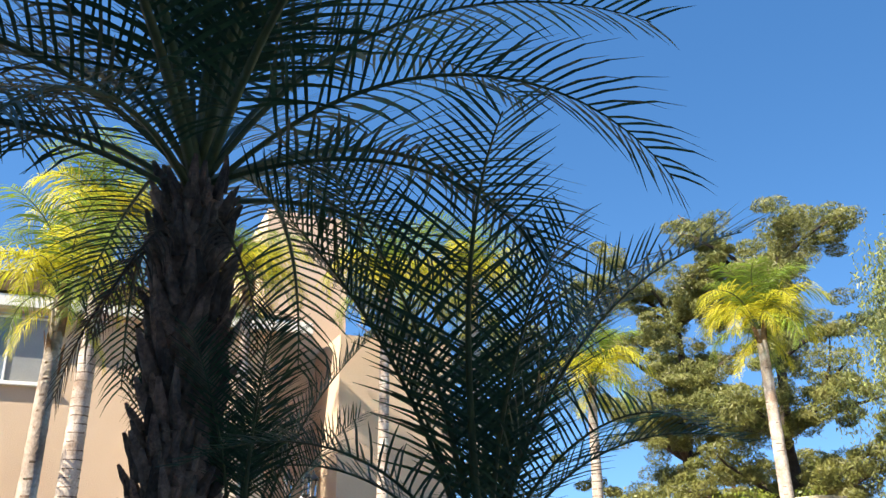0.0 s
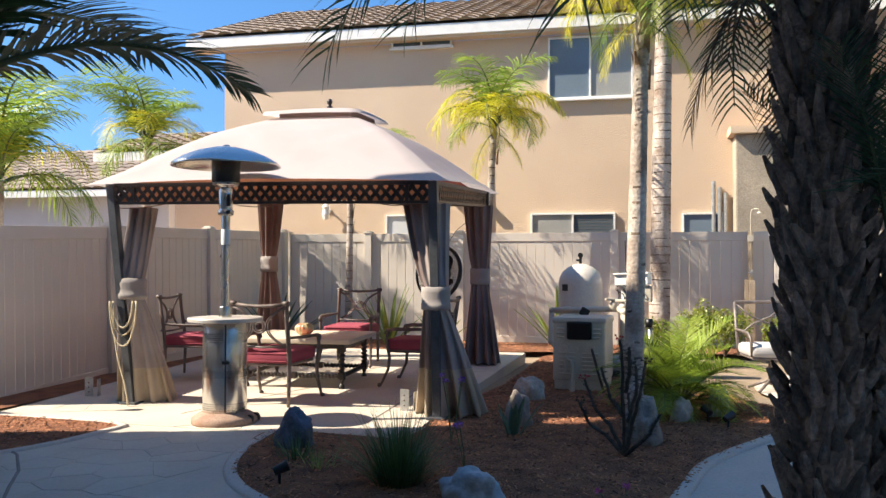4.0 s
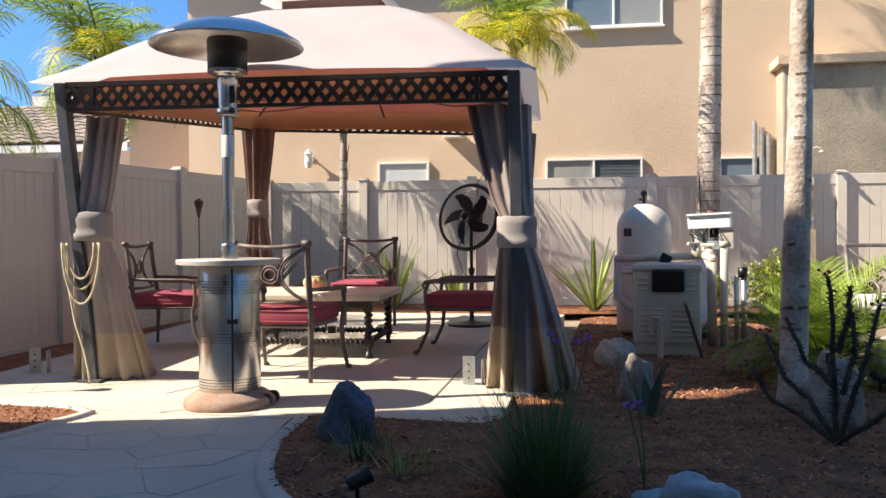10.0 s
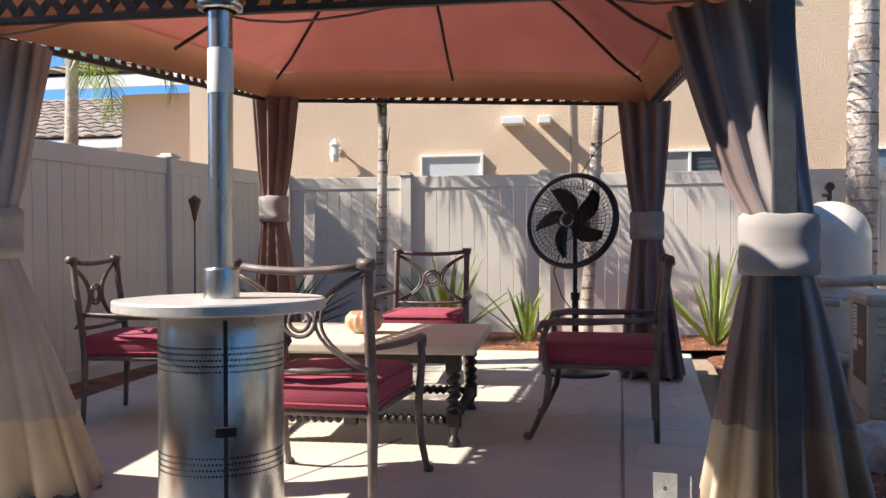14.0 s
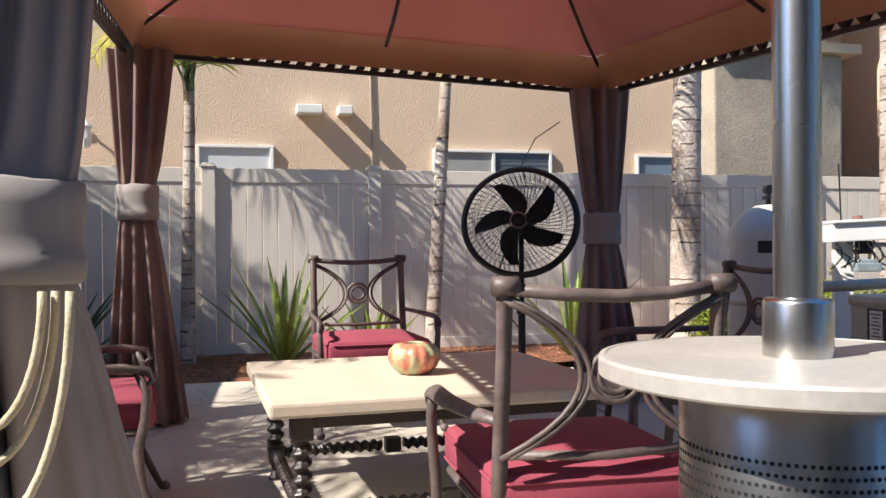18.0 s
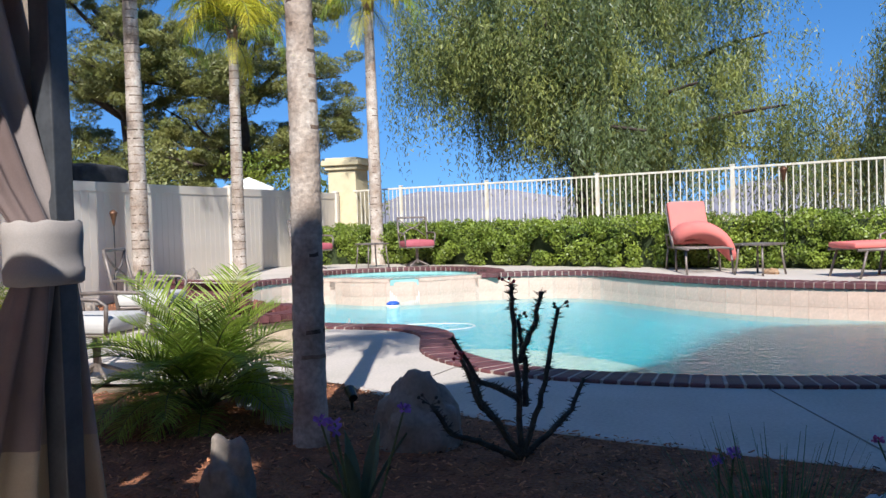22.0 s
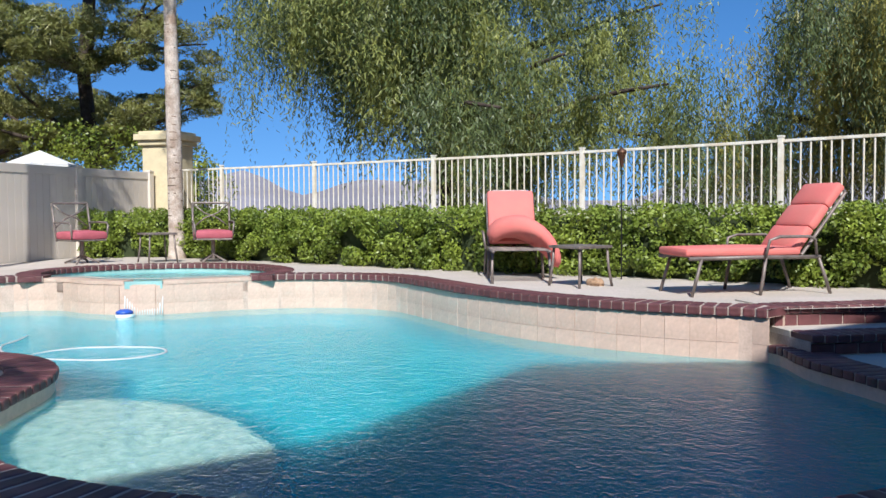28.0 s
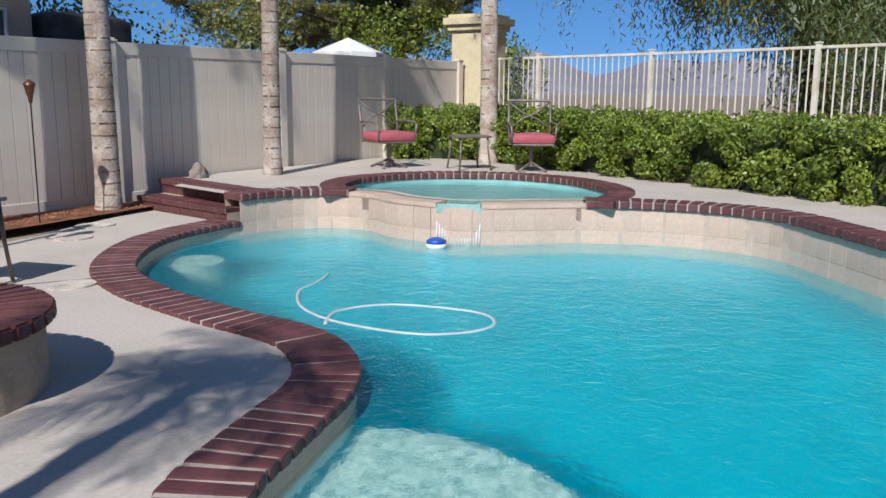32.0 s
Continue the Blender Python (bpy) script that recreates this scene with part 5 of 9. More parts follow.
for k in range(4):
    box(bm, (-0.281, -0.11, 0.535 - 0.022 * k), (0.002, 0.08, 0.008))
part("label_print", bm, M_DARK, hp)

tank = thing("filter_tank", (2.68, 10.7, 0.02), "tall beige pool filter tank with a domed lid", "filter tank")
M_TANK = material("tank_shell", (0.60, 0.545, 0.47), 0.4, vary=0.07, scale=3, fine=40, bump=0.08, second=(0.54, 0.48, 0.41))
bm = bmesh.new()
lathe(bm, [(0, 0.03), (0.25, 0.03), (0.268, 0.06), (0.27, 0.62), (0.266, 0.64)], 40)
part("lower_shell", bm, M_TANK, tank, smooth=True)
bm = bmesh.new()
lathe(bm, [(0.266, 0.64), (0.288, 0.645), (0.288, 0.685), (0.266, 0.69)], 40)
part("clamp_band", bm, M_TANK, tank, smooth=True)
bm = bmesh.new()
lathe(bm, [(0.266, 0.69), (0.268, 1.08), (0.258, 1.14), (0.225, 1.21), (0.16, 1.27), (0.08, 1.31), (0.0, 1.32)], 40)
part("upper_shell", bm, M_TANK, tank, smooth=True)
bm = bmesh.new()
rod(bm, (0, 0, 1.31), (0, 0, 1.40), 0.016, seg=12)
rod(bm, (0, 0, 1.36), (-0.05, -0.02, 1.36), 0.013, seg=10)
rod(bm, (0.0, -0.02, 1.42), (0.0, 0.02, 1.42), 0.032, seg=16)
part("pressure_gauge", bm, M_BLACK, tank)
bm = bmesh.new()
box(bm, (-0.17, -0.21, 1.03), (0.09, 0.006, 0.08), Matrix.Rotation(radians(-39), 4, "Z"))
part("label_plate", bm, M_BLACK, tank)

pipes = thing("pool_pipes", (0, 0, 0), "beige plastic pool pipes and valves between filter and heater", "pipework")


def pipe(pts, r=0.03, mat=M_BEIGE, name="pipe"):
    bm = bmesh.new()
    sweep(bm, pts, r, 12)
    o = part(name, bm, mat, pipes, smooth=True)
    for p in pts[1:-1]:
        b2 = bmesh.new()
        bmesh.ops.create_uvsphere(b2, u_segments=14, v_segments=10, radius=r * 1.14, matrix=Matrix.Translation(p))
        part("elbow", b2, mat, o, smooth=True)
    return o


pipe([(2.62, 10.45, 0.80), (2.40, 10.05, 0.80), (2.39, 10.0, 0.45), (2.50, 9.88, 0.36), (2.66, 9.72, 0.30)], 0.034)
pipe([(2.40, 10.05, 0.80), (2.75, 9.98, 0.815), (3.17, 9.90, 0.835)], 0.034)
pipe([(2.44, 10.40, 0.66), (2.62, 10.18, 0.66)], 0.026)
pipe([(3.17, 9.90, 0.835), (3.22, 9.80, 0.80), (3.22, 9.78, 0.03)], 0.042)
pipe([(3.31, 9.70, 0.03), (3.31, 9.70, 0.95)], 0.034)
pipe([(3.31, 9.70, 0.91), (3.31, 9.70, 0.965)], 0.041, name="pipe_cap")
pipe([(3.44, 9.86, 0.03), (3.44, 9.86, 0.66)], 0.022, M_GALV, "conduit")
pipe([(3.50, 9.84, 0.03), (3.50, 9.84, 0.68)], 0.026, M_GALV, "conduit")
pipe([(3.49, 9.84, 0.64), (3.49, 9.84, 0.73)], 0.042, M_BLACK, "conduit_cap")
pipe([(2.75, 10.3, 0.15), (3.15, 10.2, 0.15), (3.3, 10.3, 0.3)], 0.03)
for p, rz in (((3.10, 9.91, 0.87), 0.4), ((3.21, 9.85, 0.86), -0.5)):
    bm = bmesh.new()
    lathe(bm, [(0, -0.07), (0.036, -0.07), (0.044, -0.04), (0.046, 0.0), (0.04, 0.03), (0.02, 0.04), (0.02, 0.06), (0, 0.06)], 18, p)
    v = part("valve", bm, M_BEIGE, pipes, smooth=True)
    bm = bmesh.new()
    box(bm, (p[0] - 0.02, p[1] - 0.02, p[2] + 0.07), (0.14, 0.04, 0.028), Matrix.Rotation(rz, 4, "Z"), bevel=0.008)
    part("valve_handle", bm, M_BEIGE, v)
bm = bmesh.new()
box(bm, (2.80, 9.62, 0.81), (0.10, 0.07, 0.09), Matrix.Rotation(0.5, 4, "Y"), bevel=0.012)
tagged(part("valve_cap", bm, M_BLACK), "loose black plastic cap lying on the pool heater", "cap")
pump = thing("pool_pump", pose(2.95, 10.35, 0.02, 0, 0, 20), "pale blue-grey pool pump standing on the ground", "pump")
M_PUMP = material("pump_case", (0.30, 0.36, 0.38), 0.45, vary=0.15, bump=0.1)
bm = bmesh.new()
rod(bm, (0.0, 0, 0.16), (0.3, 0, 0.16), 0.085, seg=24)
part("motor", bm, M_PUMP, pump, smooth=False)
bm = bmesh.new()
lathe(bm, [(0, 0), (0.11, 0), (0.12, 0.05), (0.12, 0.22), (0.13, 0.24), (0.13, 0.27), (0, 0.28)], 24, (-0.14, 0, 0.02))
part("strainer", bm, M_BEIGE, pump, smooth=True)
bm = bmesh.new()
box(bm, (0.1, 0, 0.035), (0.42, 0.2, 0.07), bevel=0.01)
part("foot", bm, M_BLACK, pump)

panel = thing("control_panel", pose(3.31, 10.62, 0.0, 0, 0, -14), "white pool control box on a post with loose cables", "control box")
TIP = Matrix.Rotation(radians(-2.5), 4, "Y")
bm = bmesh.new()
box(bm, (0, 0, 1.155), (0.40, 0.19, 0.14), TIP, bevel=0.008)
case = part("case", bm, M_TRIM, panel)
bm = bmesh.new()
box(bm, (0, -0.01, 1.222), (0.42, 0.215, 0.02), TIP, bevel=0.006)
part("lid", bm, M_TRIM, case)
bm = bmesh.new()
box(bm, (-0.08, 0.03, 0.6), (0.13, 0.05, 0.96), bevel=0.004)
part("post", bm, M_TRIM, panel)
bm = bmesh.new()
box(bm, (0.16, -0.02, 0.98), (0.14, 0.09, 0.19), bevel=0.008)
part("junction_box", bm, M_BEIGE, panel)
bm = bmesh.new()
box(bm, (0.04, -0.06, 0.905), (0.17, 0.10, 0.06), bevel=0.008)
box(bm, (0.04, -0.06, 0.945), (0.11, 0.08, 0.03), bevel=0.008)
part("actuator", bm, M_PUMP, panel)
bm = bmesh.new()
box(bm, (0.05, 0.0, 1.04), (0.10, 0.08, 0.09), bevel=0.015)
part("cable_clamp", bm, M_BLACK, panel)
bm = bmesh.new()
rod(bm, (0.01, 0, 1.22), (0.01, 0, 1.26), 0.035, seg=14)
part("sensor_cap", bm, material("rust_red_cap", (0.22, 0.10, 0.08), 0.7), panel)
bm = bmesh.new()
rod(bm, (-0.09, 0.03, 1.23), (-0.105, 0.03, 1.62), 0.006, seg=6)
part("antenna", bm, M_BLACK, panel)
for k in range(7):
    bm = bmesh.new()
    rr = random.Random(k)
    x0 = -0.19 + 0.045 * k
    sweep(bm, [(x0, -0.05, 1.10), (x0 + rr.uniform(-0.05, 0.05), -0.12, 1.03), (x0 + rr.uniform(-0.06, 0.08), -0.1, 0.97), (x0 + rr.uniform(-0.02, 0.08), -0.02, 0.90)], 0.006, 6)
    part("cable", bm, M_BLACK, panel)

# ---- palms ----
def frond_mesh(name, length, elev, curl, pairs, leaf, width, droop, mats, seed, stalk=0.12, vee=0.55, r0=0.016, twist=0.0, clump=0.0):
    """One feather leaf in a mesh: an arching stalk along +x, with two rows of leaflets that hang."""
    rnd = random.Random(seed)
    n = 18
    P = [Vector((0, 0, 0))]
    T = []
    for i in range(n):
        s = i / (n - 1)
        a = radians(elev - curl * s ** 1.25)
        b = twist * s * s
        t = Vector((math.cos(a) * math.cos(b), math.cos(a) * math.sin(b), math.sin(a)))
        T.append(t)
        P.append(P[-1] + t * (length / n))
    V, F, I = [], [], []
    seg = 4
    for i, p in enumerate(P):
        t = T[min(i, n - 1)]
        side = t.cross(Vector((0, 0, 1))).normalized() if abs(t.z) < 0.98 else Vector((0, 1, 0))
        up = side.cross(t)
        r = r0 * (1 - 0.85 * i / n)
        for k in range(seg):
            c = k * math.tau / seg
            V.append(p + side * r * math.cos(c) * 1.5 + up * r * math.sin(c))
    for i in range(n):
        for k in range(seg):
            a, b = i * seg + k, i * seg + (k + 1) % seg
            F.append((a, b, b + seg, a + seg))
            I.append(0)
    for j in range(pairs):
        s = stalk + (1 - stalk) * (j + 0.5) / pairs
        x = s * n
        i = min(int(x), n - 1)
        p = P[i].lerp(P[i + 1], x - i)
        t = T[i]
        side = t.cross(Vector((0, 0, 1)))
        side = side.normalized() if side.length > 0.1 else Vector((0, 1, 0))
        up = side.cross(t).normalized()
        ll = leaf * (0.45 + 0.75 * math.sin(math.pi * min(1, 0.18 + 0.80 * s))) * rnd.uniform(0.85, 1.1)
        for sg in (-1, 1):
            d = (side * sg * rnd.uniform(0.75, 1.0) + t * (0.35 + 0.55 * s) + up * (vee + clump * rnd.uniform(-1, 1))).normalized()
            q, dd = p.copy(), d.copy()
            wv = t * (width / 2)
            pts = []
            for k, w in enumerate((0.7, 1.0, 0.75, 0.12)):
                pts.append((q - wv * w, q + wv * w))
                dd = (dd + Vector((0, 0, -droop * (0.35 + 0.4 * k))) + Vector((rnd.uniform(-0.06, 0.06), rnd.uniform(-0.06, 0.06), 0))).normalized()
                q = q + dd * (ll / 3)
            i0 = len(V)
            for a, b in pts:
                V += [a, b]
            for k in range(3):
                F.append((i0 + 2 * k, i0 + 2 * k + 1, i0 + 2 * k + 3, i0 + 2 * k + 2))
                I.append(1)
    me_ob = raw(name, V, F, mats, None, False, I)
    me = me_ob.data
    bpy.data.objects.remove(me_ob)
    return me


def crown(root, spot, kinds, seed, start=0.0):
    """Fronds round a crown; kinds: (mesh, how many, spread of scale)."""
    rnd = random.Random(seed)
    a = start
    for me, count, lo, hi, dz in kinds:
        for k in range(count):
            a += 2.39996 + rnd.uniform(-0.2, 0.2)
            sc = rnd.uniform(lo, hi)
            o = new("frond", me)
            o.parent = root
            o.matrix_local = Matrix.Translation((spot[0] + 0.03 * math.cos(a), spot[1] + 0.03 * math.sin(a), spot[2] + dz + rnd.uniform(-0.03, 0.03))) @ Matrix.Rotation(a, 4, "Z") @ Matrix.Rotation(rnd.uniform(-0.12, 0.12), 4, "Y") @ Matrix.Rotation(rnd.uniform(-0.15, 0.15), 4, "X") @ Matrix.Scale(sc, 4)


def ringed_trunk(root, pts, rads, mat, rings=0.09, rough=0.06, seed=0, seg=20, name="trunk", scars=False):
    """A trunk with leaf scars as low ridges and an uneven skin."""
    bm = bmesh.new()
    rnd = random.Random(seed)
    pts = [Vector(p) for p in pts]
    lens = [0]
    for a, b in zip(pts, pts[1:]):
        lens.append(lens[-1] + (b - a).length)
    L = lens[-1]
    m = max(8, int(L / (rings / 3)))
    prev = None
    for i in range(m + 1):
        s = min(L, L / m * (i - (0.55 if i % 3 == 1 else 0.25 if i % 3 == 2 else 0.0)))
        k = max(j for j in range(len(lens)) if lens[j] <= s + 1e-6)
        k = min(k, len(pts) - 2)
        t = (s - lens[k]) / (lens[k + 1] - lens[k])
        p = pts[k].lerp(pts[k + 1], t)
        r = rads[k] * (1 - t) + rads[k + 1] * t
        r *= 1 + (rough if i % 3 == 0 else -rough * 0.4)
        jit = rnd.uniform(-0.012, 0.012)
        ring = [bm.verts.new(p + Vector((math.cos(c) * r * (1 + jit + 0.05 * noise.noise((math.cos(c) * 2, math.sin(c) * 2, s * 6 + seed))), math.sin(c) * r * (1 + jit + 0.05 * noise.noise((math.cos(c) * 2, math.sin(c) * 2, s * 6 + seed + 9))), 0.012 * noise.noise((math.cos(c) * 3, s * 9, seed))))) for c in [q * math.tau / seg for q in range(seg)]]
        if prev:
            for q in range(seg):
                f = bm.faces.new((prev[q], prev[(q + 1) % seg], ring[(q + 1) % seg], ring[q]))
                if scars and i % 3 == 1 and noise.noise((math.cos(q * math.tau / seg) * 1.3, math.sin(q * math.tau / seg) * 1.3, s * 2.7 + seed)) > (0.22 if seed in (1, 9) else -0.15):
                    f.material_index = 1
        prev = ring
    bm.faces.new(prev)
    o = part(name, bm, mat, root, smooth=True)
    if scars:
        o.data.materials.append(M_PSCAR)
    return o


FD = [frond_mesh("date_frond_mesh", 1.55, e, c, 38, 0.33, 0.014, d, [M_STALK, M_FROND_D], 10 + i, 0.16, 0.3, 0.011, tw, 0.12) for i, (e, c, d, tw) in
      enumerate(((80, 58, 0.08, 0.2), (60, 85, 0.12, -0.25), (40, 95, 0.2, 0.3), (18, 85, 0.3, -0.2), (-15, 55, 0.3, 0.15)))]
FD_UP = frond_mesh("upright_frond_mesh", 1.5, 76, 34, 40, 0.34, 0.014, 0.1, [M_STALK, M_FROND_D], 17, 0.34, 0.35, 0.012, 0.15, 0.15)
FDRY = frond_mesh("dry_frond_mesh", 1.0, -45, 35, 26, 0.26, 0.016, 0.4, [M_FROND_DRY, M_FROND_DRY], 30, 0.2, 0.1, 0.012)
FQ = [frond_mesh("queen_frond_mesh", 1.5, e, c, 44, 0.46, 0.018, d, [M_STALK, m], 40 + i, 0.16, 0.3, 0.016, tw, 0.35) for i, (e, c, d, tw, m) in
      enumerate(((84, 88, 0.45, 0.35, M_FROND_G), (70, 130, 0.65, -0.45, M_FROND_Y), (52, 150, 0.75, 0.3, M_FROND_Y), (25, 120, 0.8, -0.3, M_FROND_G), (-35, 45, 0.8, 0.1, M_FROND_Y)))]
FG = [frond_mesh("green_frond_mesh", 1.6, e, c, 44, 0.45, 0.028, d, [M_STALK, M_FROND_G], 60 + i, 0.16, 0.3, 0.018, tw, 0.25) for i, (e, c, d, tw) in
      enumerate(((72, 80, 0.2, 0.2), (45, 95, 0.3, -0.25), (20, 85, 0.4, 0.2)))]
FK = [frond_mesh("king_frond_mesh", 1.9, e, c, 56, 0.46, 0.034, d, [M_STALK, M_FROND_D], 70 + i, 0.12, 0.25, 0.026, tw) for i, (e, c, d, tw) in
      enumerate(((74, 60, 0.12, 0.2), (54, 70, 0.2, -0.2), (38, 72, 0.26, 0.25)))]

# boot-covered trunks of the two date palms
BOOT = None


def booted_trunk(root, base, top, r0, r1, seed):
    """A trunk covered with cut leaf bases, each a part of its own."""
    global BOOT
    rnd = random.Random(seed)
    base, top = Vector(base), Vector(top)
    bm = bmesh.new()
    rod(bm, base, top, r0 * 0.86, r1 * 0.86, 18)
    trunk = part("trunk", bm, M_BOOT, root)
    if BOOT is None:
        bm = bmesh.new()
        prof = [(-0.05, 0.0, 0.02), (-0.042, 0.06, 0.026), (-0.026, 0.13, 0.022), (-0.012, 0.19, 0.01)]
        rows = []
        for k, (w, z, t) in enumerate(prof):
            o = 0.012 + 0.22 * z
            rows.append([bm.verts.new((o - t * 0.3, w, z)), bm.verts.new((o + t, w * 0.6, z)), bm.verts.new((o + t * 1.25, 0, z - 0.01)), bm.verts.new((o + t, -w * 0.6, z)), bm.verts.new((o - t * 0.3, -w, z))])
        for a, b in zip(rows, rows[1:]):
            for q in range(4):
                bm.faces.new((a[q], a[q + 1], b[q + 1], b[q]))
        bm.faces.new(rows[0][::-1])
        bm.faces.new(rows[-1])
        tmp = part("leaf_base", bm, M_BOOT)
        BOOT = tmp.data
        bpy.data.objects.remove(tmp)
    H = (top - base).length
    n = int(H / 0.0042)
    rest = bmesh.new()
    for i in range(n):
        s = i / n
        a = i * 2.39996
        p = base.lerp(top, s)
        r = (r0 + (r1 - r0) * s) * 0.84
        m = Matrix.Translation(p) @ Matrix.Rotation(a, 4, "Z") @ Matrix.Translation((r, 0, 0)) @ Matrix.Rotation(rnd.uniform(-0.02, 0.42), 4, "Y") @ Matrix.Rotation(rnd.uniform(-0.35, 0.35), 4, "X") @ Matrix.Diagonal((1.0, rnd.uniform(0.6, 0.95), rnd.uniform(0.75, 1.25), 1)) @ Matrix.Scale(rnd.uniform(0.4, 0.62), 4)
        if i % 2 == 0:
            o = new("leaf_base", BOOT)
            o.parent = trunk
            o.matrix_local = m
        else:
            k = len(rest.verts)
            rest.from_mesh(BOOT)
            rest.verts.ensure_lookup_table()
            for v in rest.verts[k:]:
                v.co = m @ v.co
    part("leaf_base_fibre", rest, M_BOOT, trunk)["kind"] = "stuff"
    return trunk


date1 = thing("date_palm", (3.86, 2.42, 0.0), "dark date palm with a shaggy trunk of cut leaf bases", "palm", "date palms")
booted_trunk(date1, (0.045, 0.01, 0.0), (0.0, 0.01, 2.36), 0.125, 0.09, 5)
crown(date1, (0.0, 0.01, 2.36), [(FD[0], 8, 1.0, 1.2, 0.08), (FD[1], 10, 1.0, 1.25, 0.05), (FD[2], 9, 0.95, 1.25, 0.02), (FD[3], 5, 0.85, 1.05, 0.0), (FDRY, 4, 0.5, 0.7, -0.06)], 7)
date2 = thing("date_palm", (4.04, 2.40, 0.0), "small dark date palm growing beside a larger trunk", "palm", "date palms")
booted_trunk(date2, (0.0, 0, 0.0), (0.01, 0.03, 1.30), 0.095, 0.042, 6)
crown(date2, (0.01, 0.03, 1.27), [(FD_UP, 11, 0.34, 0.5, 0.0)], 8)
date3 = thing("date_palm", (4.60, 2.21, 0.0), "short dark date palm with upswept fronds and a shaggy trunk", "palm", "date palms")
booted_trunk(date3, (-0.04, 0.02, 0.0), (0.06, -0.02, 1.27), 0.105, 0.055, 9)
crown(date3, (0.06, -0.02, 1.25), [(FD_UP, 4, 0.6, 0.85, 0.02), (FD[0], 7, 0.66, 0.88, 0.02), (FD[1], 5, 0.55, 0.7, 0.0)], 11)

king = thing("king_palm", (0.45, 2.88, 0.0), "stout palm with a grey ringed trunk swollen at its base", "palm")
M_KING = material("king_trunk", (0.40, 0.335, 0.27), 0.9, vary=0.4, scale=2.5, fine=45, bump=1.0, depth=0.012, second=(0.24, 0.20, 0.165))
M_SHAFT = material("crownshaft", (0.15, 0.105, 0.055), 0.6, vary=0.25, scale=5, fine=40, bump=0.3, second=(0.24, 0.2, 0.12))
def stretch(m, s):
    """Draw a material's grain out along z."""
    nt = m.node_tree
    mp = nt.nodes.new("ShaderNodeMapping")
    mp.inputs["Scale"].default_value = s
    for lk in list(nt.links):
        if lk.from_node.bl_idname == "ShaderNodeTexCoord":
            src, dst = lk.from_socket, lk.to_socket
            nt.links.remove(lk)
            nt.links.new(src, mp.inputs["Vector"])
            nt.links.new(mp.outputs["Vector"], dst)


stretch(M_KING, (1.6, 1.6, 0.16))
ringed_trunk(king, [(-0.05, 0, 0), (-0.04, 0, 0.3), (-0.02, 0, 0.8), (-0.01, 0, 1.1), (0.0, 0, 1.37), (0.02, 0, 1.56)], [0.235, 0.225, 0.195, 0.172, 0.142, 0.103], M_KING, 0.12, 0.012, 3, 32)
M_SCAR = material("leaf_scar", (0.085, 0.06, 0.048), 0.95, vary=0.4, scale=8, fine=50, bump=0.9, depth=0.008)
M_SCAR_M = material("faint_leaf_scar", (0.27, 0.23, 0.195), 0.95, vary=0.35, scale=8, fine=50, bump=0.6, depth=0.005)
M_SCAR_P = material("pale_leaf_scar", (0.46, 0.41, 0.35), 0.9, vary=0.3, scale=10, fine=60, bump=0.7, depth=0.006, second=(0.22, 0.18, 0.15))
rnd = random.Random(17)
for z, r, h, mt in ((1.16, 0.164, 0.016, M_SCAR_M), (1.27, 0.157, 0.03, M_SCAR), (1.335, 0.15, 0.03, M_SCAR_P), (1.375, 0.146, 0.045, M_SCAR),
                    (1.425, 0.137, 0.03, M_SCAR), (1.462, 0.128, 0.03, M_SCAR_P), (1.5, 0.12, 0.025, M_SCAR), (1.53, 0.113, 0.03, M_SCAR_P), (1.565, 0.108, 0.03, M_SCAR_P)):
    bm = bmesh.new()
    rows = []
    for dz, dr in ((-h / 2, -0.006), (-h / 3, 0.0), (h / 4, 0.001), (h / 2, -0.008)):
        rows.append([bm.verts.new(((r + dr + rnd.uniform(-0.003, 0.003)) * math.cos(k * math.tau / 44) - 0.02 + 0.025 * z, (r + dr + rnd.uniform(-0.003, 0.003)) * math.sin(k * math.tau / 44), z + dz + rnd.uniform(-0.005, 0.005) + 0.01 * math.sin(k * 0.4 + z * 9))) for k in range(44)])
    for A, B in zip(rows, rows[1:]):
        for k in range(44):
            bm.faces.new((A[k], A[(k + 1) % 44], B[(k + 1) % 44], B[k]))
    part("leaf_scar", bm, mt, king, smooth=True)
M_SHEATH = material("leaf_sheath", (0.10, 0.095, 0.06), 0.65, vary=0.3, scale=5, fine=40, bump=0.3, second=(0.17, 0.14, 0.09))
for k in range(7):
    a = k * 0.9
    d = Vector((math.cos(a), math.sin(a), 0))
    bm = bmesh.new()
    sweep(bm, [Vector((0.03, 0, 1.68)) + d * 0.08, Vector((0.03, 0, 1.8)) + d * 0.10, Vector((0.035, 0, 1.92)) + d * 0.125, Vector((0.04, 0, 2.06)) + d * 0.21], [0.045, 0.05, 0.038, 0.024], 10, 0.6)
    part("leaf_stalk", bm, M_SHEATH, king, smooth=True)
ringed_trunk(king, [(0.02, 0, 1.55), (0.02, 0, 1.6), (0.03, 0, 1.74), (0.035, 0, 1.88), (0.04, 0, 2.08)], [0.1, 0.112, 0.128, 0.122, 0.09], M_SHAFT, 0.2, 0.01, 4, 24, "crownshaft")
crown(king, (0.04, 0, 1.9), [(FK[0], 5, 0.9, 1.1, 0.1), (FK[1], 8, 0.9, 1.1, 0.06), (FK[2], 3, 0.8, 1.0, 0.02)], 12, 0.6)

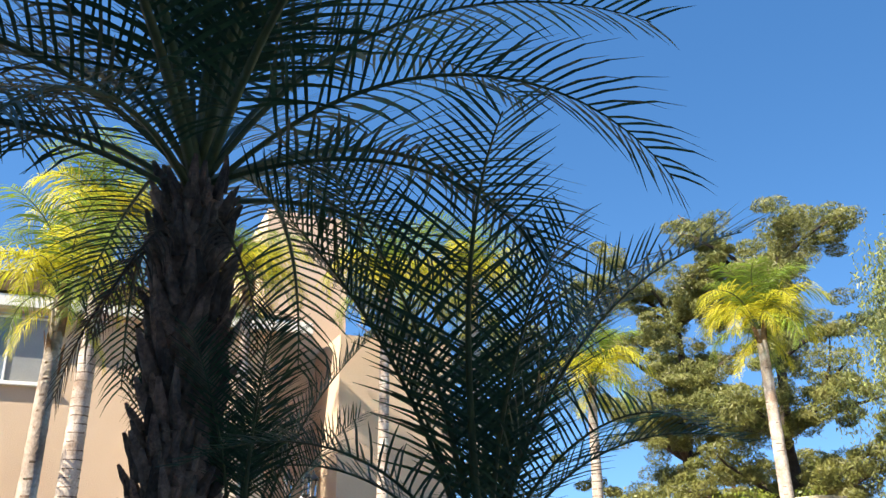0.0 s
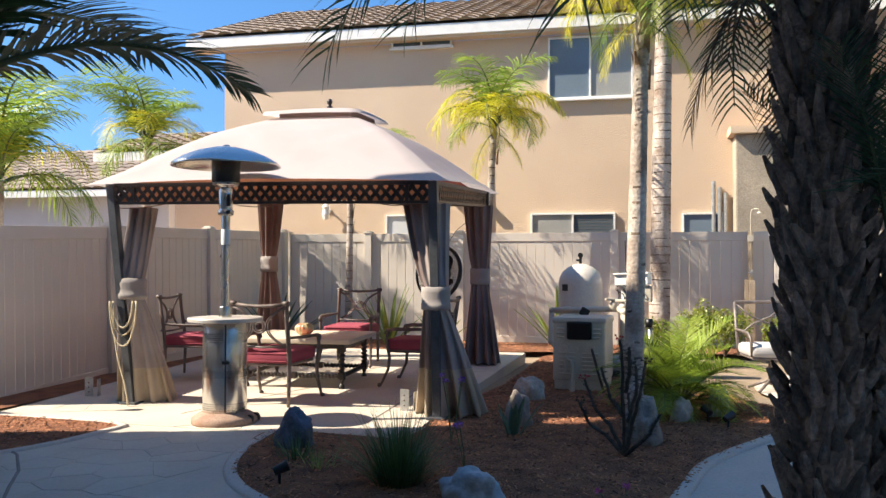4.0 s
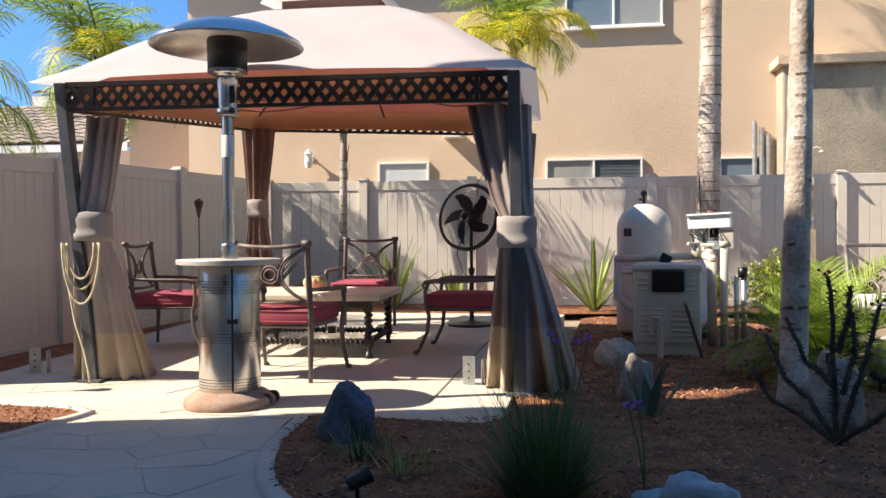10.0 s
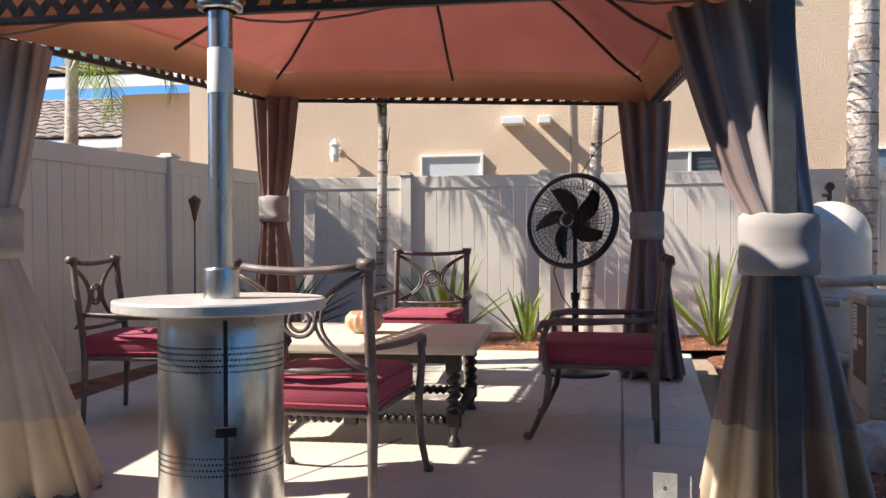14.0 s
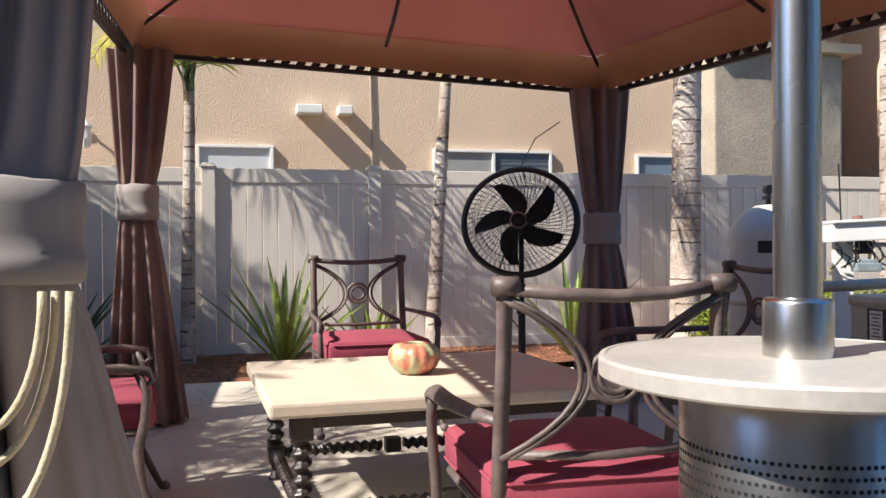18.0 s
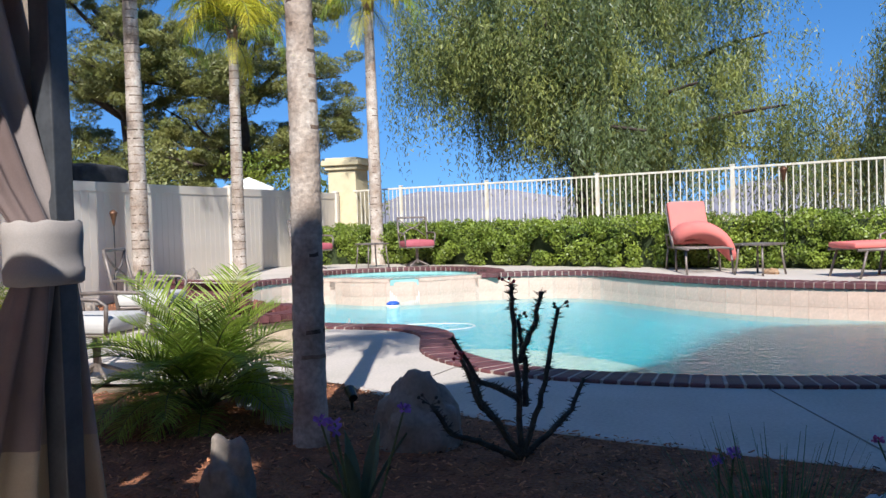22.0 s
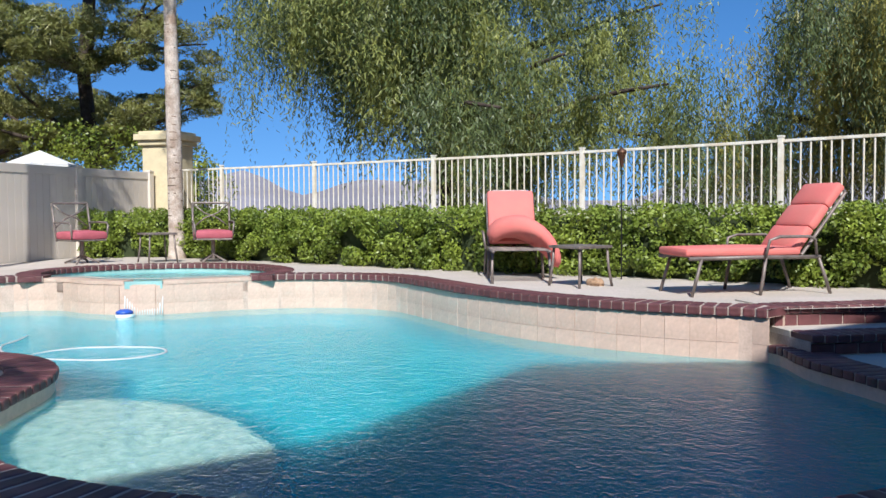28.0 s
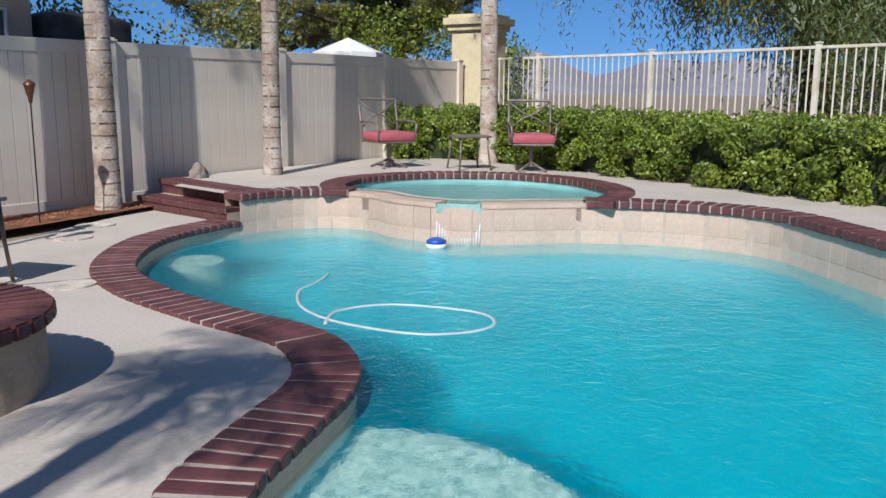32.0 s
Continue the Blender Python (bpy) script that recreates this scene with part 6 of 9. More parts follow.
QUEENS = [  # x, y, crown height, trunk radius, crown scale, seed, lean
    (3.34, 7.22, 3.42, 0.078, 0.6, 1, (0.08, 0.05)),
    (3.67, 13.6, 6.4, 0.15, 1.1, 2, (0.1, 0.0)),
    (-1.27, 13.45, 2.45, 0.062, 0.5, 3, (0.03, 0.0)),
    (0.95, 13.45, 3.5, 0.066, 0.9, 4, (0.2, 0.0)),
    (6.0, 13.4, 5.7, 0.10, 0.95, 5, (0.0, 0.0)),
    (8.35, 13.45, 5.9, 0.10, 1.0, 6, (0.02, 0.0)),
    (10.16, 13.6, 6.2, 0.125, 1.05, 7, (-0.05, 0.0)),
    (12.25, 13.25, 4.45, 0.105, 0.95, 8, (0.05, 0.0)),
    (15.5, 12.1, 5.5, 0.125, 1.05, 9, (-0.1, 0.0)),
    (12.2, -1.9, 3.6, 0.11, 1.2, 15, (0.0, 0.0)),
]
for x, y, h, r, sc, sd, lean in QUEENS:
    q = thing("queen_palm", (x, y, 0.0 if x < 10.2 else (RIM - 0.02 if x < 17 and y > 3 else 0.0)), "slender queen palm with a pale trunk and drooping yellow-green fronds", "palm", "queen palms")
    z0 = q.location.z
    ringed_trunk(q, [(0, 0, -0.05), (0.0, 0, 0.25), (lean[0] * 0.4, 0, h * 0.45), (lean[0], lean[1], h - z0)], [r * 1.25, r * 1.05, r * 0.95, r * 0.72], M_PALMB, 0.125, 0.022, sd, 20, scars=True)
    # sheath and old leaf bases below the crown
    rnd = random.Random(sd)
    for k in range(6 if r < 0.07 else 9):
        bm = bmesh.new()
        a = rnd.uniform(0, math.tau)
        zz = h - z0 - rnd.uniform(0.05, 0.75 if sd in (3, 4, 1) else 0.4)
        c = Vector((lean[0], lean[1], zz))
        d = Vector((math.cos(a), math.sin(a), 0))
        u = Vector((-d.y, d.x, 0))
        w = r * 0.75
        lo = [bm.verts.new(c + d * r * 0.72 + u * s * w * 0.6) for s in (-1, 0, 1)]
        mi = [bm.verts.new(c + d * (r * 0.95) + u * s * w * 0.45 + Vector((0, 0, 0.14))) for s in (-1, 0, 1)]
        hi = [bm.verts.new(c + d * (r * 1.3) + u * s * w * 0.15 + Vector((0, 0, 0.26))) for s in (-1, 0, 1)]
        for A, B in ((lo, mi), (mi, hi)):
            for s in range(2):
                bm.faces.new((A[s], A[s + 1], B[s + 1], B[s]))
        bmesh.ops.solidify(bm, geom=bm.faces[:], thickness=0.012)
        part("leaf_base", bm, M_PALMT, q)
    if sd == 3:                                              # a young palm whose fronds still stand upright
        crown(q, (lean[0], lean[1], h - z0), [(FQ[0], 8, 0.85, 1.15, 0.0), (FQ[1], 2, 0.8, 1.0, 0.05)], 20 + sd)
        continue
    n = 1.0 if sc > 0.8 or sd == 1 else 0.7
    crown(q, (lean[0], lean[1], h - z0), [(FQ[0], round(7 * n), 0.7 * sc, 1.15 * sc, 0.05), (FQ[1], round(7 * n), 0.75 * sc, 1.15 * sc, 0.02), (FQ[2], round(7 * n), 0.75 * sc, 1.1 * sc, 0.0), (FQ[3], round(3 * n), 0.7 * sc, 1.0 * sc, -0.03), (FQ[4], round(2 * n), 0.5 * sc, 0.75 * sc, -0.08)], 20 + sd)

for x, y, h, sc, sd in ((-4.3, 9.1, 2.35, 1.4, 21), (-4.35, 12.45, 3.2, 1.2, 22), (-8.4, 8.8, 2.75, 1.35, 23), (-8.6, 10.9, 3.05, 1.2, 24), (-7.9, 10.6, 2.6, 1.15, 25), (-9.5, 12.4, 2.45, 1.25, 26)):
    q = thing("queen_palm", (x, y, 0.0), "bright green palm rising behind the fence", "palm", "palms beyond the fence")
    ringed_trunk(q, [(0, 0, -0.05), (0, 0, h * 0.5), (0.03, 0, h)], [0.09, 0.075, 0.06], M_PALMB, 0.1, 0.03, sd, 14)
    crown(q, (0.03, 0, h), [(FQ[0], 8, 0.6 * sc, 1.0 * sc, 0.04), (FQ[1], 3, 0.6 * sc, 0.95 * sc, 0.0), (FG[0], 3, 0.5 * sc, 0.8 * sc, 0.0), (FQ[3], 5, 0.6 * sc, 0.9 * sc, -0.05)], sd)

# a bushy young palm in the bed
fern = thing("areca_palm", (3.74, 8.12, 0.02), "bushy young palm with many bright green fronds in the mulch", "palm")
FS = [frond_mesh("bush_frond_mesh", 0.85, e, c, 34, 0.24, 0.013, d, [M_STALK, M_FROND_G], 80 + i, 0.25, 0.35, 0.008, tw) for i, (e, c, d, tw) in
      enumerate(((82, 55, 0.1, 0.2), (64, 80, 0.15, -0.3), (45, 95, 0.22, 0.3), (25, 80, 0.3, -0.2)))]
crown(fern, (0, 0, 0.05), [(FS[0], 12, 0.8, 1.1, 0.0), (FS[1], 16, 0.8, 1.1, 0.0), (FS[2], 16, 0.75, 1.0, 0.0), (FS[3], 12, 0.6, 0.85, 0.0)], 31)


# ---- low plants ----
def blades(root, n, length, width, spread_a, mat, seed, name="leaf", rows=4, keel=0.25, bend=0.25, base_r=0.05, z0=0.0):
    """Sword leaves from one base, each a part of its own."""
    rnd = random.Random(seed)
    for k in range(n):
        bm = bmesh.new()
        a = k * 2.39996 + rnd.uniform(-0.2, 0.2)
        tilt = radians(rnd.uniform(*spread_a))
        L = length * rnd.uniform(0.7, 1.1)
        d = Vector((math.cos(a), math.sin(a), 0))
        u = Vector((-d.y, d.x, 0))
        p = d * base_r * rnd.uniform(0.2, 1) + Vector((0, 0, z0))
        rowsv = []
        for i in range(rows + 1):
            s = i / rows
            w = width * (0.75 + 0.5 * s if s < 0.4 else 0.95 * (1 - ((s - 0.4) / 0.6) ** 1.6) + 0.02) / 2
            tl = tilt + bend * s * s
            t = d * math.sin(tl) + Vector((0, 0, math.cos(tl)))
            nrm = (d * math.cos(tl) - Vector((0, 0, math.sin(tl))))
            rowsv.append([bm.verts.new(p - u * w + -nrm * w * keel), bm.verts.new(p + nrm * 0.006), bm.verts.new(p + u * w - nrm * w * keel)])
            p = p + t * (L / rows)
        for A, B in zip(rowsv, rowsv[1:]):
            for s in range(2):
                bm.faces.new((A[s], A[s + 1], B[s + 1], B[s]))
        part(name, bm, mat, root, smooth=True)


M_AGAVE = material("agave_leaf", (0.10, 0.15, 0.09), 0.5, vary=0.15, scale=5, fine=40, bump=0.1, spread=0.25, second=(0.06, 0.10, 0.06))
M_FLAX = leafy("flax_leaf", (0.20, 0.28, 0.06), (0.30, 0.32, 0.10), 0.3)
for x, y, L, n, sp, mt, lab, sd in ((-2.25, 12.85, 0.95, 30, (8, 70), M_AGAVE, "dark green spiky agave against the fence", 1), (-0.45, 13.05, 0.95, 22, (6, 55), M_FLAX, "green and yellow sword-leaved plant by the fence", 2),
                                 (2.2, 13.05, 0.95, 20, (6, 50), M_FLAX, "green and yellow sword-leaved plant by the fence", 3), (0.35, 13.2, 0.6, 12, (10, 60), M_FLAX, "small sword-leaved plant by the fence", 4), (2.46, 6.55, 0.3, 7, (8, 40), M_AGAVE, "small broad-leaved agave among the rocks", 5)):
    r = thing("sword_plant", (x, y, 0.05), lab, "plant", "sword-leaved plants")
    blades(r, n, L, 0.062, sp, mt, sd, bend=0.2)


def grass_clump(name, x, y, n, L, w, mat, seed, label, spread=60):
    rnd = np.random.default_rng(seed)
    V, F = [], []
    for k in range(n):
        a = rnd.uniform(0, math.tau)
        tilt = radians(rnd.uniform(2, spread))
        ll = L * rnd.uniform(0.55, 1.1)
        d = np.array((math.cos(a), math.sin(a), 0))
        u = np.array((-d[1], d[0], 0))
        p = d * rnd.uniform(0, 0.12 if L < 0.4 else 0.16)
        i0 = len(V)
        for i in range(4):
            s = i / 3
            ww = w * (1 - s * 0.9) / 2
            V += [p - u * ww, p + u * ww]
            tl = tilt + 0.5 * s * s
            p = p + (d * math.sin(tl) + np.array((0, 0, math.cos(tl)))) * ll / 3
        for i in range(3):
            F.append((i0 + 2 * i, i0 + 2 * i + 1, i0 + 2 * i + 3, i0 + 2 * i + 2))
    r = thing(name, (x, y, 0.02), label, "plant")
    o = raw("grass_tuft", np.array(V), F, mat, r)
    o["kind"] = "stuff"
    return r


M_GRASS = leafy("society_garlic", (0.085, 0.15, 0.05), (0.05, 0.10, 0.035), 0.25)
clump = grass_clump("grass_clump", 1.97, 5.1, 560, 0.47, 0.010, M_GRASS, 1, "dense clump of green strap-leaved grass in mulch")
grass_clump("grass_clump", 1.12, 5.55, 60, 0.22, 0.009, M_GRASS, 2, "small tuft of green grass in mulch")
grass_clump("grass_clump", 1.35, 5.35, 40, 0.18, 0.009, M_FLAX, 3, "small pale tuft of grass in mulch", 75)
M_PURPLE = leafy("purple_flower", (0.30, 0.13, 0.48), (0.22, 0.09, 0.40), 0.3)


def flower(x, y, h, mat, seed, label, heads=1):
    rnd = random.Random(seed)
    r = thing("flower", (x, y, 0.02), label, "flower", "garden flowers")
    for k in range(heads):
        bm = bmesh.new()
        tip = Vector((rnd.uniform(-0.12, 0.12), rnd.uniform(-0.12, 0.12), h * rnd.uniform(0.8, 1.05)))
        sweep(bm, [(0, 0, 0), tip * 0.5 + Vector((0.01, 0, 0)), tip], 0.004, 5)
        st = part("stem", bm, M_STALK, r)
        bm = bmesh.new()
        for q in range(14):
            d = Vector((rnd.uniform(-1, 1), rnd.uniform(-1, 1), rnd.uniform(-0.3, 1))).normalized()
            u = d.orthogonal().normalized() * 0.006
            v = [bm.verts.new(tip + d * 0.006 - u), bm.verts.new(tip + d * 0.006 + u), bm.verts.new(tip + d * 0.026 + u * 0.8), bm.verts.new(tip + d * 0.026 - u * 0.8)]
            bm.faces.new(v)
        part("bloom", bm, mat, st)


flower(2.02, 6.35, 0.48, M_PURPLE, 1, "purple flower heads on thin stems in mulch", 4)
flower(1.83, 7.45, 0.42, M_PURPLE, 2, "purple flower heads on thin stems in mulch", 3)
flower(2.35, 5.25, 0.36, M_PURPLE, 3, "purple flower heads on thin stems in mulch", 2)
M_REDF = leafy("red_flower", (0.42, 0.03, 0.04), (0.34, 0.02, 0.04), 0.3)
M_PINKF = leafy("pink_flower", (0.5, 0.10, 0.25), (0.42, 0.07, 0.2), 0.3)
flower(3.3, 4.62, 0.16, M_PINKF, 5, "low pink flower at the edge of the mulch", 2)

# thorny euphorbia
M_EUPH = material("thorny_stem", (0.075, 0.06, 0.045), 0.85, vary=0.3, scale=10, fine=60, bump=0.5)
euph = thing("crown_of_thorns", Matrix.Translation((3.30, 6.14, 0.02)) @ Matrix.Scale(0.8, 4), "dark thorny shrub with small red flowers in mulch", "shrub")
rnd = random.Random(4)
STEMS = [((0, 0, 0), (-0.02, 0, 0.4), (-0.03, 0.02, 0.85), (-0.05, 0.02, 1.0)), ((0, 0, 0), (-0.14, 0.1, 0.25), (-0.26, 0.16, 0.36), (-0.36, 0.22, 0.62)), ((0, 0, 0), (0.06, -0.1, 0.3), (0.13, -0.16, 0.6), (0.17, -0.2, 0.84)),
         ((-0.02, 0, 0.35), (-0.08, 0.1, 0.42), (-0.13, 0.2, 0.46), (-0.22, 0.32, 0.72)), ((0, 0, 0), (0.12, -0.16, 0.15), (0.2, -0.26, 0.25), (0.28, -0.32, 0.42)), ((0, 0, 0), (-0.18, 0.2, 0.14), (-0.32, 0.3, 0.2), (-0.42, 0.38, 0.38)),
         ((0.02, -0.03, 0.3), (0.08, -0.02, 0.5), (0.1, 0.0, 0.62), (0.09, 0.02, 0.78)), ((0, 0, 0.02), (0.02, 0.14, 0.2), (0.04, 0.24, 0.32), (0.02, 0.3, 0.5)), ((0, 0, 0.55), (0.03, -0.06, 0.7), (0.04, -0.1, 0.8), (0.03, -0.13, 0.95))]
thorn_mesh = None
for st in STEMS:
    pts = [Vector(p) for p in st]
    line = []
    for i in range(len(pts) - 1):
        for k in range(5):
            line.append(pts[i].lerp(pts[i + 1], k / 5) + Vector((rnd.uniform(-0.006, 0.006), rnd.uniform(-0.006, 0.006), 0)))
    line.append(pts[-1])
    bm = bmesh.new()
    sweep(bm, line, [0.019 - 0.008 * i / len(line) for i in range(len(line))], 7)
    for p, q in zip(line, line[1:]):
        for k in range(9):
            d = Vector((rnd.uniform(-1, 1), rnd.uniform(-1, 1), rnd.uniform(-0.2, 0.5))).normalized()
            c = p.lerp(q, rnd.random())
            rod(bm, c, c + d * rnd.uniform(0.03, 0.055), 0.0042, 0.0008, 4, False)
    s = part("stem", bm, M_EUPH, euph)
    if rnd.random() < 0.8:
        bm = bmesh.new()
        for k in range(5):
            tip = line[-1] + Vector((rnd.uniform(-0.06, 0.06), rnd.uniform(-0.06, 0.06), rnd.uniform(0.0, 0.05)))
            rod(bm, line[-1], tip, 0.003, 0.002, 4, False)
            bmesh.ops.create_icosphere(bm, subdivisions=1, radius=0.011, matrix=Matrix.Translation(tip))
        part("bloom", bm, M_REDF if rnd.random() < 0.6 else M_EUPH, s)

# bird of paradise by the corner fence
M_BOP = leafy("broad_leaf", (0.075, 0.115, 0.025), (0.045, 0.075, 0.018), 0.25)
M_BOP_D = leafy("withered_broad_leaf", (0.065, 0.05, 0.025), (0.04, 0.035, 0.02), 0.15)
bop = thing("broad_leaf_plant", (-3.55, 6.15, 0.02), "tall plant with broad green paddle leaves beside the fence", "plant")
rnd = random.Random(6)
for k in range(13):
    bm = bmesh.new()
    a = rnd.uniform(0, math.tau)
    h = [1.45, 1.25, 1.1, 0.95, 0.85, 0.75, 0.68, 0.6, 0.52, 0.8, 0.7, 0.6, 0.5][k]
    d = Vector((math.cos(a), math.sin(a), 0)) * (0.06 + (0.24 if k < 9 else 0.42) * (1.5 - h))
    base = Vector((rnd.uniform(-0.1, 0.1), rnd.uniform(-0.1, 0.1), 0))
    mid, top = base + d * 0.5 + Vector((0, 0, h * 0.55)), base + d + Vector((0, 0, h))
    sweep(bm, [base, mid, mid.lerp(top, 0.3)], 0.010, 6)
    st = part("leaf_stalk", bm, M_STALK, bop)
    bm = bmesh.new()
    ax = (top - mid).normalized()
    u = Vector((0.68, 0.73, 0))
    u.rotate(Matrix.Rotation(rnd.uniform(-0.8, 0.8), 3, "Z"))
    u = (u - ax * u.dot(ax)).normalized()
    nn = ax.cross(u)
    rows = []
    L = h * 0.42
    for i in range(7):
        s = i / 6
        w = 0.17 * min(1, h) * math.sin(math.pi * (0.08 + 0.90 * s)) + 0.004
        c = mid.lerp(top, 0.3) + ax * (L * s) + nn * (-0.06 * s * s) - Vector((0, 0, (0.3 * s * s if k > 8 else 0.0)))
        rows.append([bm.verts.new(c - u * w + nn * w * 0.35), bm.verts.new(c), bm.verts.new(c + u * w + nn * w * 0.35)])
    for A, B in zip(rows, rows[1:]):
        for s in range(2):
            bm.faces.new((A[s], A[s + 1], B[s + 1], B[s]))
    part("leaf", bm, M_BOP if k < 6 else M_BOP_D, st, smooth=True)


# ---- rocks ----
def rock(x, y, sx, sy, sz, mat, seed, label, rz=0.0, z=0.02, sink=0.25):
    bm = bmesh.new()
    bmesh.ops.create_icosphere(bm, subdivisions=4, radius=1.0)
    off = Vector((seed * 3.1, seed * 1.7, seed * 0.9))
    for v in bm.verts:
        d = v.co.normalized()
        k = 0.72 + 0.42 * abs(noise.noise(d * 0.9 + off)) + 0.22 * noise.noise(d * 2.1 + off) + 0.06 * noise.noise(d * 6 + off)
        cell = noise.voronoi(d * 1.6 + off)[0][0]
        k += 0.16 * (cell - 0.3)
        v.co = d * k
        v.co.x *= sx
        v.co.y *= sy
        v.co.z = max(-sink, v.co.z) * sz
    bmesh.ops.scale(bm, vec=(0.66, 0.66, 0.8), verts=bm.verts)
    zmin = min(v.co.z for v in bm.verts)
    for v in bm.verts:
        v.co.z -= zmin
    o = part("rock", bm, mat, smooth=True)
    o.matrix_world = pose(x, y, z - 0.01, 0, 0, rz)
    return tagged(o, label, "rock", "garden rocks")


M_STONE_W = material("pale_stone", (0.46, 0.42, 0.36), 0.85, vary=0.18, scale=5, fine=35, bump=0.7, depth=0.012, second=(0.30, 0.26, 0.22))
M_STONE_LB = material("pale_blue_stone", (0.30, 0.36, 0.40), 0.8, vary=0.2, scale=4, fine=35, bump=0.6, depth=0.01, second=(0.42, 0.46, 0.47))
rock(0.96, 5.92, 0.24, 0.2, 0.34, M_STONE_B, 1, "dark blue-grey boulder at the edge of the mulch", 20, sink=0.2)
rock(2.48, 4.80, 0.33, 0.2, 0.22, M_STONE_LB, 2, "pale blue-grey flat boulder in the mulch", -15, sink=0.15)
rock(2.34, 8.5, 0.24, 0.2, 0.26, M_STONE_W, 4, "pale rock beside the pool heater", -20)
rock(2.42, 7.1, 0.2, 0.17, 0.30, M_STONE, 5, "rough grey rock in the mulch", 10)
rock(3.42, 6.68, 0.24, 0.38, 0.40, M_STONE, 6, "tall grey-brown rock in the mulch", 10)
rock(3.74, 7.62, 0.17, 0.15, 0.22, M_STONE_W, 7, "pale pointed rock at the foot of a palm", 5)
rock(4.06, 7.98, 0.22, 0.16, 0.30, M_STONE_LB, 8, "blue-grey rock leaning in the mulch", 60)
rock(-1.6, 5.72, 0.3, 0.14, 0.16, M_STONE, 9, "flat grey rock half sunk in the mulch", 10)
rock(0.1, 3.72, 0.22, 0.13, 0.2, M_STONE, 10, "flat grey rock beside the path", -20)
rock(0.62, 3.68, 0.12, 0.1, 0.1, M_STONE_B, 11, "small dark rock beside the path", 0)
rock(-1.15, 3.1, 0.22, 0.16, 0.2, M_STONE_W, 12, "pale rock in the near bed", 0)
rock(-0.7, 3.0, 0.28, 0.18, 0.18, M_STONE, 13, "rounded grey-green rock in the near bed", 40)
rock(11.35, 13.55, 0.22, 0.18, 0.22, M_STONE, 14, "grey rock by the steps", 10, z=RIM - 0.02)
rock(8.6, 13.2, 0.2, 0.15, 0.2, M_STONE, 17, "grey rock by the fence", 10)

# small yellow-green shrubs by the back fence
def leaf_cloud(centers, per, size, rng, squash=0.6):
    """Small leaf quads scattered through clumps. centers: rows of x, y, z, radius x, y, z."""
    C = np.repeat(np.asarray(centers, dtype=float), per, axis=0)
    n = len(C)
    d = rng.normal(size=(n, 3))
    d /= np.linalg.norm(d, axis=1)[:, None]
    rad = rng.uniform(0.55, 1.0, (n, 1)) ** 0.6
    P = C[:, :3] + d * rad * C[:, 3:6]
    u = rng.normal(size=(n, 3))
    nrm = d + 0.7 * rng.normal(size=(n, 3))
    nrm /= np.linalg.norm(nrm, axis=1)[:, None]
    u -= nrm * (u * nrm).sum(1)[:, None]
    u /= np.linalg.norm(u, axis=1)[:, None]
    v = np.cross(nrm, u)
    s = size * rng.uniform(0.6, 1.25, (n, 1))
    V = np.stack([P - u * s, P - v * s * squash, P + u * s, P + v * s * squash], axis=1).reshape(-1, 3)
    F = np.arange(n * 4).reshape(-1, 4)
    return V, F


M_SHRUB = leafy("shrub_leaf", (0.22, 0.25, 0.03), (0.11, 0.17, 0.02), 0.3)
for i, (x, y, r, h) in enumerate(((4.12, 12.0, 0.26, 0.85), (4.55, 12.75, 0.42, 0.7), (5.4, 13.1, 0.36, 0.6), (6.35, 12.75, 0.5, 0.6), (7.3, 12.95, 0.45, 0.55), (3.55, 12.75, 0.4, 0.6))):
    rng = np.random.default_rng(100 + i)
    s = thing("shrub", (x, y, 0.03), "rounded yellow-green shrub in front of the fence", "shrub", "shrubs by the back fence")
    cs = [(rng.uniform(-r, r) * 0.6, rng.uniform(-r, r) * 0.6, h * rng.uniform(0.3, 0.75), r * 0.5, r * 0.5, h * 0.28) for _ in range(14)]
    V, F = leaf_cloud(cs, 130, 0.022, rng)
    o = raw("foliage", V, F, M_SHRUB, s)
    o["kind"] = "stuff"
    bm = bmesh.new()
    for k in range(6):
        rod(bm, (0, 0, 0), (cs[k][0], cs[k][1], cs[k][2]), 0.012, 0.005, 6)
    part("branching", bm, M_BARK, s)

# ---- neighbour's house: windows, roof, fittings ----
M_BLIND = material("window_blind", (0.10, 0.105, 0.11), 0.5, vary=0.05, bump=0.1)
M_PANE = material("shaded_window_glass", (0.33, 0.33, 0.31), 0.08, vary=0.06, scale=1.2, bump=0.0, second=(0.26, 0.27, 0.27))
M_PANE_B = material("sky_blue_window_glass", (0.16, 0.21, 0.26), 0.05, vary=0.06, scale=1.0, bump=0.0)
# a bright white reflection is put into this pane's colour
M_PANE_W = material("white_reflection_pane", (0.60, 0.62, 0.63), 0.1, vary=0.04, scale=1.0, bump=0.0)


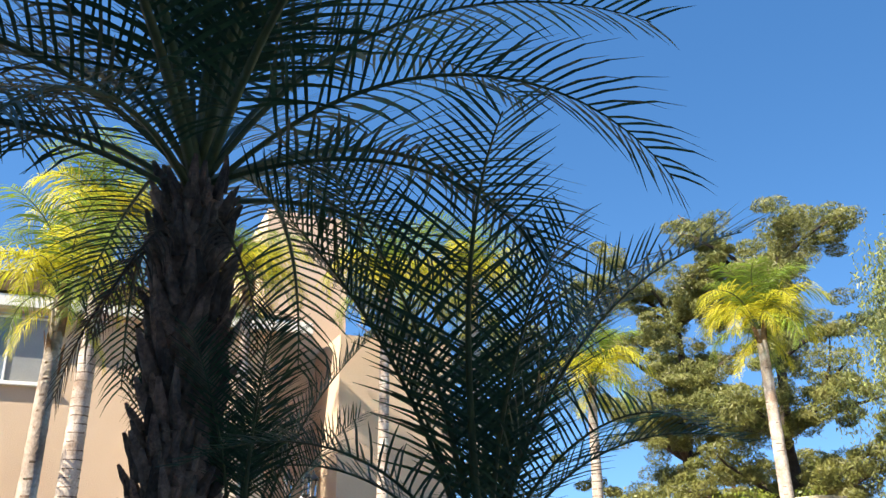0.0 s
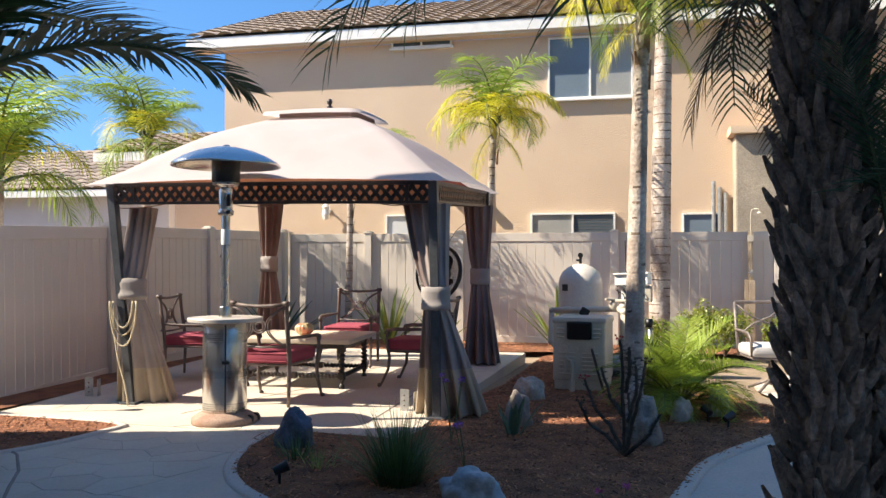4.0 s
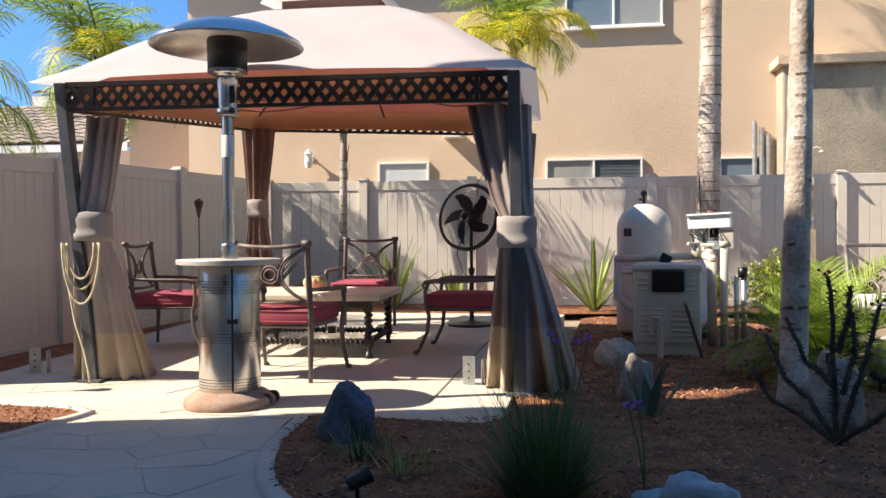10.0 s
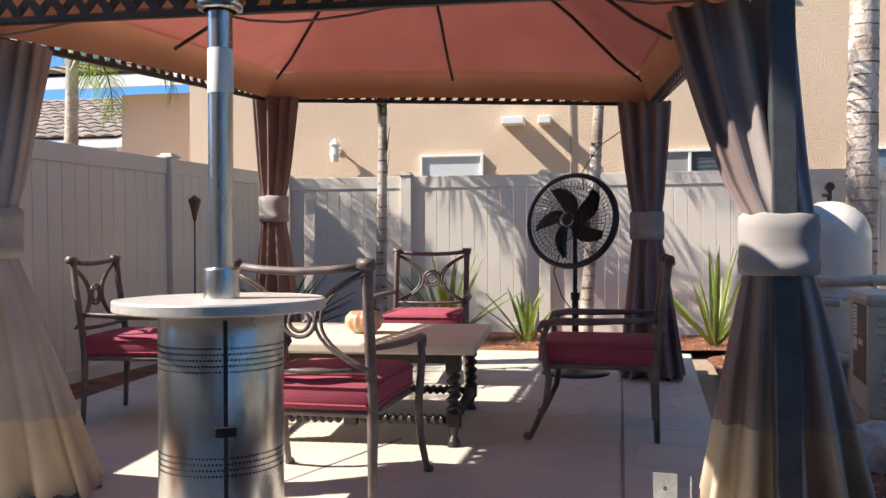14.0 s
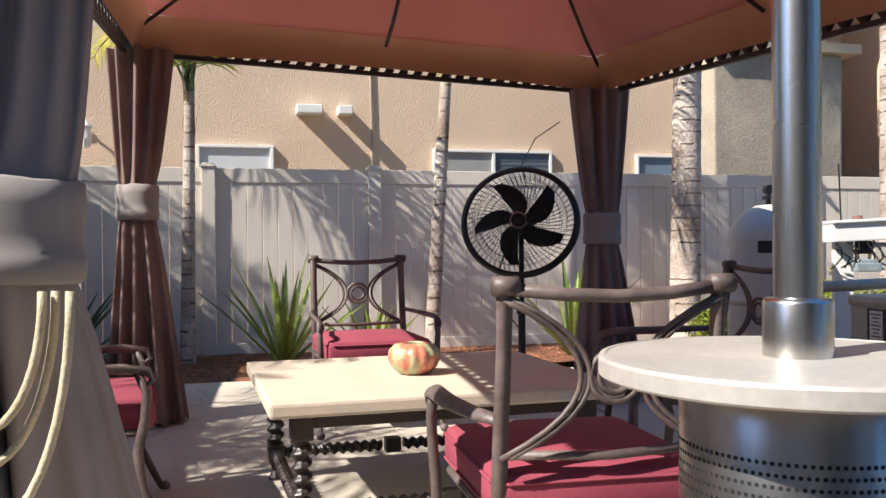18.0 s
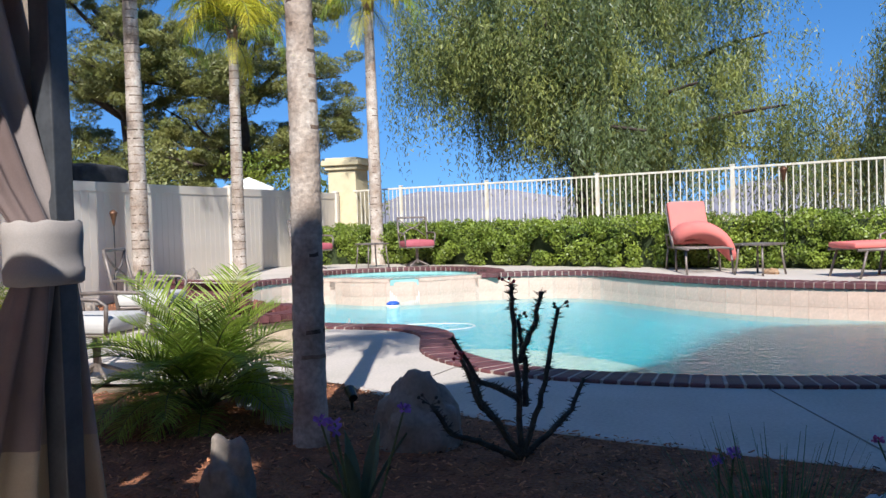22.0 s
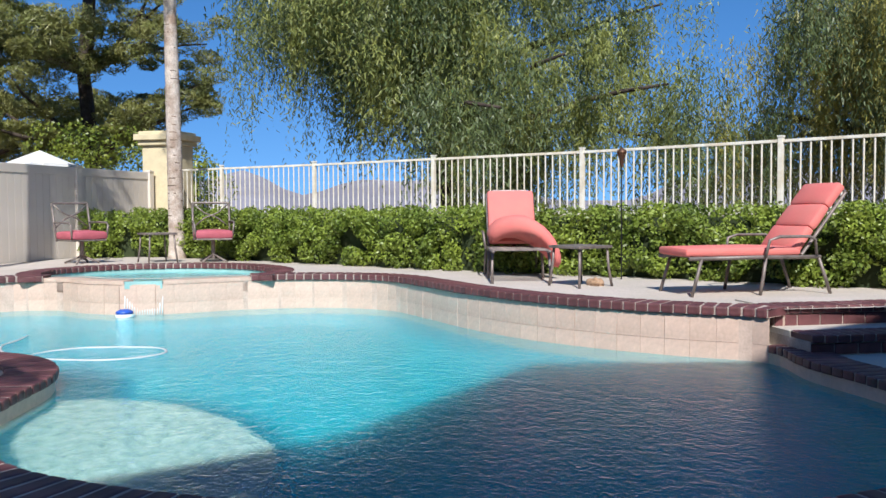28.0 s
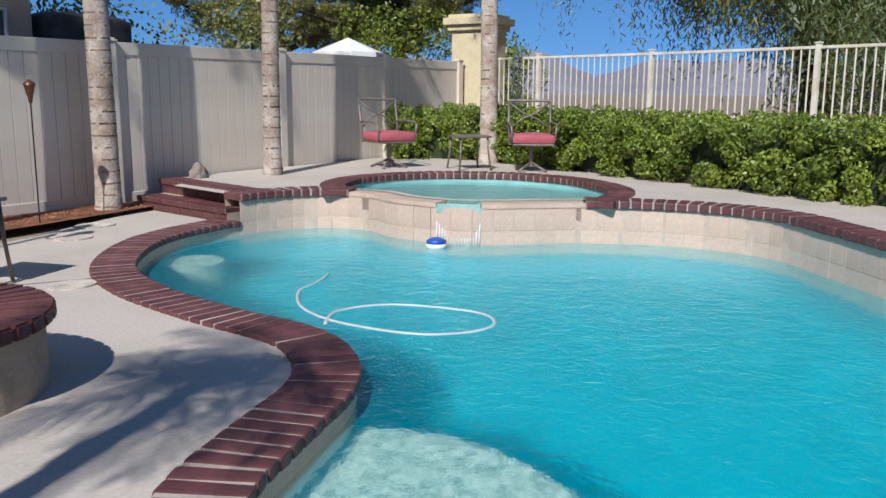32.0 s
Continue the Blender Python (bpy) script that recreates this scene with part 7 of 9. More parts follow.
def window(name, x0, x1, z0, z1, y, label, panes, split=0.5):
    """A sliding window in a white frame, facing the yard."""
    r = thing(name, ((x0 + x1) / 2, y, z0), label, "window", kind="structure")
    w, h = x1 - x0, z1 - z0
    bm = bmesh.new()
    for s in (-1, 1):
        box(bm, (s * (w / 2 - 0.016), -0.01, h / 2), (0.032, 0.06, h), bevel=0.004)
        box(bm, (0, -0.01, h / 2 + s * (h / 2 - 0.016)), (w - 0.064, 0.06, 0.032), bevel=0.004)
    box(bm, ((split - 0.5) * w, -0.012, h / 2), (0.036, 0.05, h - 0.064), bevel=0.004)
    part("window_frame", bm, M_TRIM, r)
    for (a, b), look_of in zip(((-w / 2 + 0.032, (split - 0.5) * w - 0.018), ((split - 0.5) * w + 0.018, w / 2 - 0.032)), panes):
        bm = bmesh.new()
        box(bm, ((a + b) / 2, -0.004, h / 2), (b - a, 0.008, h - 0.064))
        pane = part("pane", bm, look_of, r)
        if look_of is M_GLASS:
            sl = None
            for k in range(int(h / 0.055)):
                m = Matrix.Translation(((a + b) / 2, -0.011, 0.05 + 0.055 * k))
                if k > int(h / 0.055) - 2:
                    continue
                if sl is None:
                    bm = bmesh.new()
                    box(bm, (0, 0, 0), (b - a - 0.02, 0.003, 0.016))
                    sl = part("blind_slat", bm, M_BLIND, pane)
                    sl.matrix_local = m
                else:
                    share("blind_slat", sl, pane, m)
    bm = bmesh.new()
    box(bm, (0, -0.03, -0.02), (w + 0.06, 0.09, 0.035), bevel=0.006)
    part("window_sill", bm, M_TRIM, r)
    return r


window("window_1", 1.77, 3.27, 4.28, 5.40, 15.585, "white sliding window high in the peach wall", (M_PANE_B, M_PANE))
window("window_2", -1.27, -0.42, 1.66, 2.235, 15.585, "small white window low in the peach wall", (M_PANE_W, M_PANE_W), 0.97)
window("window_3", 1.46, 2.96, 1.68, 2.235, 15.585, "white sliding window with dark blinds low in the wall", (M_PANE, M_GLASS))
window("window_4", 4.1, 4.78, 1.70, 2.215, 15.585, "small white window beside a downpipe", (M_PANE_B, M_PANE_B), 0.97)
window("window_5", 8.36, 9.96, 1.55, 2.19, 14.985, "white sliding window at the far end of the house", (M_PANE_B, M_GLASS))
window("window_6", -1.17, -0.01, 5.36, 5.52, 15.585, "narrow dark window under the eaves", (M_GLASS, M_GLASS))

# rough grey chimney block on the wall
bm = bmesh.new()
box(bm, (5.86, 15.37, 1.75), (1.84, 0.5, 3.5), bevel=0.03)
tagged(part("wall_chimney", bm, M_STUCCO_G), "rough grey stucco block against the house", "wall", kind="structure")
bm = bmesh.new()
slab(bm, [(4.85, 15.0), (6.98, 15.0), (6.98, 15.7), (4.85, 15.7)], 3.5, 3.62)
tagged(part("trim_chimney", bm, M_STUCCO), "peach cap on the stucco block", "trim", kind="structure")


def tile_roof(name, eave_a, eave_b, run, rise, label, tile=0.34, row=0.36):
    """A sloping roof with barrel tiles laid in courses; eave from a to b, going up to the left of that line."""
    a, b = Vector(eave_a), Vector(eave_b)
    d = (b - a).normalized()
    up = Vector((-d.y, d.x, 0)) * run + Vector((0, 0, rise))
    L, S = (b - a).length, up.length
    ud = up.normalized()
    nrm = d.cross(ud)
    r = thing(name, (0, 0, 0), label, "roof", kind="structure")
    bm = bmesh.new()
    vs = [a - nrm * 0.02, b - nrm * 0.02, b + up - nrm * 0.02, a + up - nrm * 0.02]
    lo = [bm.verts.new(v - nrm * 0.12) for v in vs]
    hi = [bm.verts.new(v) for v in vs]
    bm.faces.new(hi)
    for i in range(4):
        bm.faces.new((lo[i], lo[(i + 1) % 4], hi[(i + 1) % 4], hi[i]))
    part("roof_deck", bm, M_ROOF, r)
    V, F = [], []
    nx, ny = int(L / tile), int(S / row)
    for j in range(ny):
        for i in range(nx):
            o = a + d * (tile * i) + ud * (row * j)
            i0 = len(V)
            for t, lift in ((0.0, 0.035), (row * 1.08, 0.0)):
                for k in range(5):
                    s = k / 4
                    V.append(o + d * (tile * s) + ud * (t - 0.03) + nrm * (lift + 0.055 * math.sin(math.pi * s) + 0.004))
            for k in range(4):
                F.append((i0 + k, i0 + k + 1, i0 + 6 + k, i0 + 5 + k))
            F.append((i0, i0 + 1, i0 + 3, i0 + 4))
    o = raw("roof_tiles", V, F, M_ROOF, r)
    o["kind"] = "stuff"
    bm = bmesh.new()
    m = (a + b) / 2 - Vector((0, 0, 0.12))
    box(bm, m, (L, 0.035, 0.2), Matrix.Rotation(math.atan2(d.y, d.x), 4, "Z"), bevel=0.004)
    part("fascia", bm, M_TRIM, r, "white fascia board")
    return r


tile_roof("roof_house_back", (-5.3, 15.33, 5.73), (7.6, 15.33, 5.73), 5.0, 1.9, "brown tiled roof with a white fascia above the peach wall")
bm = bmesh.new()
slab(bm, [(-5.2, 15.35), (6.88, 15.35), (6.88, 15.62), (-5.2, 15.62)], 5.46, 5.52)
tagged(part("trim_soffit", bm, M_STUCCO), "peach soffit under the eaves", "trim", kind="structure")
# lower side wing with its own roof
wall_box("wall_wing", [(-6.6, 17.2), (-4.6, 17.2), (-4.6, 22), (-6.6, 22)], 0, 3.5, M_STUCCO, "peach stucco side wing of the house")
tile_roof("roof_wing", (-8.3, 16.7, 3.75), (-4.6, 16.7, 3.75), 2.6, 0.75, "brown tiled roof of the side wing")
# sconce, vents, downpipe, conduits
sc = thing("wall_lamp", (-2.42, 15.6, 2.15), "white wall lantern on the peach wall", "lamp")
bm = bmesh.new()
lathe(bm, [(0, 0), (0.05, 0.01), (0.07, 0.1), (0.055, 0.2), (0.075, 0.24), (0.03, 0.3), (0, 0.33)], 12, (0, -0.16, 0))
part("lantern", bm, M_TRIM, sc)
bm = bmesh.new()
rod(bm, (0, -0.02, 0.2), (0, -0.16, 0.28), 0.014, seg=8)
rod(bm, (0, 0.0, 0.18), (0, -0.02, 0.18), 0.05, seg=12)
part("bracket", bm, M_TRIM, sc)
for x, w, d in ((-0.02, 0.29, 0.22), (0.39, 0.16, 0.22)):
    bm = bmesh.new()
    box(bm, (x, 15.6 - d / 2, 2.645), (w, d, 0.1), bevel=0.01)
    tagged(part("wall_vent", bm, M_TRIM), "white vent hood on the peach wall", "vent", "wall vents")
bm = bmesh.new()
sweep(bm, [(0.72, 15.585, 1.0), (0.72, 15.58, 2.4), (0.70, 15.585, 3.6)], 0.012, 6)
tagged(part("wall_cable", bm, M_STUCCO_G), "thin cable running up the peach wall", "cable")
for k, x in enumerate((4.62, 4.72, 4.82)):
    bm = bmesh.new()
    rod(bm, (x, 15.53, 0.8), (x, 15.53, 2.75 - 0.1 * k), 0.035, seg=10)
    tagged(part("conduit_pipe", bm, M_GALV), "grey metal conduit on the house wall", "pipe", "wall conduits")

# own house: window beside the path
OWN_A, OWN_D = Vector((-3.7, 4.9, 0)), Vector((0.768, -0.640, 0))
ow = thing("window_7", Matrix.Translation(OWN_A + OWN_D * 3.5 + Vector((0.02, 0.02, 0.56))) @ Matrix.Rotation(math.atan2(OWN_D.y, OWN_D.x) + math.pi, 4, "Z"), "tall white-framed window in the grey house wall", "window", kind="structure")
bm = bmesh.new()
for s in (-1, 1):
    box(bm, (s * 0.88, -0.02, 0.75), (0.07, 0.07, 1.6), bevel=0.005)
    box(bm, (0, -0.02, 0.75 + s * 0.77), (1.7, 0.07, 0.07), bevel=0.005)
box(bm, (0, -0.03, -0.08), (1.95, 0.12, 0.05), bevel=0.01)
part("window_frame", bm, M_TRIM, ow)
bm = bmesh.new()
box(bm, (0, -0.012, 0.75), (1.7, 0.012, 1.48))
part("pane", bm, M_GLASS, ow)

# far houses to the side
for i, (x0, x1, y0, y1, h, lab) in enumerate(((-24, -9.6, 22, 32, 3.3, "pale stucco house beyond the fence"), (-30, -17, 8, 18, 3.1, "pale stucco house far beyond the fence"))):
    wall_box("wall_far_house_%d" % (i + 1), [(x0, y0), (x1, y0), (x1, y1), (x0, y1)], 0, h, M_STUCCO_O, lab)
    tile_roof("roof_far_house_%d" % (i + 1), (x0 - 0.5, y0 - 0.5, h + 0.1), (x1 + 0.5, y0 - 0.5, h + 0.1), 5.5, 1.9, "brown tiled roof of a house beyond the fence", 0.4, 0.5)

# boundary pillar at the corner
pil = thing("gate_pillar", (18.05, 13.9, 0.0), "cream stucco pillar with a stepped cap at the corner", "pillar")
M_CREAM = material("cream_stucco", (0.66, 0.56, 0.36), 0.85, vary=0.06, fine=50, bump=0.4, depth=0.005)
bm = bmesh.new()
box(bm, (0, 0, 1.2), (0.7, 0.7, 2.4), bevel=0.01)
part("shaft", bm, M_CREAM, pil)
for z, w, h in ((2.42, 0.82, 0.1), (2.53, 0.94, 0.12), (2.62, 0.8, 0.06)):
    bm = bmesh.new()
    box(bm, (0, 0, z), (w, w, h), bevel=0.015)
    part("cap", bm, M_CREAM, pil)

# ---- pool edge: bricks, tiles, spa ----
RB = random.Random(3)


def brick_course(name, line, inner, outer, z0, z1, label, pitch=0.105, nose=0.0):
    """Bricks laid on edge across a curved line; one object for each brick."""
    r = thing(name, (0, 0, 0), label, "coping", kind="structure")
    total = [0.0]
    for a, b in zip(line, line[1:]):
        total.append(total[-1] + (b - a).length)
    L = total[-1]
    n = max(1, round(L / pitch))
    bm = bmesh.new()
    inn, out = offset(line, inner + 0.012), offset(line, outer - 0.012)
    lo1, lo2 = [bm.verts.new((p.x, p.y, z0 + 0.004)) for p in inn], [bm.verts.new((p.x, p.y, z0 + 0.004)) for p in out]
    hi1, hi2 = [bm.verts.new((p.x, p.y, z1 - 0.005)) for p in inn], [bm.verts.new((p.x, p.y, z1 - 0.005)) for p in out]
    for i in range(len(line) - 1):
        for A, B in ((lo1, hi1), (hi1, hi2), (hi2, lo2), (lo2, lo1)):
            bm.faces.new((A[i], A[i + 1], B[i + 1], B[i]))
    bmesh.ops.recalc_face_normals(bm, faces=bm.faces)
    part("mortar_bed", bm, M_MORTAR, r)
    w = abs(outer - inner)
    kinds = {}
    j = 0
    for k in range(n):
        s = L * (k + 0.5) / n
        while j < len(total) - 2 and total[j + 1] < s:
            j += 1
        t = (s - total[j]) / (total[j + 1] - total[j])
        p = line[j].lerp(line[j + 1], t)
        d = (line[j + 1] - line[j]).normalized()
        nv = Vector((-d.y, d.x))
        c = p + nv * (inner + outer) / 2
        m = Matrix.Translation((c.x, c.y, (z0 + z1) / 2 + RB.uniform(-0.002, 0.002))) @ Matrix.Rotation(math.atan2(d.y, d.x) + RB.uniform(-0.015, 0.015), 4, "Z")
        # bricks on a bend are cut to a wedge
        before, after = line[max(0, j - 2)], line[min(len(line) - 1, j + 3)]
        turn = (line[max(1, j - 1)] - before).angle_signed(after - line[min(len(line) - 2, j + 2)], 0.0)
        bend = round(max(-0.5, min(0.5, turn / max(0.2, (after - before).length) * w / 2)) * 12)
        if bend not in kinds:
            bmb = bmesh.new()
            box(bmb, (0, 0, 0), (L / n - 0.007, w, z1 - z0), bevel=min(0.016, (z1 - z0) * 0.4))
            for v in bmb.verts:
                v.co.x *= 1 + bend / 12 * v.co.y / (w / 2)
            kinds[bend] = part("brick", bmb, M_BRICK, r)
            kinds[bend].matrix_local = m
        else:
            share("brick", kinds[bend], r, m)
    return r


lo_smooth = low_line
brick_course("trim_coping_low", lo_smooth, -0.025, 0.305, -0.035, 0.028, "dark red brick coping round the pool")
# waterline band below the low coping
bm = bmesh.new()
a = [bm.verts.new((p.x, p.y, -0.3)) for p in low_line]
b = [bm.verts.new((p.x, p.y, -0.03)) for p in low_line]
for i in range(len(low_line) - 1):
    bm.faces.new((a[i], a[i + 1], b[i + 1], b[i]))
bmesh.ops.recalc_face_normals(bm, faces=bm.faces)
tagged(part("trim_waterline", bm, M_TILE), "sand-coloured tile band at the waterline", "trim", kind="structure")

# split the raised wall at the spa
i_s0 = min(range(len(wall_line)), key=lambda i: (wall_line[i] - Vector((11.42, 11.4))).length)
i_s1 = min(range(len(wall_line)), key=lambda i: (wall_line[i] - Vector((12.15, 8.95))).length)
brick_course("trim_coping_wall_left", wall_line[:i_s0 + 1], -0.035, 0.27, 0.225, 0.30, "dark red brick coping on the raised pool wall")
brick_course("trim_coping_wall_right", wall_line[i_s1:], -0.035, 0.27, 0.225, 0.30, "dark red brick coping on the raised pool wall")
back_arc = curve([wall_line[i_s0], (12.0, 11.85), (12.7, 12.05), (13.5, 11.75), (14.0, 10.95), (13.95, 10.1), (13.5, 9.4), (12.9, 9.05), wall_line[i_s1]], 0.12)
brick_course("trim_coping_spa", back_arc, -0.02, 0.27, 0.225, 0.30, "dark red brick coping round the spa")
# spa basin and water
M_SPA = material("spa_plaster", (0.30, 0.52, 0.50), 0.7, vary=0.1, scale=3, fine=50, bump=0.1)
spa_front = wall_line[i_s0:i_s1 + 1]
spa_in = [(p.x, p.y) for p in offset(spa_front, 0.24)][1:-1]
spa_loop = [(p.x, p.y) for p in offset(back_arc, -0.0)]
spa_poly = spa_in + spa_loop[::-1]
bm = bmesh.new()
f = bm.faces.new([bm.verts.new((x, y, 0.175)) for x, y in spa_poly])
bm.normal_update()
if f.normal.z < 0:
    f.normal_flip()
bmesh.ops.triangulate(bm, faces=bm.faces[:])
w2 = tagged(part("water_spa", bm, M_WATER), "clear water filling the raised round spa", "water", kind="structure")
w2.visible_shadow = False
bm = bmesh.new()
hi = [bm.verts.new((x, y, 0.25)) for x, y in spa_poly]
lo = [bm.verts.new((x, y, -0.35)) for x, y in spa_poly]
for i in range(len(hi)):
    j = (i + 1) % len(hi)
    bm.faces.new((hi[i], hi[j], lo[j], lo[i]))
f = bm.faces.new(lo)
bmesh.ops.triangulate(bm, faces=[f])
tagged(part("spa_basin", bm, M_SPA), "pale plaster basin of the spa", "spa", kind="structure")
terrace_hole = [(p.x, p.y) for p in offset(spa_front, 0.3)][2:-2] + [(p.x, p.y) for p in back_arc[3:-3]][::-1]
terrace = cut_sheet("pavement_terrace", terrace_poly, [terrace_hole], RIM - 0.02, M_CONC)
tagged(terrace, "raised pale concrete terrace behind the pool", "pavement", kind="structure")
# spa front wall cap with the spillway notch
i_n = min(range(len(spa_front)), key=lambda i: (spa_front[i] - Vector((11.46, 10.0))).length)
bm = bmesh.new()
out, inn = spa_front, offset(spa_front, 0.24)
for lo_i, hi_i, z in ((0, i_n - 1, 0.27), (i_n - 1, i_n + 2, 0.19), (i_n + 2, len(spa_front) - 1, 0.27)):
    for i in range(max(0, lo_i), min(len(spa_front) - 1, hi_i)):
        q = [bm.verts.new((p.x, p.y, zz)) for p, zz in ((out[i], 0.1), (out[i + 1], 0.1), (inn[i + 1], 0.1), (inn[i], 0.1), (out[i], z), (out[i + 1], z), (inn[i + 1], z), (inn[i], z))]
        for fidx in ((0, 1, 5, 4), (1, 2, 6, 5), (2, 3, 7, 6), (3, 0, 4, 7), (4, 5, 6, 7)):
            bm.faces.new([q[k] for k in fidx])
bmesh.ops.recalc_face_normals(bm, faces=bm.faces)
tagged(part("wall_spa_front", bm, M_TILE), "sand-coloured spa wall with a notch for the spillway", "wall", kind="structure")
# falling water
M_FALL = material("falling_water", (0.75, 0.80, 0.80), 0.15, vary=0.05, bump=0.1)
rngw = np.random.default_rng(5)
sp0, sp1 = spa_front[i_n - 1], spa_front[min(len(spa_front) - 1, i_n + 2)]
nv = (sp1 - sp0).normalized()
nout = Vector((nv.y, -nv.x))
fall = thing("spillway_water", (0, 0, 0), "thin strands of water falling from the spa", "waterfall")
bm = bmesh.new()
for k in range(16):
    p = sp0.lerp(sp1, (k + 0.5) / 16)
    pts = [(p.x + nout.x * (-0.02 + 0.05 * s), p.y + nout.y * (-0.02 + 0.05 * s), 0.185 - (0.305) * s ** 1.3) for s in (0, 0.25, 0.5, 0.75, 1.0)]
    sweep(bm, pts, [0.012, 0.010, 0.008, 0.007, 0.006], 5)
o = part("strands", bm, M_FALL, fall, smooth=True)
# solid teal block added where the open notch would show spa water
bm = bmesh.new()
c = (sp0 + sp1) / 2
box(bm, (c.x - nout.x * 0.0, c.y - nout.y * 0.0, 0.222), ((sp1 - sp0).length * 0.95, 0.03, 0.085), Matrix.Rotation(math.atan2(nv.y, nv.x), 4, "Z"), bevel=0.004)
part("water_lip", bm, M_SPA, fall, "solid teal block standing in for water in the spillway mouth")
o["kind"] = "stuff"

# tiles on the raised wall
def wall_tiles(line, z0, rows, size, parent, mat):
    total = [0.0]
    for a, b in zip(line, line[1:]):
        total.append(total[-1] + (b - a).length)
    L = total[-1]
    n = round(L / size)
    bmb = bmesh.new()
    box(bmb, (0, 0, 0), (L / n - 0.0035, 0.006, size - 0.0035), bevel=0.001)
    t0 = None
    for rrow in range(rows):
        j = 0
        for k in range(n):
            s = L * (k + 0.5) / n
            while j < len(total) - 2 and total[j + 1] < s:
                j += 1
            t = (s - total[j]) / (total[j + 1] - total[j])
            p = line[j].lerp(line[j + 1], t)
            d = (line[j + 1] - line[j]).normalized()
            nn = Vector((d.y, -d.x))
            m = Matrix.Translation((p.x + nn.x * 0.0005, p.y + nn.y * 0.0005, z0 + size * (rrow + 0.5))) @ Matrix.Rotation(math.atan2(d.y, d.x), 4, "Z")
            if t0 is None:
                t0 = part("tile", bmb, mat, parent)
                t0.matrix_local = m
            else:
                share("tile", t0, parent, m)


wall_tiles(wall_line, -0.19, 2, 0.205, pool_wall, M_TILE)


def brick_step(name, a, b, depth, z0, z1, label):
    """A step with a brick nosing on top and brick facing below."""
    a, b = Vector(a), Vector(b)
    d = (b - a).normalized()
    nv = Vector((-d.y, d.x))
    bm = bmesh.new()
    pts = [a, b, b + nv * depth, a + nv * depth]
    slab(bm, [(p.x, p.y) for p in pts], z0, z1 - 0.05)
    tagged(part(name, bm, M_MORTAR), label, "step", kind="structure")
    brick_course(name + "_nosing", [a.lerp(b, k / 12) for k in range(13)], -0.03, 0.27, z1 - 0.06, z1, "dark red brick nosing of the step")
    r = thing(name + "_riser", (0, 0, 0), "red brick facing of the step", "step", kind="structure")
    L = (b - a).length
    n = max(1, round(L / 0.2))
    bmb = bmesh.new()
    box(bmb, (0, 0, 0), (L / n - 0.012, 0.02, (z1 - z0) - 0.075), bevel=0.004)
    b0 = None
    for k in range(n):
        c = a.lerp(b, (k + 0.5) / n)
        m = Matrix.Translation((c.x, c.y, (z0 + z1 - 0.06) / 2)) @ Matrix.Rotation(math.atan2(d.y, d.x), 4, "Z")
        if b0 is None:
            b0 = part("brick", bmb, M_BRICK, r)
            b0.matrix_local = m
        else:
            share("brick", b0, r, m)
    if depth > 0.27:
        bm = bmesh.new()
        pts = [a + nv * 0.27, b + nv * 0.27, b + nv * depth, a + nv * depth]
        slab(bm, [(p.x, p.y) for p in pts], z1 - 0.05, z1 - 0.006)
        tagged(part(name + "_tread", bm, M_CONC), "pale concrete tread of the step", "step", kind="structure")


brick_step("stairs_left_upper", (10.98, 13.8), (10.70, 12.02), 0.5, 0.0, 0.30, "upper brick step to the terrace")
brick_step("stairs_left_lower", (10.62, 13.72), (10.44, 12.06), 0.5, 0.0, 0.15, "lower brick step to the terrace")
brick_step("stairs_right_upper", (9.95, 3.25), (10.55, 2.0), 0.6, 0.0, 0.30, "upper brick step to the terrace")
brick_step("stairs_right_lower", (9.45, 3.05), (10.0, 1.85), 0.6, 0.0, 0.15, "lower brick step to the terrace")

# floating chlorinator and cleaner hose
fl = thing("pool_floater", (11.15, 10.0, WATER), "white and blue floating dispenser on the pool", "pool float")
bm = bmesh.new()
lathe(bm, [(0, -0.05), (0.08, -0.04), (0.10, 0.0), (0.10, 0.03), (0.06, 0.05), (0, 0.05)], 20)
part("body", bm, M_TRIM, fl, smooth=True)
bm = bmesh.new()
lathe(bm, [(0.055, 0.05), (0.095, 0.035), (0.095, 0.06), (0.05, 0.085), (0, 0.085)], 20)
part("cap", bm, material("blue_plastic", (0.02, 0.09, 0.45), 0.4), fl, smooth=True)
M_HOSE = material("white_hose", (0.52, 0.50, 0.49), 0.5, vary=0.08, fine=120, bump=0.3)
bm = bmesh.new()
hp_line = curve([(9.65, 10.0), (9.35, 9.85), (9.05, 9.75), (8.72, 9.4), (8.58, 8.95), (8.65, 8.4), (8.9, 8.15), (9.15, 8.15), (9.3, 8.4), (9.15, 8.95), (8.8, 9.15), (8.5, 9.0)], 0.06)
sweep(bm, [(p.x, p.y, WATER - 0.004) for p in hp_line], 0.013, 8)
tagged(part("cleaner_hose", bm, M_HOSE, smooth=True), "white ribbed hose floating in loops on the pool", "hose")

# ---- pool furniture ----
M_LFRAME = material("weathered_bronze_frame", (0.23, 0.19, 0.17), 0.5, metal=0.3, vary=0.2, scale=10, fine=60, bump=0.15)


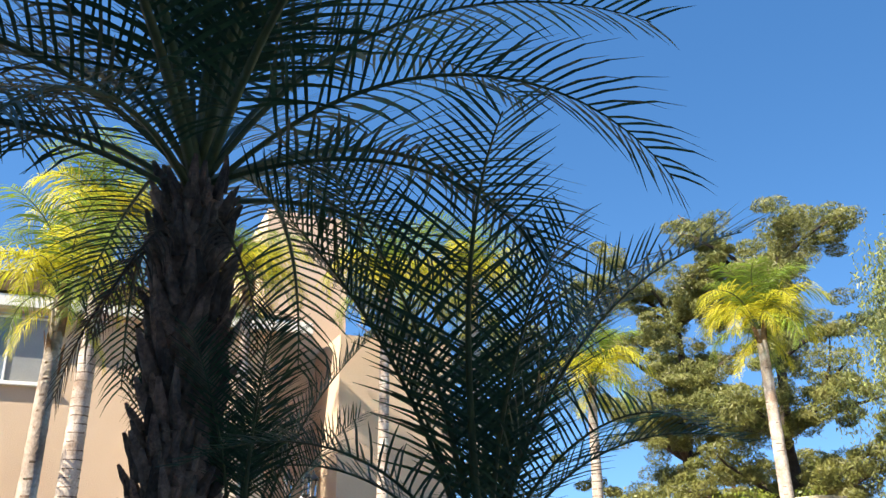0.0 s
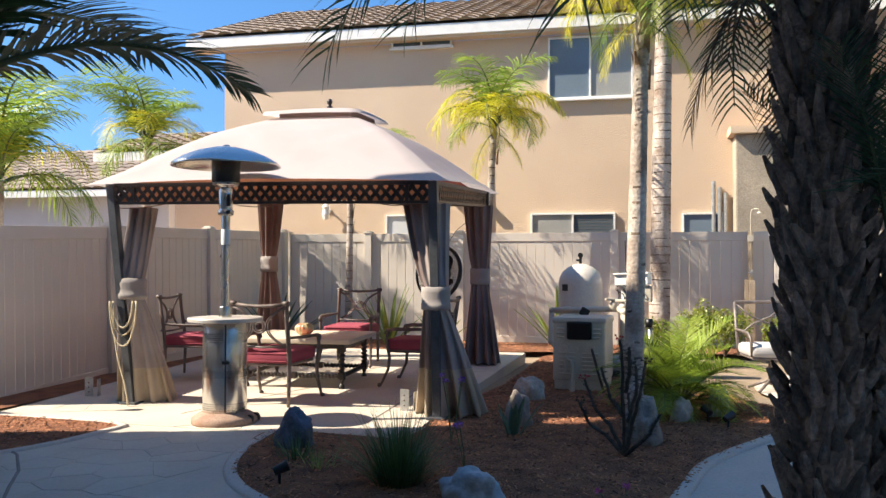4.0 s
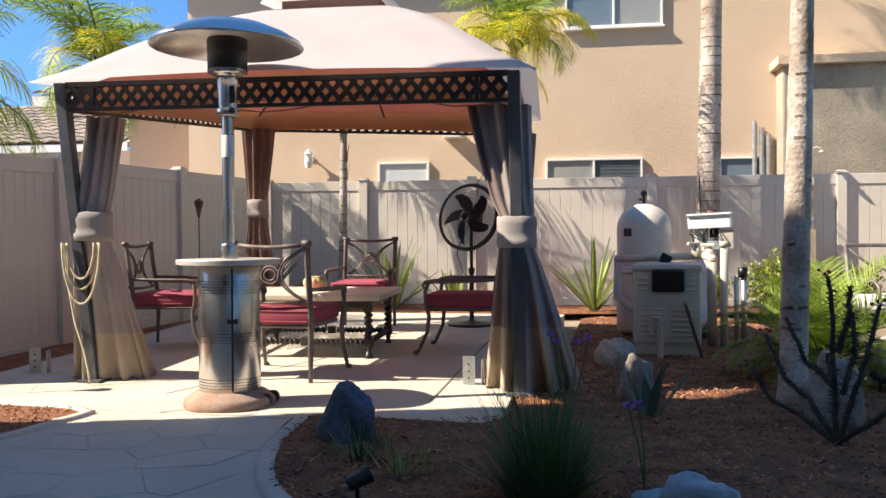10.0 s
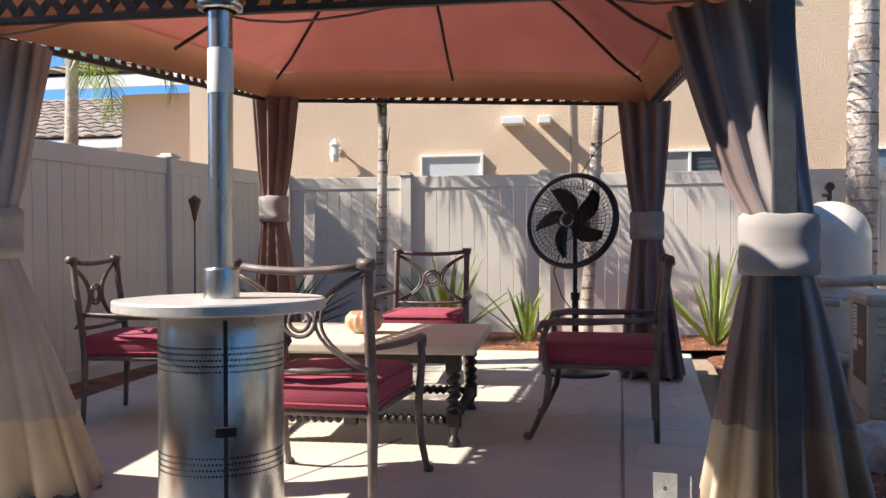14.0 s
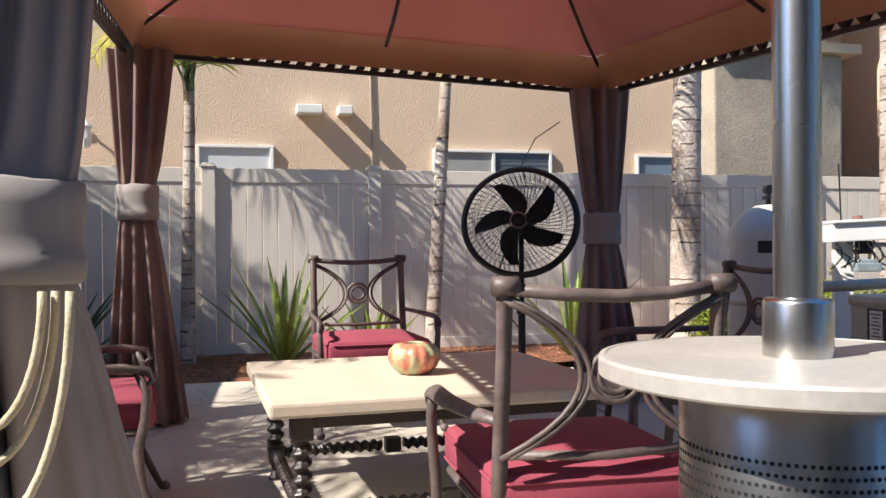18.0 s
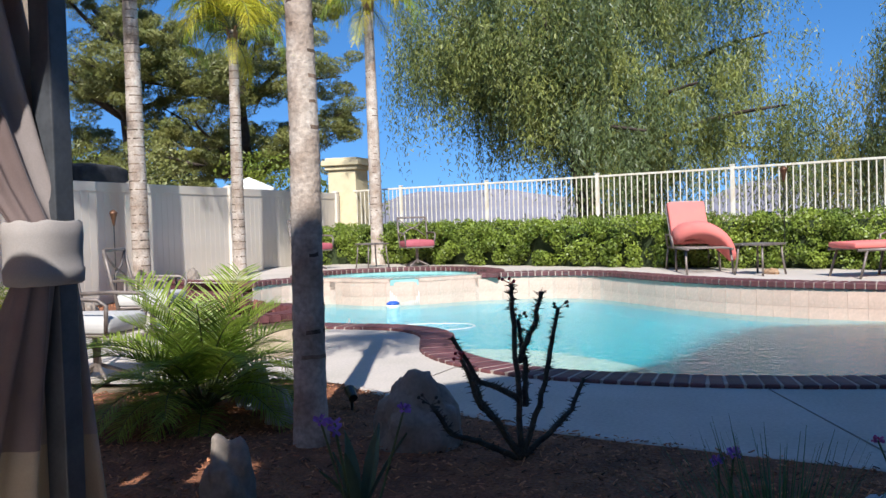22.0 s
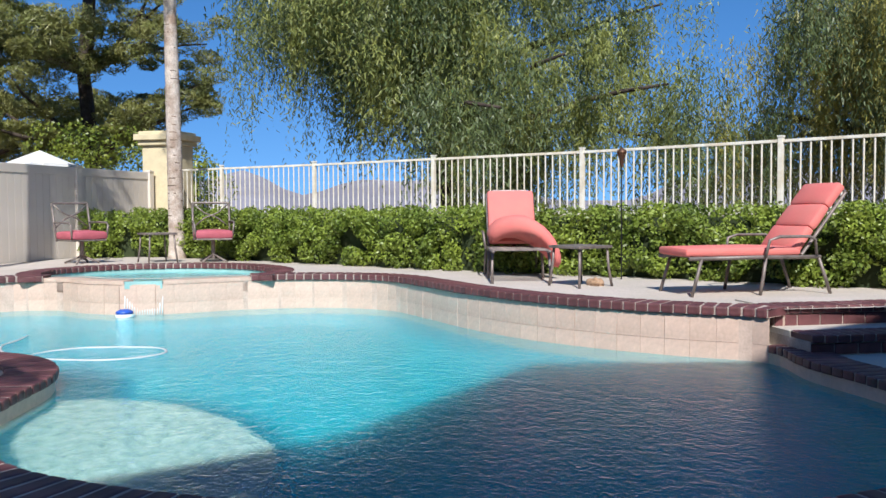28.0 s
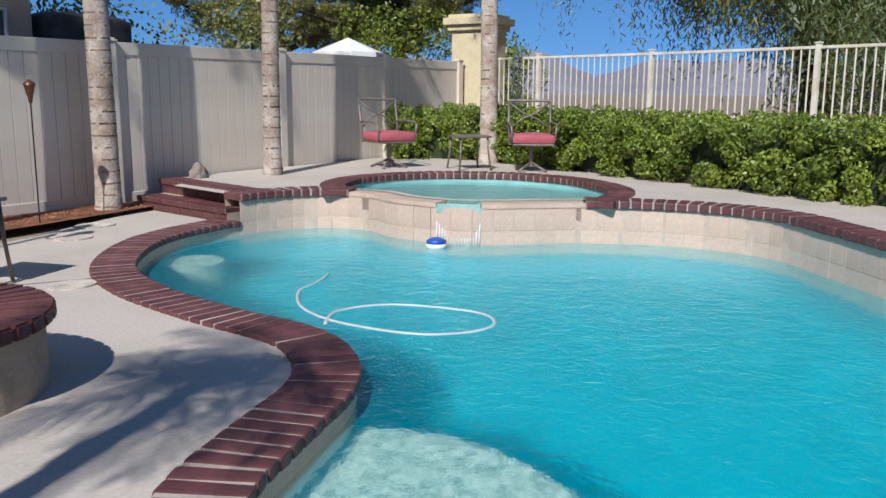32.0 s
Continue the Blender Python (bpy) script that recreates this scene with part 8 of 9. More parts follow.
def lounger(m, label, back=62):
    """Built along +y: the foot end at y = 0, the head at y = 1.9."""
    r = thing("sun_lounger", m, label, "lounger", "sun loungers")
    for s in (-1, 1):
        bm = bmesh.new()
        sweep(bm, [(s * 0.3, 0.0, 0.34), (s * 0.3, 0.7, 0.345), (s * 0.3, 1.3, 0.34)], 0.018, 8)
        part("side_rail", bm, M_LFRAME, r, smooth=True)
        for y, dy in ((0.12, -0.1), (0.75, -0.06), (1.28, 0.12)):
            bm = bmesh.new()
            sweep(bm, [(s * 0.3, y, 0.34), (s * 0.31, y + dy * 0.5, 0.17), (s * 0.31, y + dy, 0.0)], 0.016, 8)
            part("leg", bm, M_LFRAME, r, smooth=True)
        bm = bmesh.new()
        sweep(bm, [(s * 0.34, 0.72, 0.34), (s * 0.36, 0.75, 0.5), (s * 0.36, 0.85, 0.53), (s * 0.36, 1.15, 0.53), (s * 0.34, 1.22, 0.5), (s * 0.32, 1.25, 0.36)], 0.014, 8)
        part("armrest", bm, M_LFRAME, r, smooth=True)
    s0 = None
    for k in range(9):
        mm = Matrix.Translation((0, 0.05 + k * 0.13, 0.352))
        if s0 is None:
            bm = bmesh.new()
            box(bm, (0, 0, 0), (0.58, 0.05, 0.01), bevel=0.002)
            s0 = part("slat", bm, M_LFRAME, r)
            s0.matrix_local = mm
        else:
            share("slat", s0, r, mm)
    a = radians(back)
    hinge = Vector((0, 1.12, 0.36))
    d = Vector((0, math.cos(a), math.sin(a)))
    bm = bmesh.new()
    for s in (-1, 1):
        rod(bm, hinge + Vector((s * 0.28, 0, 0)), hinge + Vector((s * 0.28, 0, 0)) + d * 0.72, 0.016, seg=8)
    top = hinge + d * 0.72
    sweep(bm, [top + Vector((-0.28, 0, 0)), top + Vector((-0.2, 0.02, 0.045)), top + Vector((0.2, 0.02, 0.045)), top + Vector((0.28, 0, 0))], 0.016, 8)
    part("back_frame", bm, M_LFRAME, r)
    return r, hinge, d


def cushion(bm, size, m, puff=0.02, seed=0):
    b2 = bmesh.new()
    box(b2, (0, 0, 0), size, bevel=min(size) * 0.38)
    bmesh.ops.subdivide_edges(b2, edges=b2.edges[:], cuts=2, use_grid_fill=True)
    for v in b2.verts:
        k = max(0, 1 - (2 * v.co.x / size[0]) ** 2) * max(0, 1 - (2 * v.co.y / size[1]) ** 2)
        v.co.z += puff * k * (1 if v.co.z > 0 else -1) + 0.008 * noise.noise(v.co * 7 + Vector((seed, 0, 0)))
    bmesh.ops.transform(b2, matrix=m, verts=b2.verts)
    me = bpy.data.meshes.new("tmp")
    b2.to_mesh(me)
    b2.free()
    bm.from_mesh(me)
    bpy.data.meshes.remove(me)


ZT = RIM - 0.02
# lounger with a slumped cushion, seen from its foot
r, hinge, d = lounger(pose(11.78, 5.58, ZT, 0, 0, -74), "bronze sun lounger with a slumped salmon-pink cushion on the terrace", 58)
bm = bmesh.new()
cushion(bm, (0.56, 0.72, 0.09), Matrix.Translation(hinge + d * 0.36 + Vector((0, -0.05, 0.03))) @ Matrix.Rotation(radians(58), 4, "X"), 0.02, 1)
part("back_cushion", bm, M_PINK, r, "salmon-pink back cushion", smooth=True)
line = [Vector(p) for p in ((-0.28, 1.0, 0.47), (-0.20, 0.97, 0.56), (-0.05, 0.90, 0.60), (0.10, 0.82, 0.575), (0.23, 0.74, 0.51), (0.34, 0.66, 0.42), (0.42, 0.60, 0.29), (0.47, 0.56, 0.13))]
bm = bmesh.new()
rows, seg = [], 20
for k, p in enumerate(line):
    tn = (line[min(k + 1, 7)] - line[max(k - 1, 0)]).normalized()
    side = Vector((-0.25, 1.0, 0.0)).normalized()
    side = (side - tn * side.dot(tn)).normalized()
    up = side.cross(tn)
    w, th = (0.20, 0.27, 0.29, 0.29, 0.28, 0.25, 0.17, 0.07)[k], (0.06, 0.115, 0.145, 0.135, 0.115, 0.09, 0.065, 0.035)[k]
    ring = []
    for q in range(seg):
        a = q * math.tau / seg
        c, sn = math.cos(a), math.sin(a)
        ring.append(bm.verts.new(p + side * w * math.copysign(abs(c) ** 0.6, c) + up * th * math.copysign(abs(sn) ** 0.75, sn) * (1 + 0.25 * noise.noise((k * 0.9, c * 2, sn * 2)))))
    rows.append(ring)
for A, B in zip(rows, rows[1:]):
    for q in range(seg):
        bm.faces.new((A[q], A[(q + 1) % seg], B[(q + 1) % seg], B[q]))
bm.faces.new(rows[0][::-1])
bm.faces.new(rows[-1])
bmesh.ops.recalc_face_normals(bm, faces=bm.faces)
o = part("seat_cushion", bm, M_PINK, r, "slumped salmon-pink seat cushion hanging over the side", smooth=True)
md = o.modifiers.new("round", "SUBSURF")
md.levels = md.render_levels = 1
# lounger seen from its side
r, hinge, d = lounger(pose(10.98, 4.02, ZT, 0, 0, 207), "bronze sun lounger with a salmon-pink cushion on the terrace", 52)
bm = bmesh.new()
cushion(bm, (0.56, 1.14, 0.075), Matrix.Translation((0, 0.55, 0.395)), 0.015, 3)
part("seat_cushion", bm, M_PINK, r, smooth=True)
for k in range(3):
    bm = bmesh.new()
    cushion(bm, (0.56, 0.26, 0.085), Matrix.Translation(hinge + d * (0.14 + 0.255 * k) + Vector((0, -0.06, 0.03))) @ Matrix.Rotation(radians(52), 4, "X"), 0.02, 4 + k)
    part("back_cushion", bm, M_PINK, r, smooth=True)


def side_table(m, w, dp, h, label):
    r = thing("side_table", m, label, "side table", "side tables")
    bm = bmesh.new()
    box(bm, (0, 0, h - 0.015), (w, dp, 0.03), bevel=0.008)
    part("tabletop", bm, M_LFRAME, r)
    for sx in (-1, 1):
        for sy in (-1, 1):
            bm = bmesh.new()
            sweep(bm, [(sx * (w / 2 - 0.04), sy * (dp / 2 - 0.04), h - 0.03), (sx * (w / 2 - 0.03), sy * (dp / 2 - 0.03), h * 0.5), (sx * (w / 2 - 0.005), sy * (dp / 2 - 0.005), 0)], 0.014, 8)
            part("leg", bm, M_LFRAME, r, smooth=True)
    return r


side_table(pose(11.66, 4.95, ZT, 0, 0, -40), 0.46, 0.46, 0.42, "small bronze side table between the sun loungers")
side_table(pose(14.42, 11.75, ZT, 0, 0, -35), 0.46, 0.46, 0.46, "small bronze side table beside a palm trunk")
rock(11.75, 4.8, 0.2, 0.12, 0.1, M_PALMT, 18, "piece of tan driftwood under the side table", 30, z=ZT)


def swivel_chair(m, label, cush, metal_mat=M_LFRAME, group="swivel chairs by the spa"):
    r = thing("swivel_chair", m, label, "chair", group)
    for k in range(4):
        bm = bmesh.new()
        a = k * math.pi / 2 + math.pi / 4
        c, s = math.cos(a), math.sin(a)
        sweep(bm, [(0, 0, 0.12), (0.12 * c, 0.12 * s, 0.07), (0.26 * c, 0.26 * s, 0.012)], 0.016, 8)
        part("foot", bm, metal_mat, r, smooth=True)
    bm = bmesh.new()
    rod(bm, (0, 0, 0.06), (0, 0, 0.34), 0.03, seg=12)
    part("pedestal", bm, metal_mat, r)
    bm = bmesh.new()
    for s in (-1, 1):
        rod(bm, (s * 0.25, -0.24, 0.36), (s * 0.25, 0.25, 0.36), 0.016, seg=8)
        rod(bm, (-0.25, s * 0.24, 0.36), (0.25, s * 0.24, 0.36), 0.016, seg=8)
    part("seat_frame", bm, metal_mat, r)
    for s in (-1, 1):
        bm = bmesh.new()
        sweep(bm, [(s * 0.27, -0.24, 0.34), (s * 0.28, -0.29, 0.6), (s * 0.28, -0.36, 0.92)], 0.018, 8)
        part("back_post", bm, metal_mat, r, smooth=True)
        bm = bmesh.new()
        sweep(bm, [(s * 0.28, -0.29, 0.62), (s * 0.3, -0.05, 0.63), (s * 0.3, 0.2, 0.62), (s * 0.29, 0.26, 0.58), (s * 0.27, 0.24, 0.38)], 0.016, 8)
        part("armrest", bm, metal_mat, r, smooth=True)
        bm = bmesh.new()
        sweep(bm, [(s * 0.27, -0.355, 0.9), (s * 0.1, -0.33, 0.76), (0, -0.325, 0.72), (-s * 0.1, -0.315, 0.68), (-s * 0.27, -0.29, 0.54)], 0.012, 6)
        part("back_cross", bm, metal_mat, r, smooth=True)
    bm = bmesh.new()
    rod(bm, (-0.28, -0.36, 0.92), (0.28, -0.36, 0.92), 0.018, seg=8)
    part("top_rail", bm, metal_mat, r)
    bm = bmesh.new()
    cushion(bm, (0.56, 0.54, 0.12), Matrix.Translation((0, 0.0, 0.43)), 0.02, 3)
    part("seat_cushion", bm, cush, r, smooth=True)
    return r


M_CUSH_P = material("rose_cushion", (0.42, 0.10, 0.13), 0.85, vary=0.1, fine=150, bump=0.3, second=(0.36, 0.08, 0.10))
M_CUSH_W = material("white_cushion", (0.50, 0.48, 0.46), 0.85, vary=0.06, fine=150, bump=0.3)
swivel_chair(pose(13.95, 12.75, ZT, 0, 0, 155), "grey-bronze swivel chair with a rose cushion by the hedge", M_CUSH_P)
swivel_chair(pose(14.7, 10.95, ZT, 0, 0, 125), "grey-bronze swivel chair with a rose cushion by the hedge", M_CUSH_P)
swivel_chair(pose(4.75, 9.75, 0.0, 0, 0, 190), "grey swivel chair with a white cushion near the fire pit", M_CUSH_W, M_LFRAME, "swivel chairs by the fire pit")
swivel_chair(pose(6.7, 10.75, 0.0, 0, 0, 200), "grey swivel chair with a white cushion near the fire pit", M_CUSH_W, M_LFRAME, "swivel chairs by the fire pit")
side_table(pose(7.4, 11.3, 0.0, 0, 0, 20), 0.5, 0.5, 0.6, "dark metal side table near the fire pit")

# fire pit
pit = thing("fire_pit", (6.2, 9.4, 0.0), "round stucco fire pit with a brick rim and red lava rock", "fire pit")
bm = bmesh.new()
lathe(bm, [(0.60, -0.02), (0.61, 0.0), (0.61, 0.30), (0.40, 0.30), (0.38, 0.2), (0, 0.2)], 48)
part("wall", bm, material("pit_stucco", (0.52, 0.42, 0.30), 0.9, vary=0.1, fine=40, bump=0.6, depth=0.008), pit, "tan stucco ring")
bmb = bmesh.new()
vs = []
for z in (0.30, 0.37):
    vs.append([bmb.verts.new((r_ * math.cos(t), r_ * math.sin(t), z)) for r_, t in ((0.42, -0.078), (0.66, -0.078), (0.66, 0.078), (0.42, 0.078))])
for q in range(4):
    bmb.faces.new((vs[0][q], vs[0][(q + 1) % 4], vs[1][(q + 1) % 4], vs[1][q]))
bmb.faces.new(vs[1])
bmb.faces.new(vs[0][::-1])
bmesh.ops.recalc_face_normals(bmb, faces=bmb.faces)
bmesh.ops.bevel(bmb, geom=bmb.edges[:], offset=0.012, segments=2, affect="EDGES")
b0 = None
for k in range(38):
    mm = Matrix.Rotation(k * math.tau / 38, 4, "Z")
    if b0 is None:
        b0 = part("brick", bmb, M_BRICK, pit)
    else:
        share("brick", b0, pit, mm)
M_LAVA = material("lava_rock", (0.17, 0.06, 0.045), 0.95, vary=0.3, fine=60, bump=1.0, depth=0.01, spread=0.3)
rnd = random.Random(9)
for k in range(34):
    bm = bmesh.new()
    bmesh.ops.create_icosphere(bm, subdivisions=2, radius=rnd.uniform(0.04, 0.075))
    off = Vector((k * 2.0, k, 0))
    for v in bm.verts:
        v.co *= 1 + 0.5 * noise.noise(v.co * 18 + off)
    a, rr = rnd.uniform(0, math.tau), 0.36 * math.sqrt(rnd.random())
    o = part("lava_stone", bm, M_LAVA, pit)
    o.location = (rr * math.cos(a), rr * math.sin(a), 0.25 + 0.2 * (1 - rr / 0.4) + rnd.uniform(0, 0.03))

# lamp post
lp = thing("lamp_post", (6.68, 12.02, 0.0), "weathered pale grey lamp post with three glass lanterns beside the deck", "lamp post")
bm = bmesh.new()
lathe(bm, [(0, 0), (0.12, 0), (0.12, 0.05), (0.09, 0.1), (0.085, 0.45), (0.06, 0.5), (0.065, 0.55), (0.04, 0.62), (0.032, 0.8), (0.028, 2.2), (0.04, 2.22), (0.03, 2.3), (0, 2.3)], 20)
part("post", bm, material("weathered_lamp_paint", (0.40, 0.385, 0.375), 0.6, vary=0.12, scale=6, fine=50, bump=0.15), lp, smooth=True)
for k in range(3):
    a = k * math.tau / 3 + 0.5
    c, s = math.cos(a), math.sin(a)
    bm = bmesh.new()
    sweep(bm, [(0, 0, 2.2), (0.12 * c, 0.12 * s, 2.14), (0.2 * c, 0.2 * s, 2.2), (0.2 * c, 0.2 * s, 2.27)], 0.012, 8)
    part("arm", bm, M_BLACK, lp, smooth=True)
    lan = None
    bm = bmesh.new()
    lathe(bm, [(0.03, 2.26), (0.055, 2.28), (0.06, 2.3)], 6, (0.2 * c, 0.2 * s, 0))
    lathe(bm, [(0.09, 2.52), (0.07, 2.56), (0.02, 2.62), (0.012, 2.66), (0, 2.67)], 6, (0.2 * c, 0.2 * s, 0))
    for q in range(6):
        b = q * math.tau / 6
        rod(bm, (0.2 * c + 0.058 * math.cos(b), 0.2 * s + 0.058 * math.sin(b), 2.29), (0.2 * c + 0.08 * math.cos(b), 0.2 * s + 0.08 * math.sin(b), 2.53), 0.005, seg=4)
    lan = part("lantern", bm, M_BLACK, lp)
    bm = bmesh.new()
    lathe(bm, [(0.05, 2.3), (0.07, 2.52)], 6, (0.2 * c, 0.2 * s, 0))
    part("lantern_glass", bm, glassy("lantern_glass", (0.9, 0.92, 0.93), 0.05), lan)

torch(9.15, 13.23, 1.40)
torch(12.6, 4.6, 1.75, RIM - 0.02)
# outdoor shower pole on a timber post
shw = thing("shower_pole", (5.01, 13.84, 0.0), "thin pipe shower fixed to pale timber boards by the fence", "shower")
M_TIMBER = material("timber", (0.44, 0.34, 0.24), 0.8, vary=0.15, fine=50, bump=0.3)
for x, y, w, z0, z1 in ((-0.045, 0, 0.06, 0.0, 1.09), (0.035, -0.01, 0.085, 0.0, 1.08), (0.012, 0.045, 0.075, 0.9, 1.83)):
    bm = bmesh.new()
    box(bm, (x, y, (z0 + z1) / 2), (w, 0.04, z1 - z0), bevel=0.004)
    part("board", bm, M_TIMBER, shw)
bm = bmesh.new()
sweep(bm, [(0.02, 0.005, 1.0), (0.02, 0.005, 2.1), (0.03, 0.0, 2.15), (0.07, -0.02, 2.17), (0.12, -0.04, 2.165), (0.135, -0.045, 2.13)], 0.009, 8)
part("pipe", bm, M_BEIGE, shw, smooth=True)
bm = bmesh.new()
box(bm, (0.015, 0.01, 1.72), (0.085, 0.03, 0.1), bevel=0.004)
part("bracket", bm, M_BEIGE, shw)
bm = bmesh.new()
rod(bm, (0.02, -0.03, 1.2), (0.02, 0.0, 1.2), 0.012, seg=8)
for k in range(3):
    c, sn = math.cos(k * math.pi / 3) * 0.05, math.sin(k * math.pi / 3) * 0.05
    rod(bm, (0.02 - c, -0.03, 1.2 - sn), (0.02 + c, -0.03, 1.2 + sn), 0.008, seg=6)
part("valve_wheel", bm, M_GALV, shw)
bm = bmesh.new()
lathe(bm, [(0.01, 2.135), (0.04, 2.10), (0, 2.10)], 14, (0.135, -0.045, 0))
part("shower_head", bm, M_BEIGE, shw)

# garden bench with white pillows
M_BENCHW = material("bench_cloth", (0.62, 0.63, 0.66), 0.85, vary=0.06, fine=120, bump=0.3)
bn = thing("garden_bench", pose(8.93, 1.38, 0.0, 0, 0, 39) @ Matrix.Diagonal((0.88, 1, 1, 1)), "dark metal bench with a white seat pad and pillows", "bench")
for s in (-1, 1):
    bm = bmesh.new()
    sweep(bm, [(s * 0.62, 0.3, 0.0), (s * 0.62, 0.27, 0.4), (s * 0.62, 0.25, 0.58), (s * 0.62, -0.2, 0.62)], 0.022, 8)
    part("front_leg", bm, M_LFRAME, bn, smooth=True)
    bm = bmesh.new()
    sweep(bm, [(s * 0.62, -0.32, 0.0), (s * 0.62, -0.24, 0.4), (s * 0.62, -0.34, 0.74)], 0.022, 8)
    part("back_leg", bm, M_LFRAME, bn, smooth=True)
bm = bmesh.new()
rod(bm, (-0.62, -0.34, 0.74), (0.62, -0.34, 0.74), 0.02, seg=8)
rod(bm, (-0.62, 0.26, 0.38), (0.62, 0.26, 0.38), 0.02, seg=8)
rod(bm, (-0.62, -0.25, 0.38), (0.62, -0.25, 0.38), 0.02, seg=8)
part("frame", bm, M_LFRAME, bn)
bm = bmesh.new()
cushion(bm, (1.2, 0.52, 0.1), Matrix.Translation((0, 0.0, 0.44)), 0.01, 1)
part("seat_pad", bm, M_BENCHW, bn, smooth=True)
for k in range(4):
    bm = bmesh.new()
    cushion(bm, (0.36, 0.34, 0.11), Matrix.Translation((-0.48 + 0.27 * k, -0.17 + 0.03 * (k % 2), 0.62)) @ Matrix.Rotation(radians(72), 4, "X") @ Matrix.Rotation(0.1 * (k % 3 - 1), 4, "Y"), 0.03, k)
    part("pillow", bm, M_BENCHW, bn, "soft white pillow", smooth=True)

# ---- hedge ----
HEDGE = [(15.2, 13.55), (15.65, 13.0), (15.65, 12.2), (15.25, 11.0), (14.75, 9.9), (14.05, 8.1), (13.45, 6.6), (13.05, 5.1), (12.6, 3.8), (12.1, 2.7), (11.6, 1.6), (11.0, 0.3)]
hl = curve(HEDGE, 0.25)
hedge = thing("hedge", (0, 0, 0), "long clipped green hedge in front of the white railing", "hedge")
# near-black inner sheet: shade between the leaves, put into its colour
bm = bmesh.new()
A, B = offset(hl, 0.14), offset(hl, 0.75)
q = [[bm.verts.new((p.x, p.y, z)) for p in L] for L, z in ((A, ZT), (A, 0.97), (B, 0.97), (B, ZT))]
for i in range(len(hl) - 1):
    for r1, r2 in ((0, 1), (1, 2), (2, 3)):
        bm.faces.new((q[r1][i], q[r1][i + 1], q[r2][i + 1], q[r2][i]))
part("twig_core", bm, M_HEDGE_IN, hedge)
rng = np.random.default_rng(77)
cs = []
for p, pb in zip(hl, offset(hl, 0.7)):
    for k in range(11):
        s = rng.uniform(0, 1)
        onfront = rng.uniform() < 0.68
        cx, cy = (p.x, p.y) if onfront else (p.x + (pb.x - p.x) * s, p.y + (pb.y - p.y) * s)
        cz = ZT + rng.uniform(0.05, 0.70) if onfront else 0.995 + rng.uniform(-0.04, 0.05)
        cs.append((cx + rng.uniform(-0.1, 0.1), cy + rng.uniform(-0.1, 0.1), cz, 0.14, 0.14, 0.12))
V, F = leaf_cloud(cs, 135, 0.026, rng, 0.55)
o = raw("foliage", V, F, M_LEAF, hedge)
o["kind"] = "stuff"

# ---- white railing ----
RAIL = [(17.75, 13.75), (17.33, 12.29), (16.75, 10.15), (15.85, 7.72), (14.98, 5.3), (13.78, 2.82), (12.5, 0.35), (11.3, -1.35), (10.0, -3.4)]
rail = thing("fence_pool", (0, 0, 0), "white metal railing with thin upright bars behind the hedge", "fence", kind="structure")
bmp = bmesh.new()
box(bmp, (0, 0, 0.96), (0.06, 0.06, 1.9), bevel=0.005)
box(bmp, (0, 0, 1.92), (0.075, 0.075, 0.02), bevel=0.004)
post0 = part("post", bmp, M_WHITE, rail)
bmp = bmesh.new()
rod(bmp, (0, 0, 1.0), (0, 0, 1.87), 0.011, seg=6)
bar0 = part("bar", bmp, M_WHITE, rail)
first_p = first_b = True
for i, ((x0, y0), (x1, y1)) in enumerate(zip(RAIL, RAIL[1:])):
    a, b = Vector((x0, y0, 0)), Vector((x1, y1, 0))
    rot = Matrix.Rotation(math.atan2(y1 - y0, x1 - x0), 4, "Z")
    m = Matrix.Translation(a) @ rot
    if first_p:
        post0.matrix_local, first_p = m, False
    else:
        share("post", post0, rail, m)
    L = (b - a).length
    for z in (1.865, 1.0):
        bm = bmesh.new()
        c = (a + b) / 2
        box(bm, (c.x, c.y, z), (L - 0.06, 0.032, 0.036), rot, bevel=0.004)
        part("rail", bm, M_WHITE, rail)
    n = round(L / 0.115)
    for k in range(1, n):
        m = Matrix.Translation(a.lerp(b, k / n)) @ rot
        if first_b:
            bar0.matrix_local, first_b = m, False
        else:
            share("bar", bar0, rail, m)


# ---- trees beyond ----
def limbs(root, base, trunk_pts, r0, branch, seed, spread, mat=M_BARK, low=0):
    """A tapered trunk with limbs; returns the tips."""
    rnd = random.Random(seed)
    bm = bmesh.new()
    n = len(trunk_pts)
    sweep(bm, trunk_pts, [r0 * (1.25 if i == 0 else 1 - 0.75 * i / n) for i in range(n)], 10)
    part("trunk", bm, mat, root, smooth=True)
    tips = []
    for k in range(branch):
        t0 = trunk_pts[rnd.randrange(low or max(1, n // 2), n)]
        a = k * 2.4 + rnd.uniform(-0.4, 0.4)
        p = Vector(t0)
        line = [p.copy()]
        d = Vector((math.cos(a), math.sin(a), rnd.uniform(0.35, 0.9))).normalized()
        for q in range(5):
            p = p + d * spread * rnd.uniform(0.16, 0.25)
            d = (d + Vector((rnd.uniform(-0.3, 0.3), rnd.uniform(-0.3, 0.3), rnd.uniform(-0.22, 0.12)))).normalized()
            line.append(p.copy())
        bm = bmesh.new()
        sweep(bm, line, [r0 * 0.38 * (1 - 0.8 * i / 5) for i in range(6)], 7)
        part("limb", bm, mat, root, smooth=True)
        tips += line[2:]
    return tips


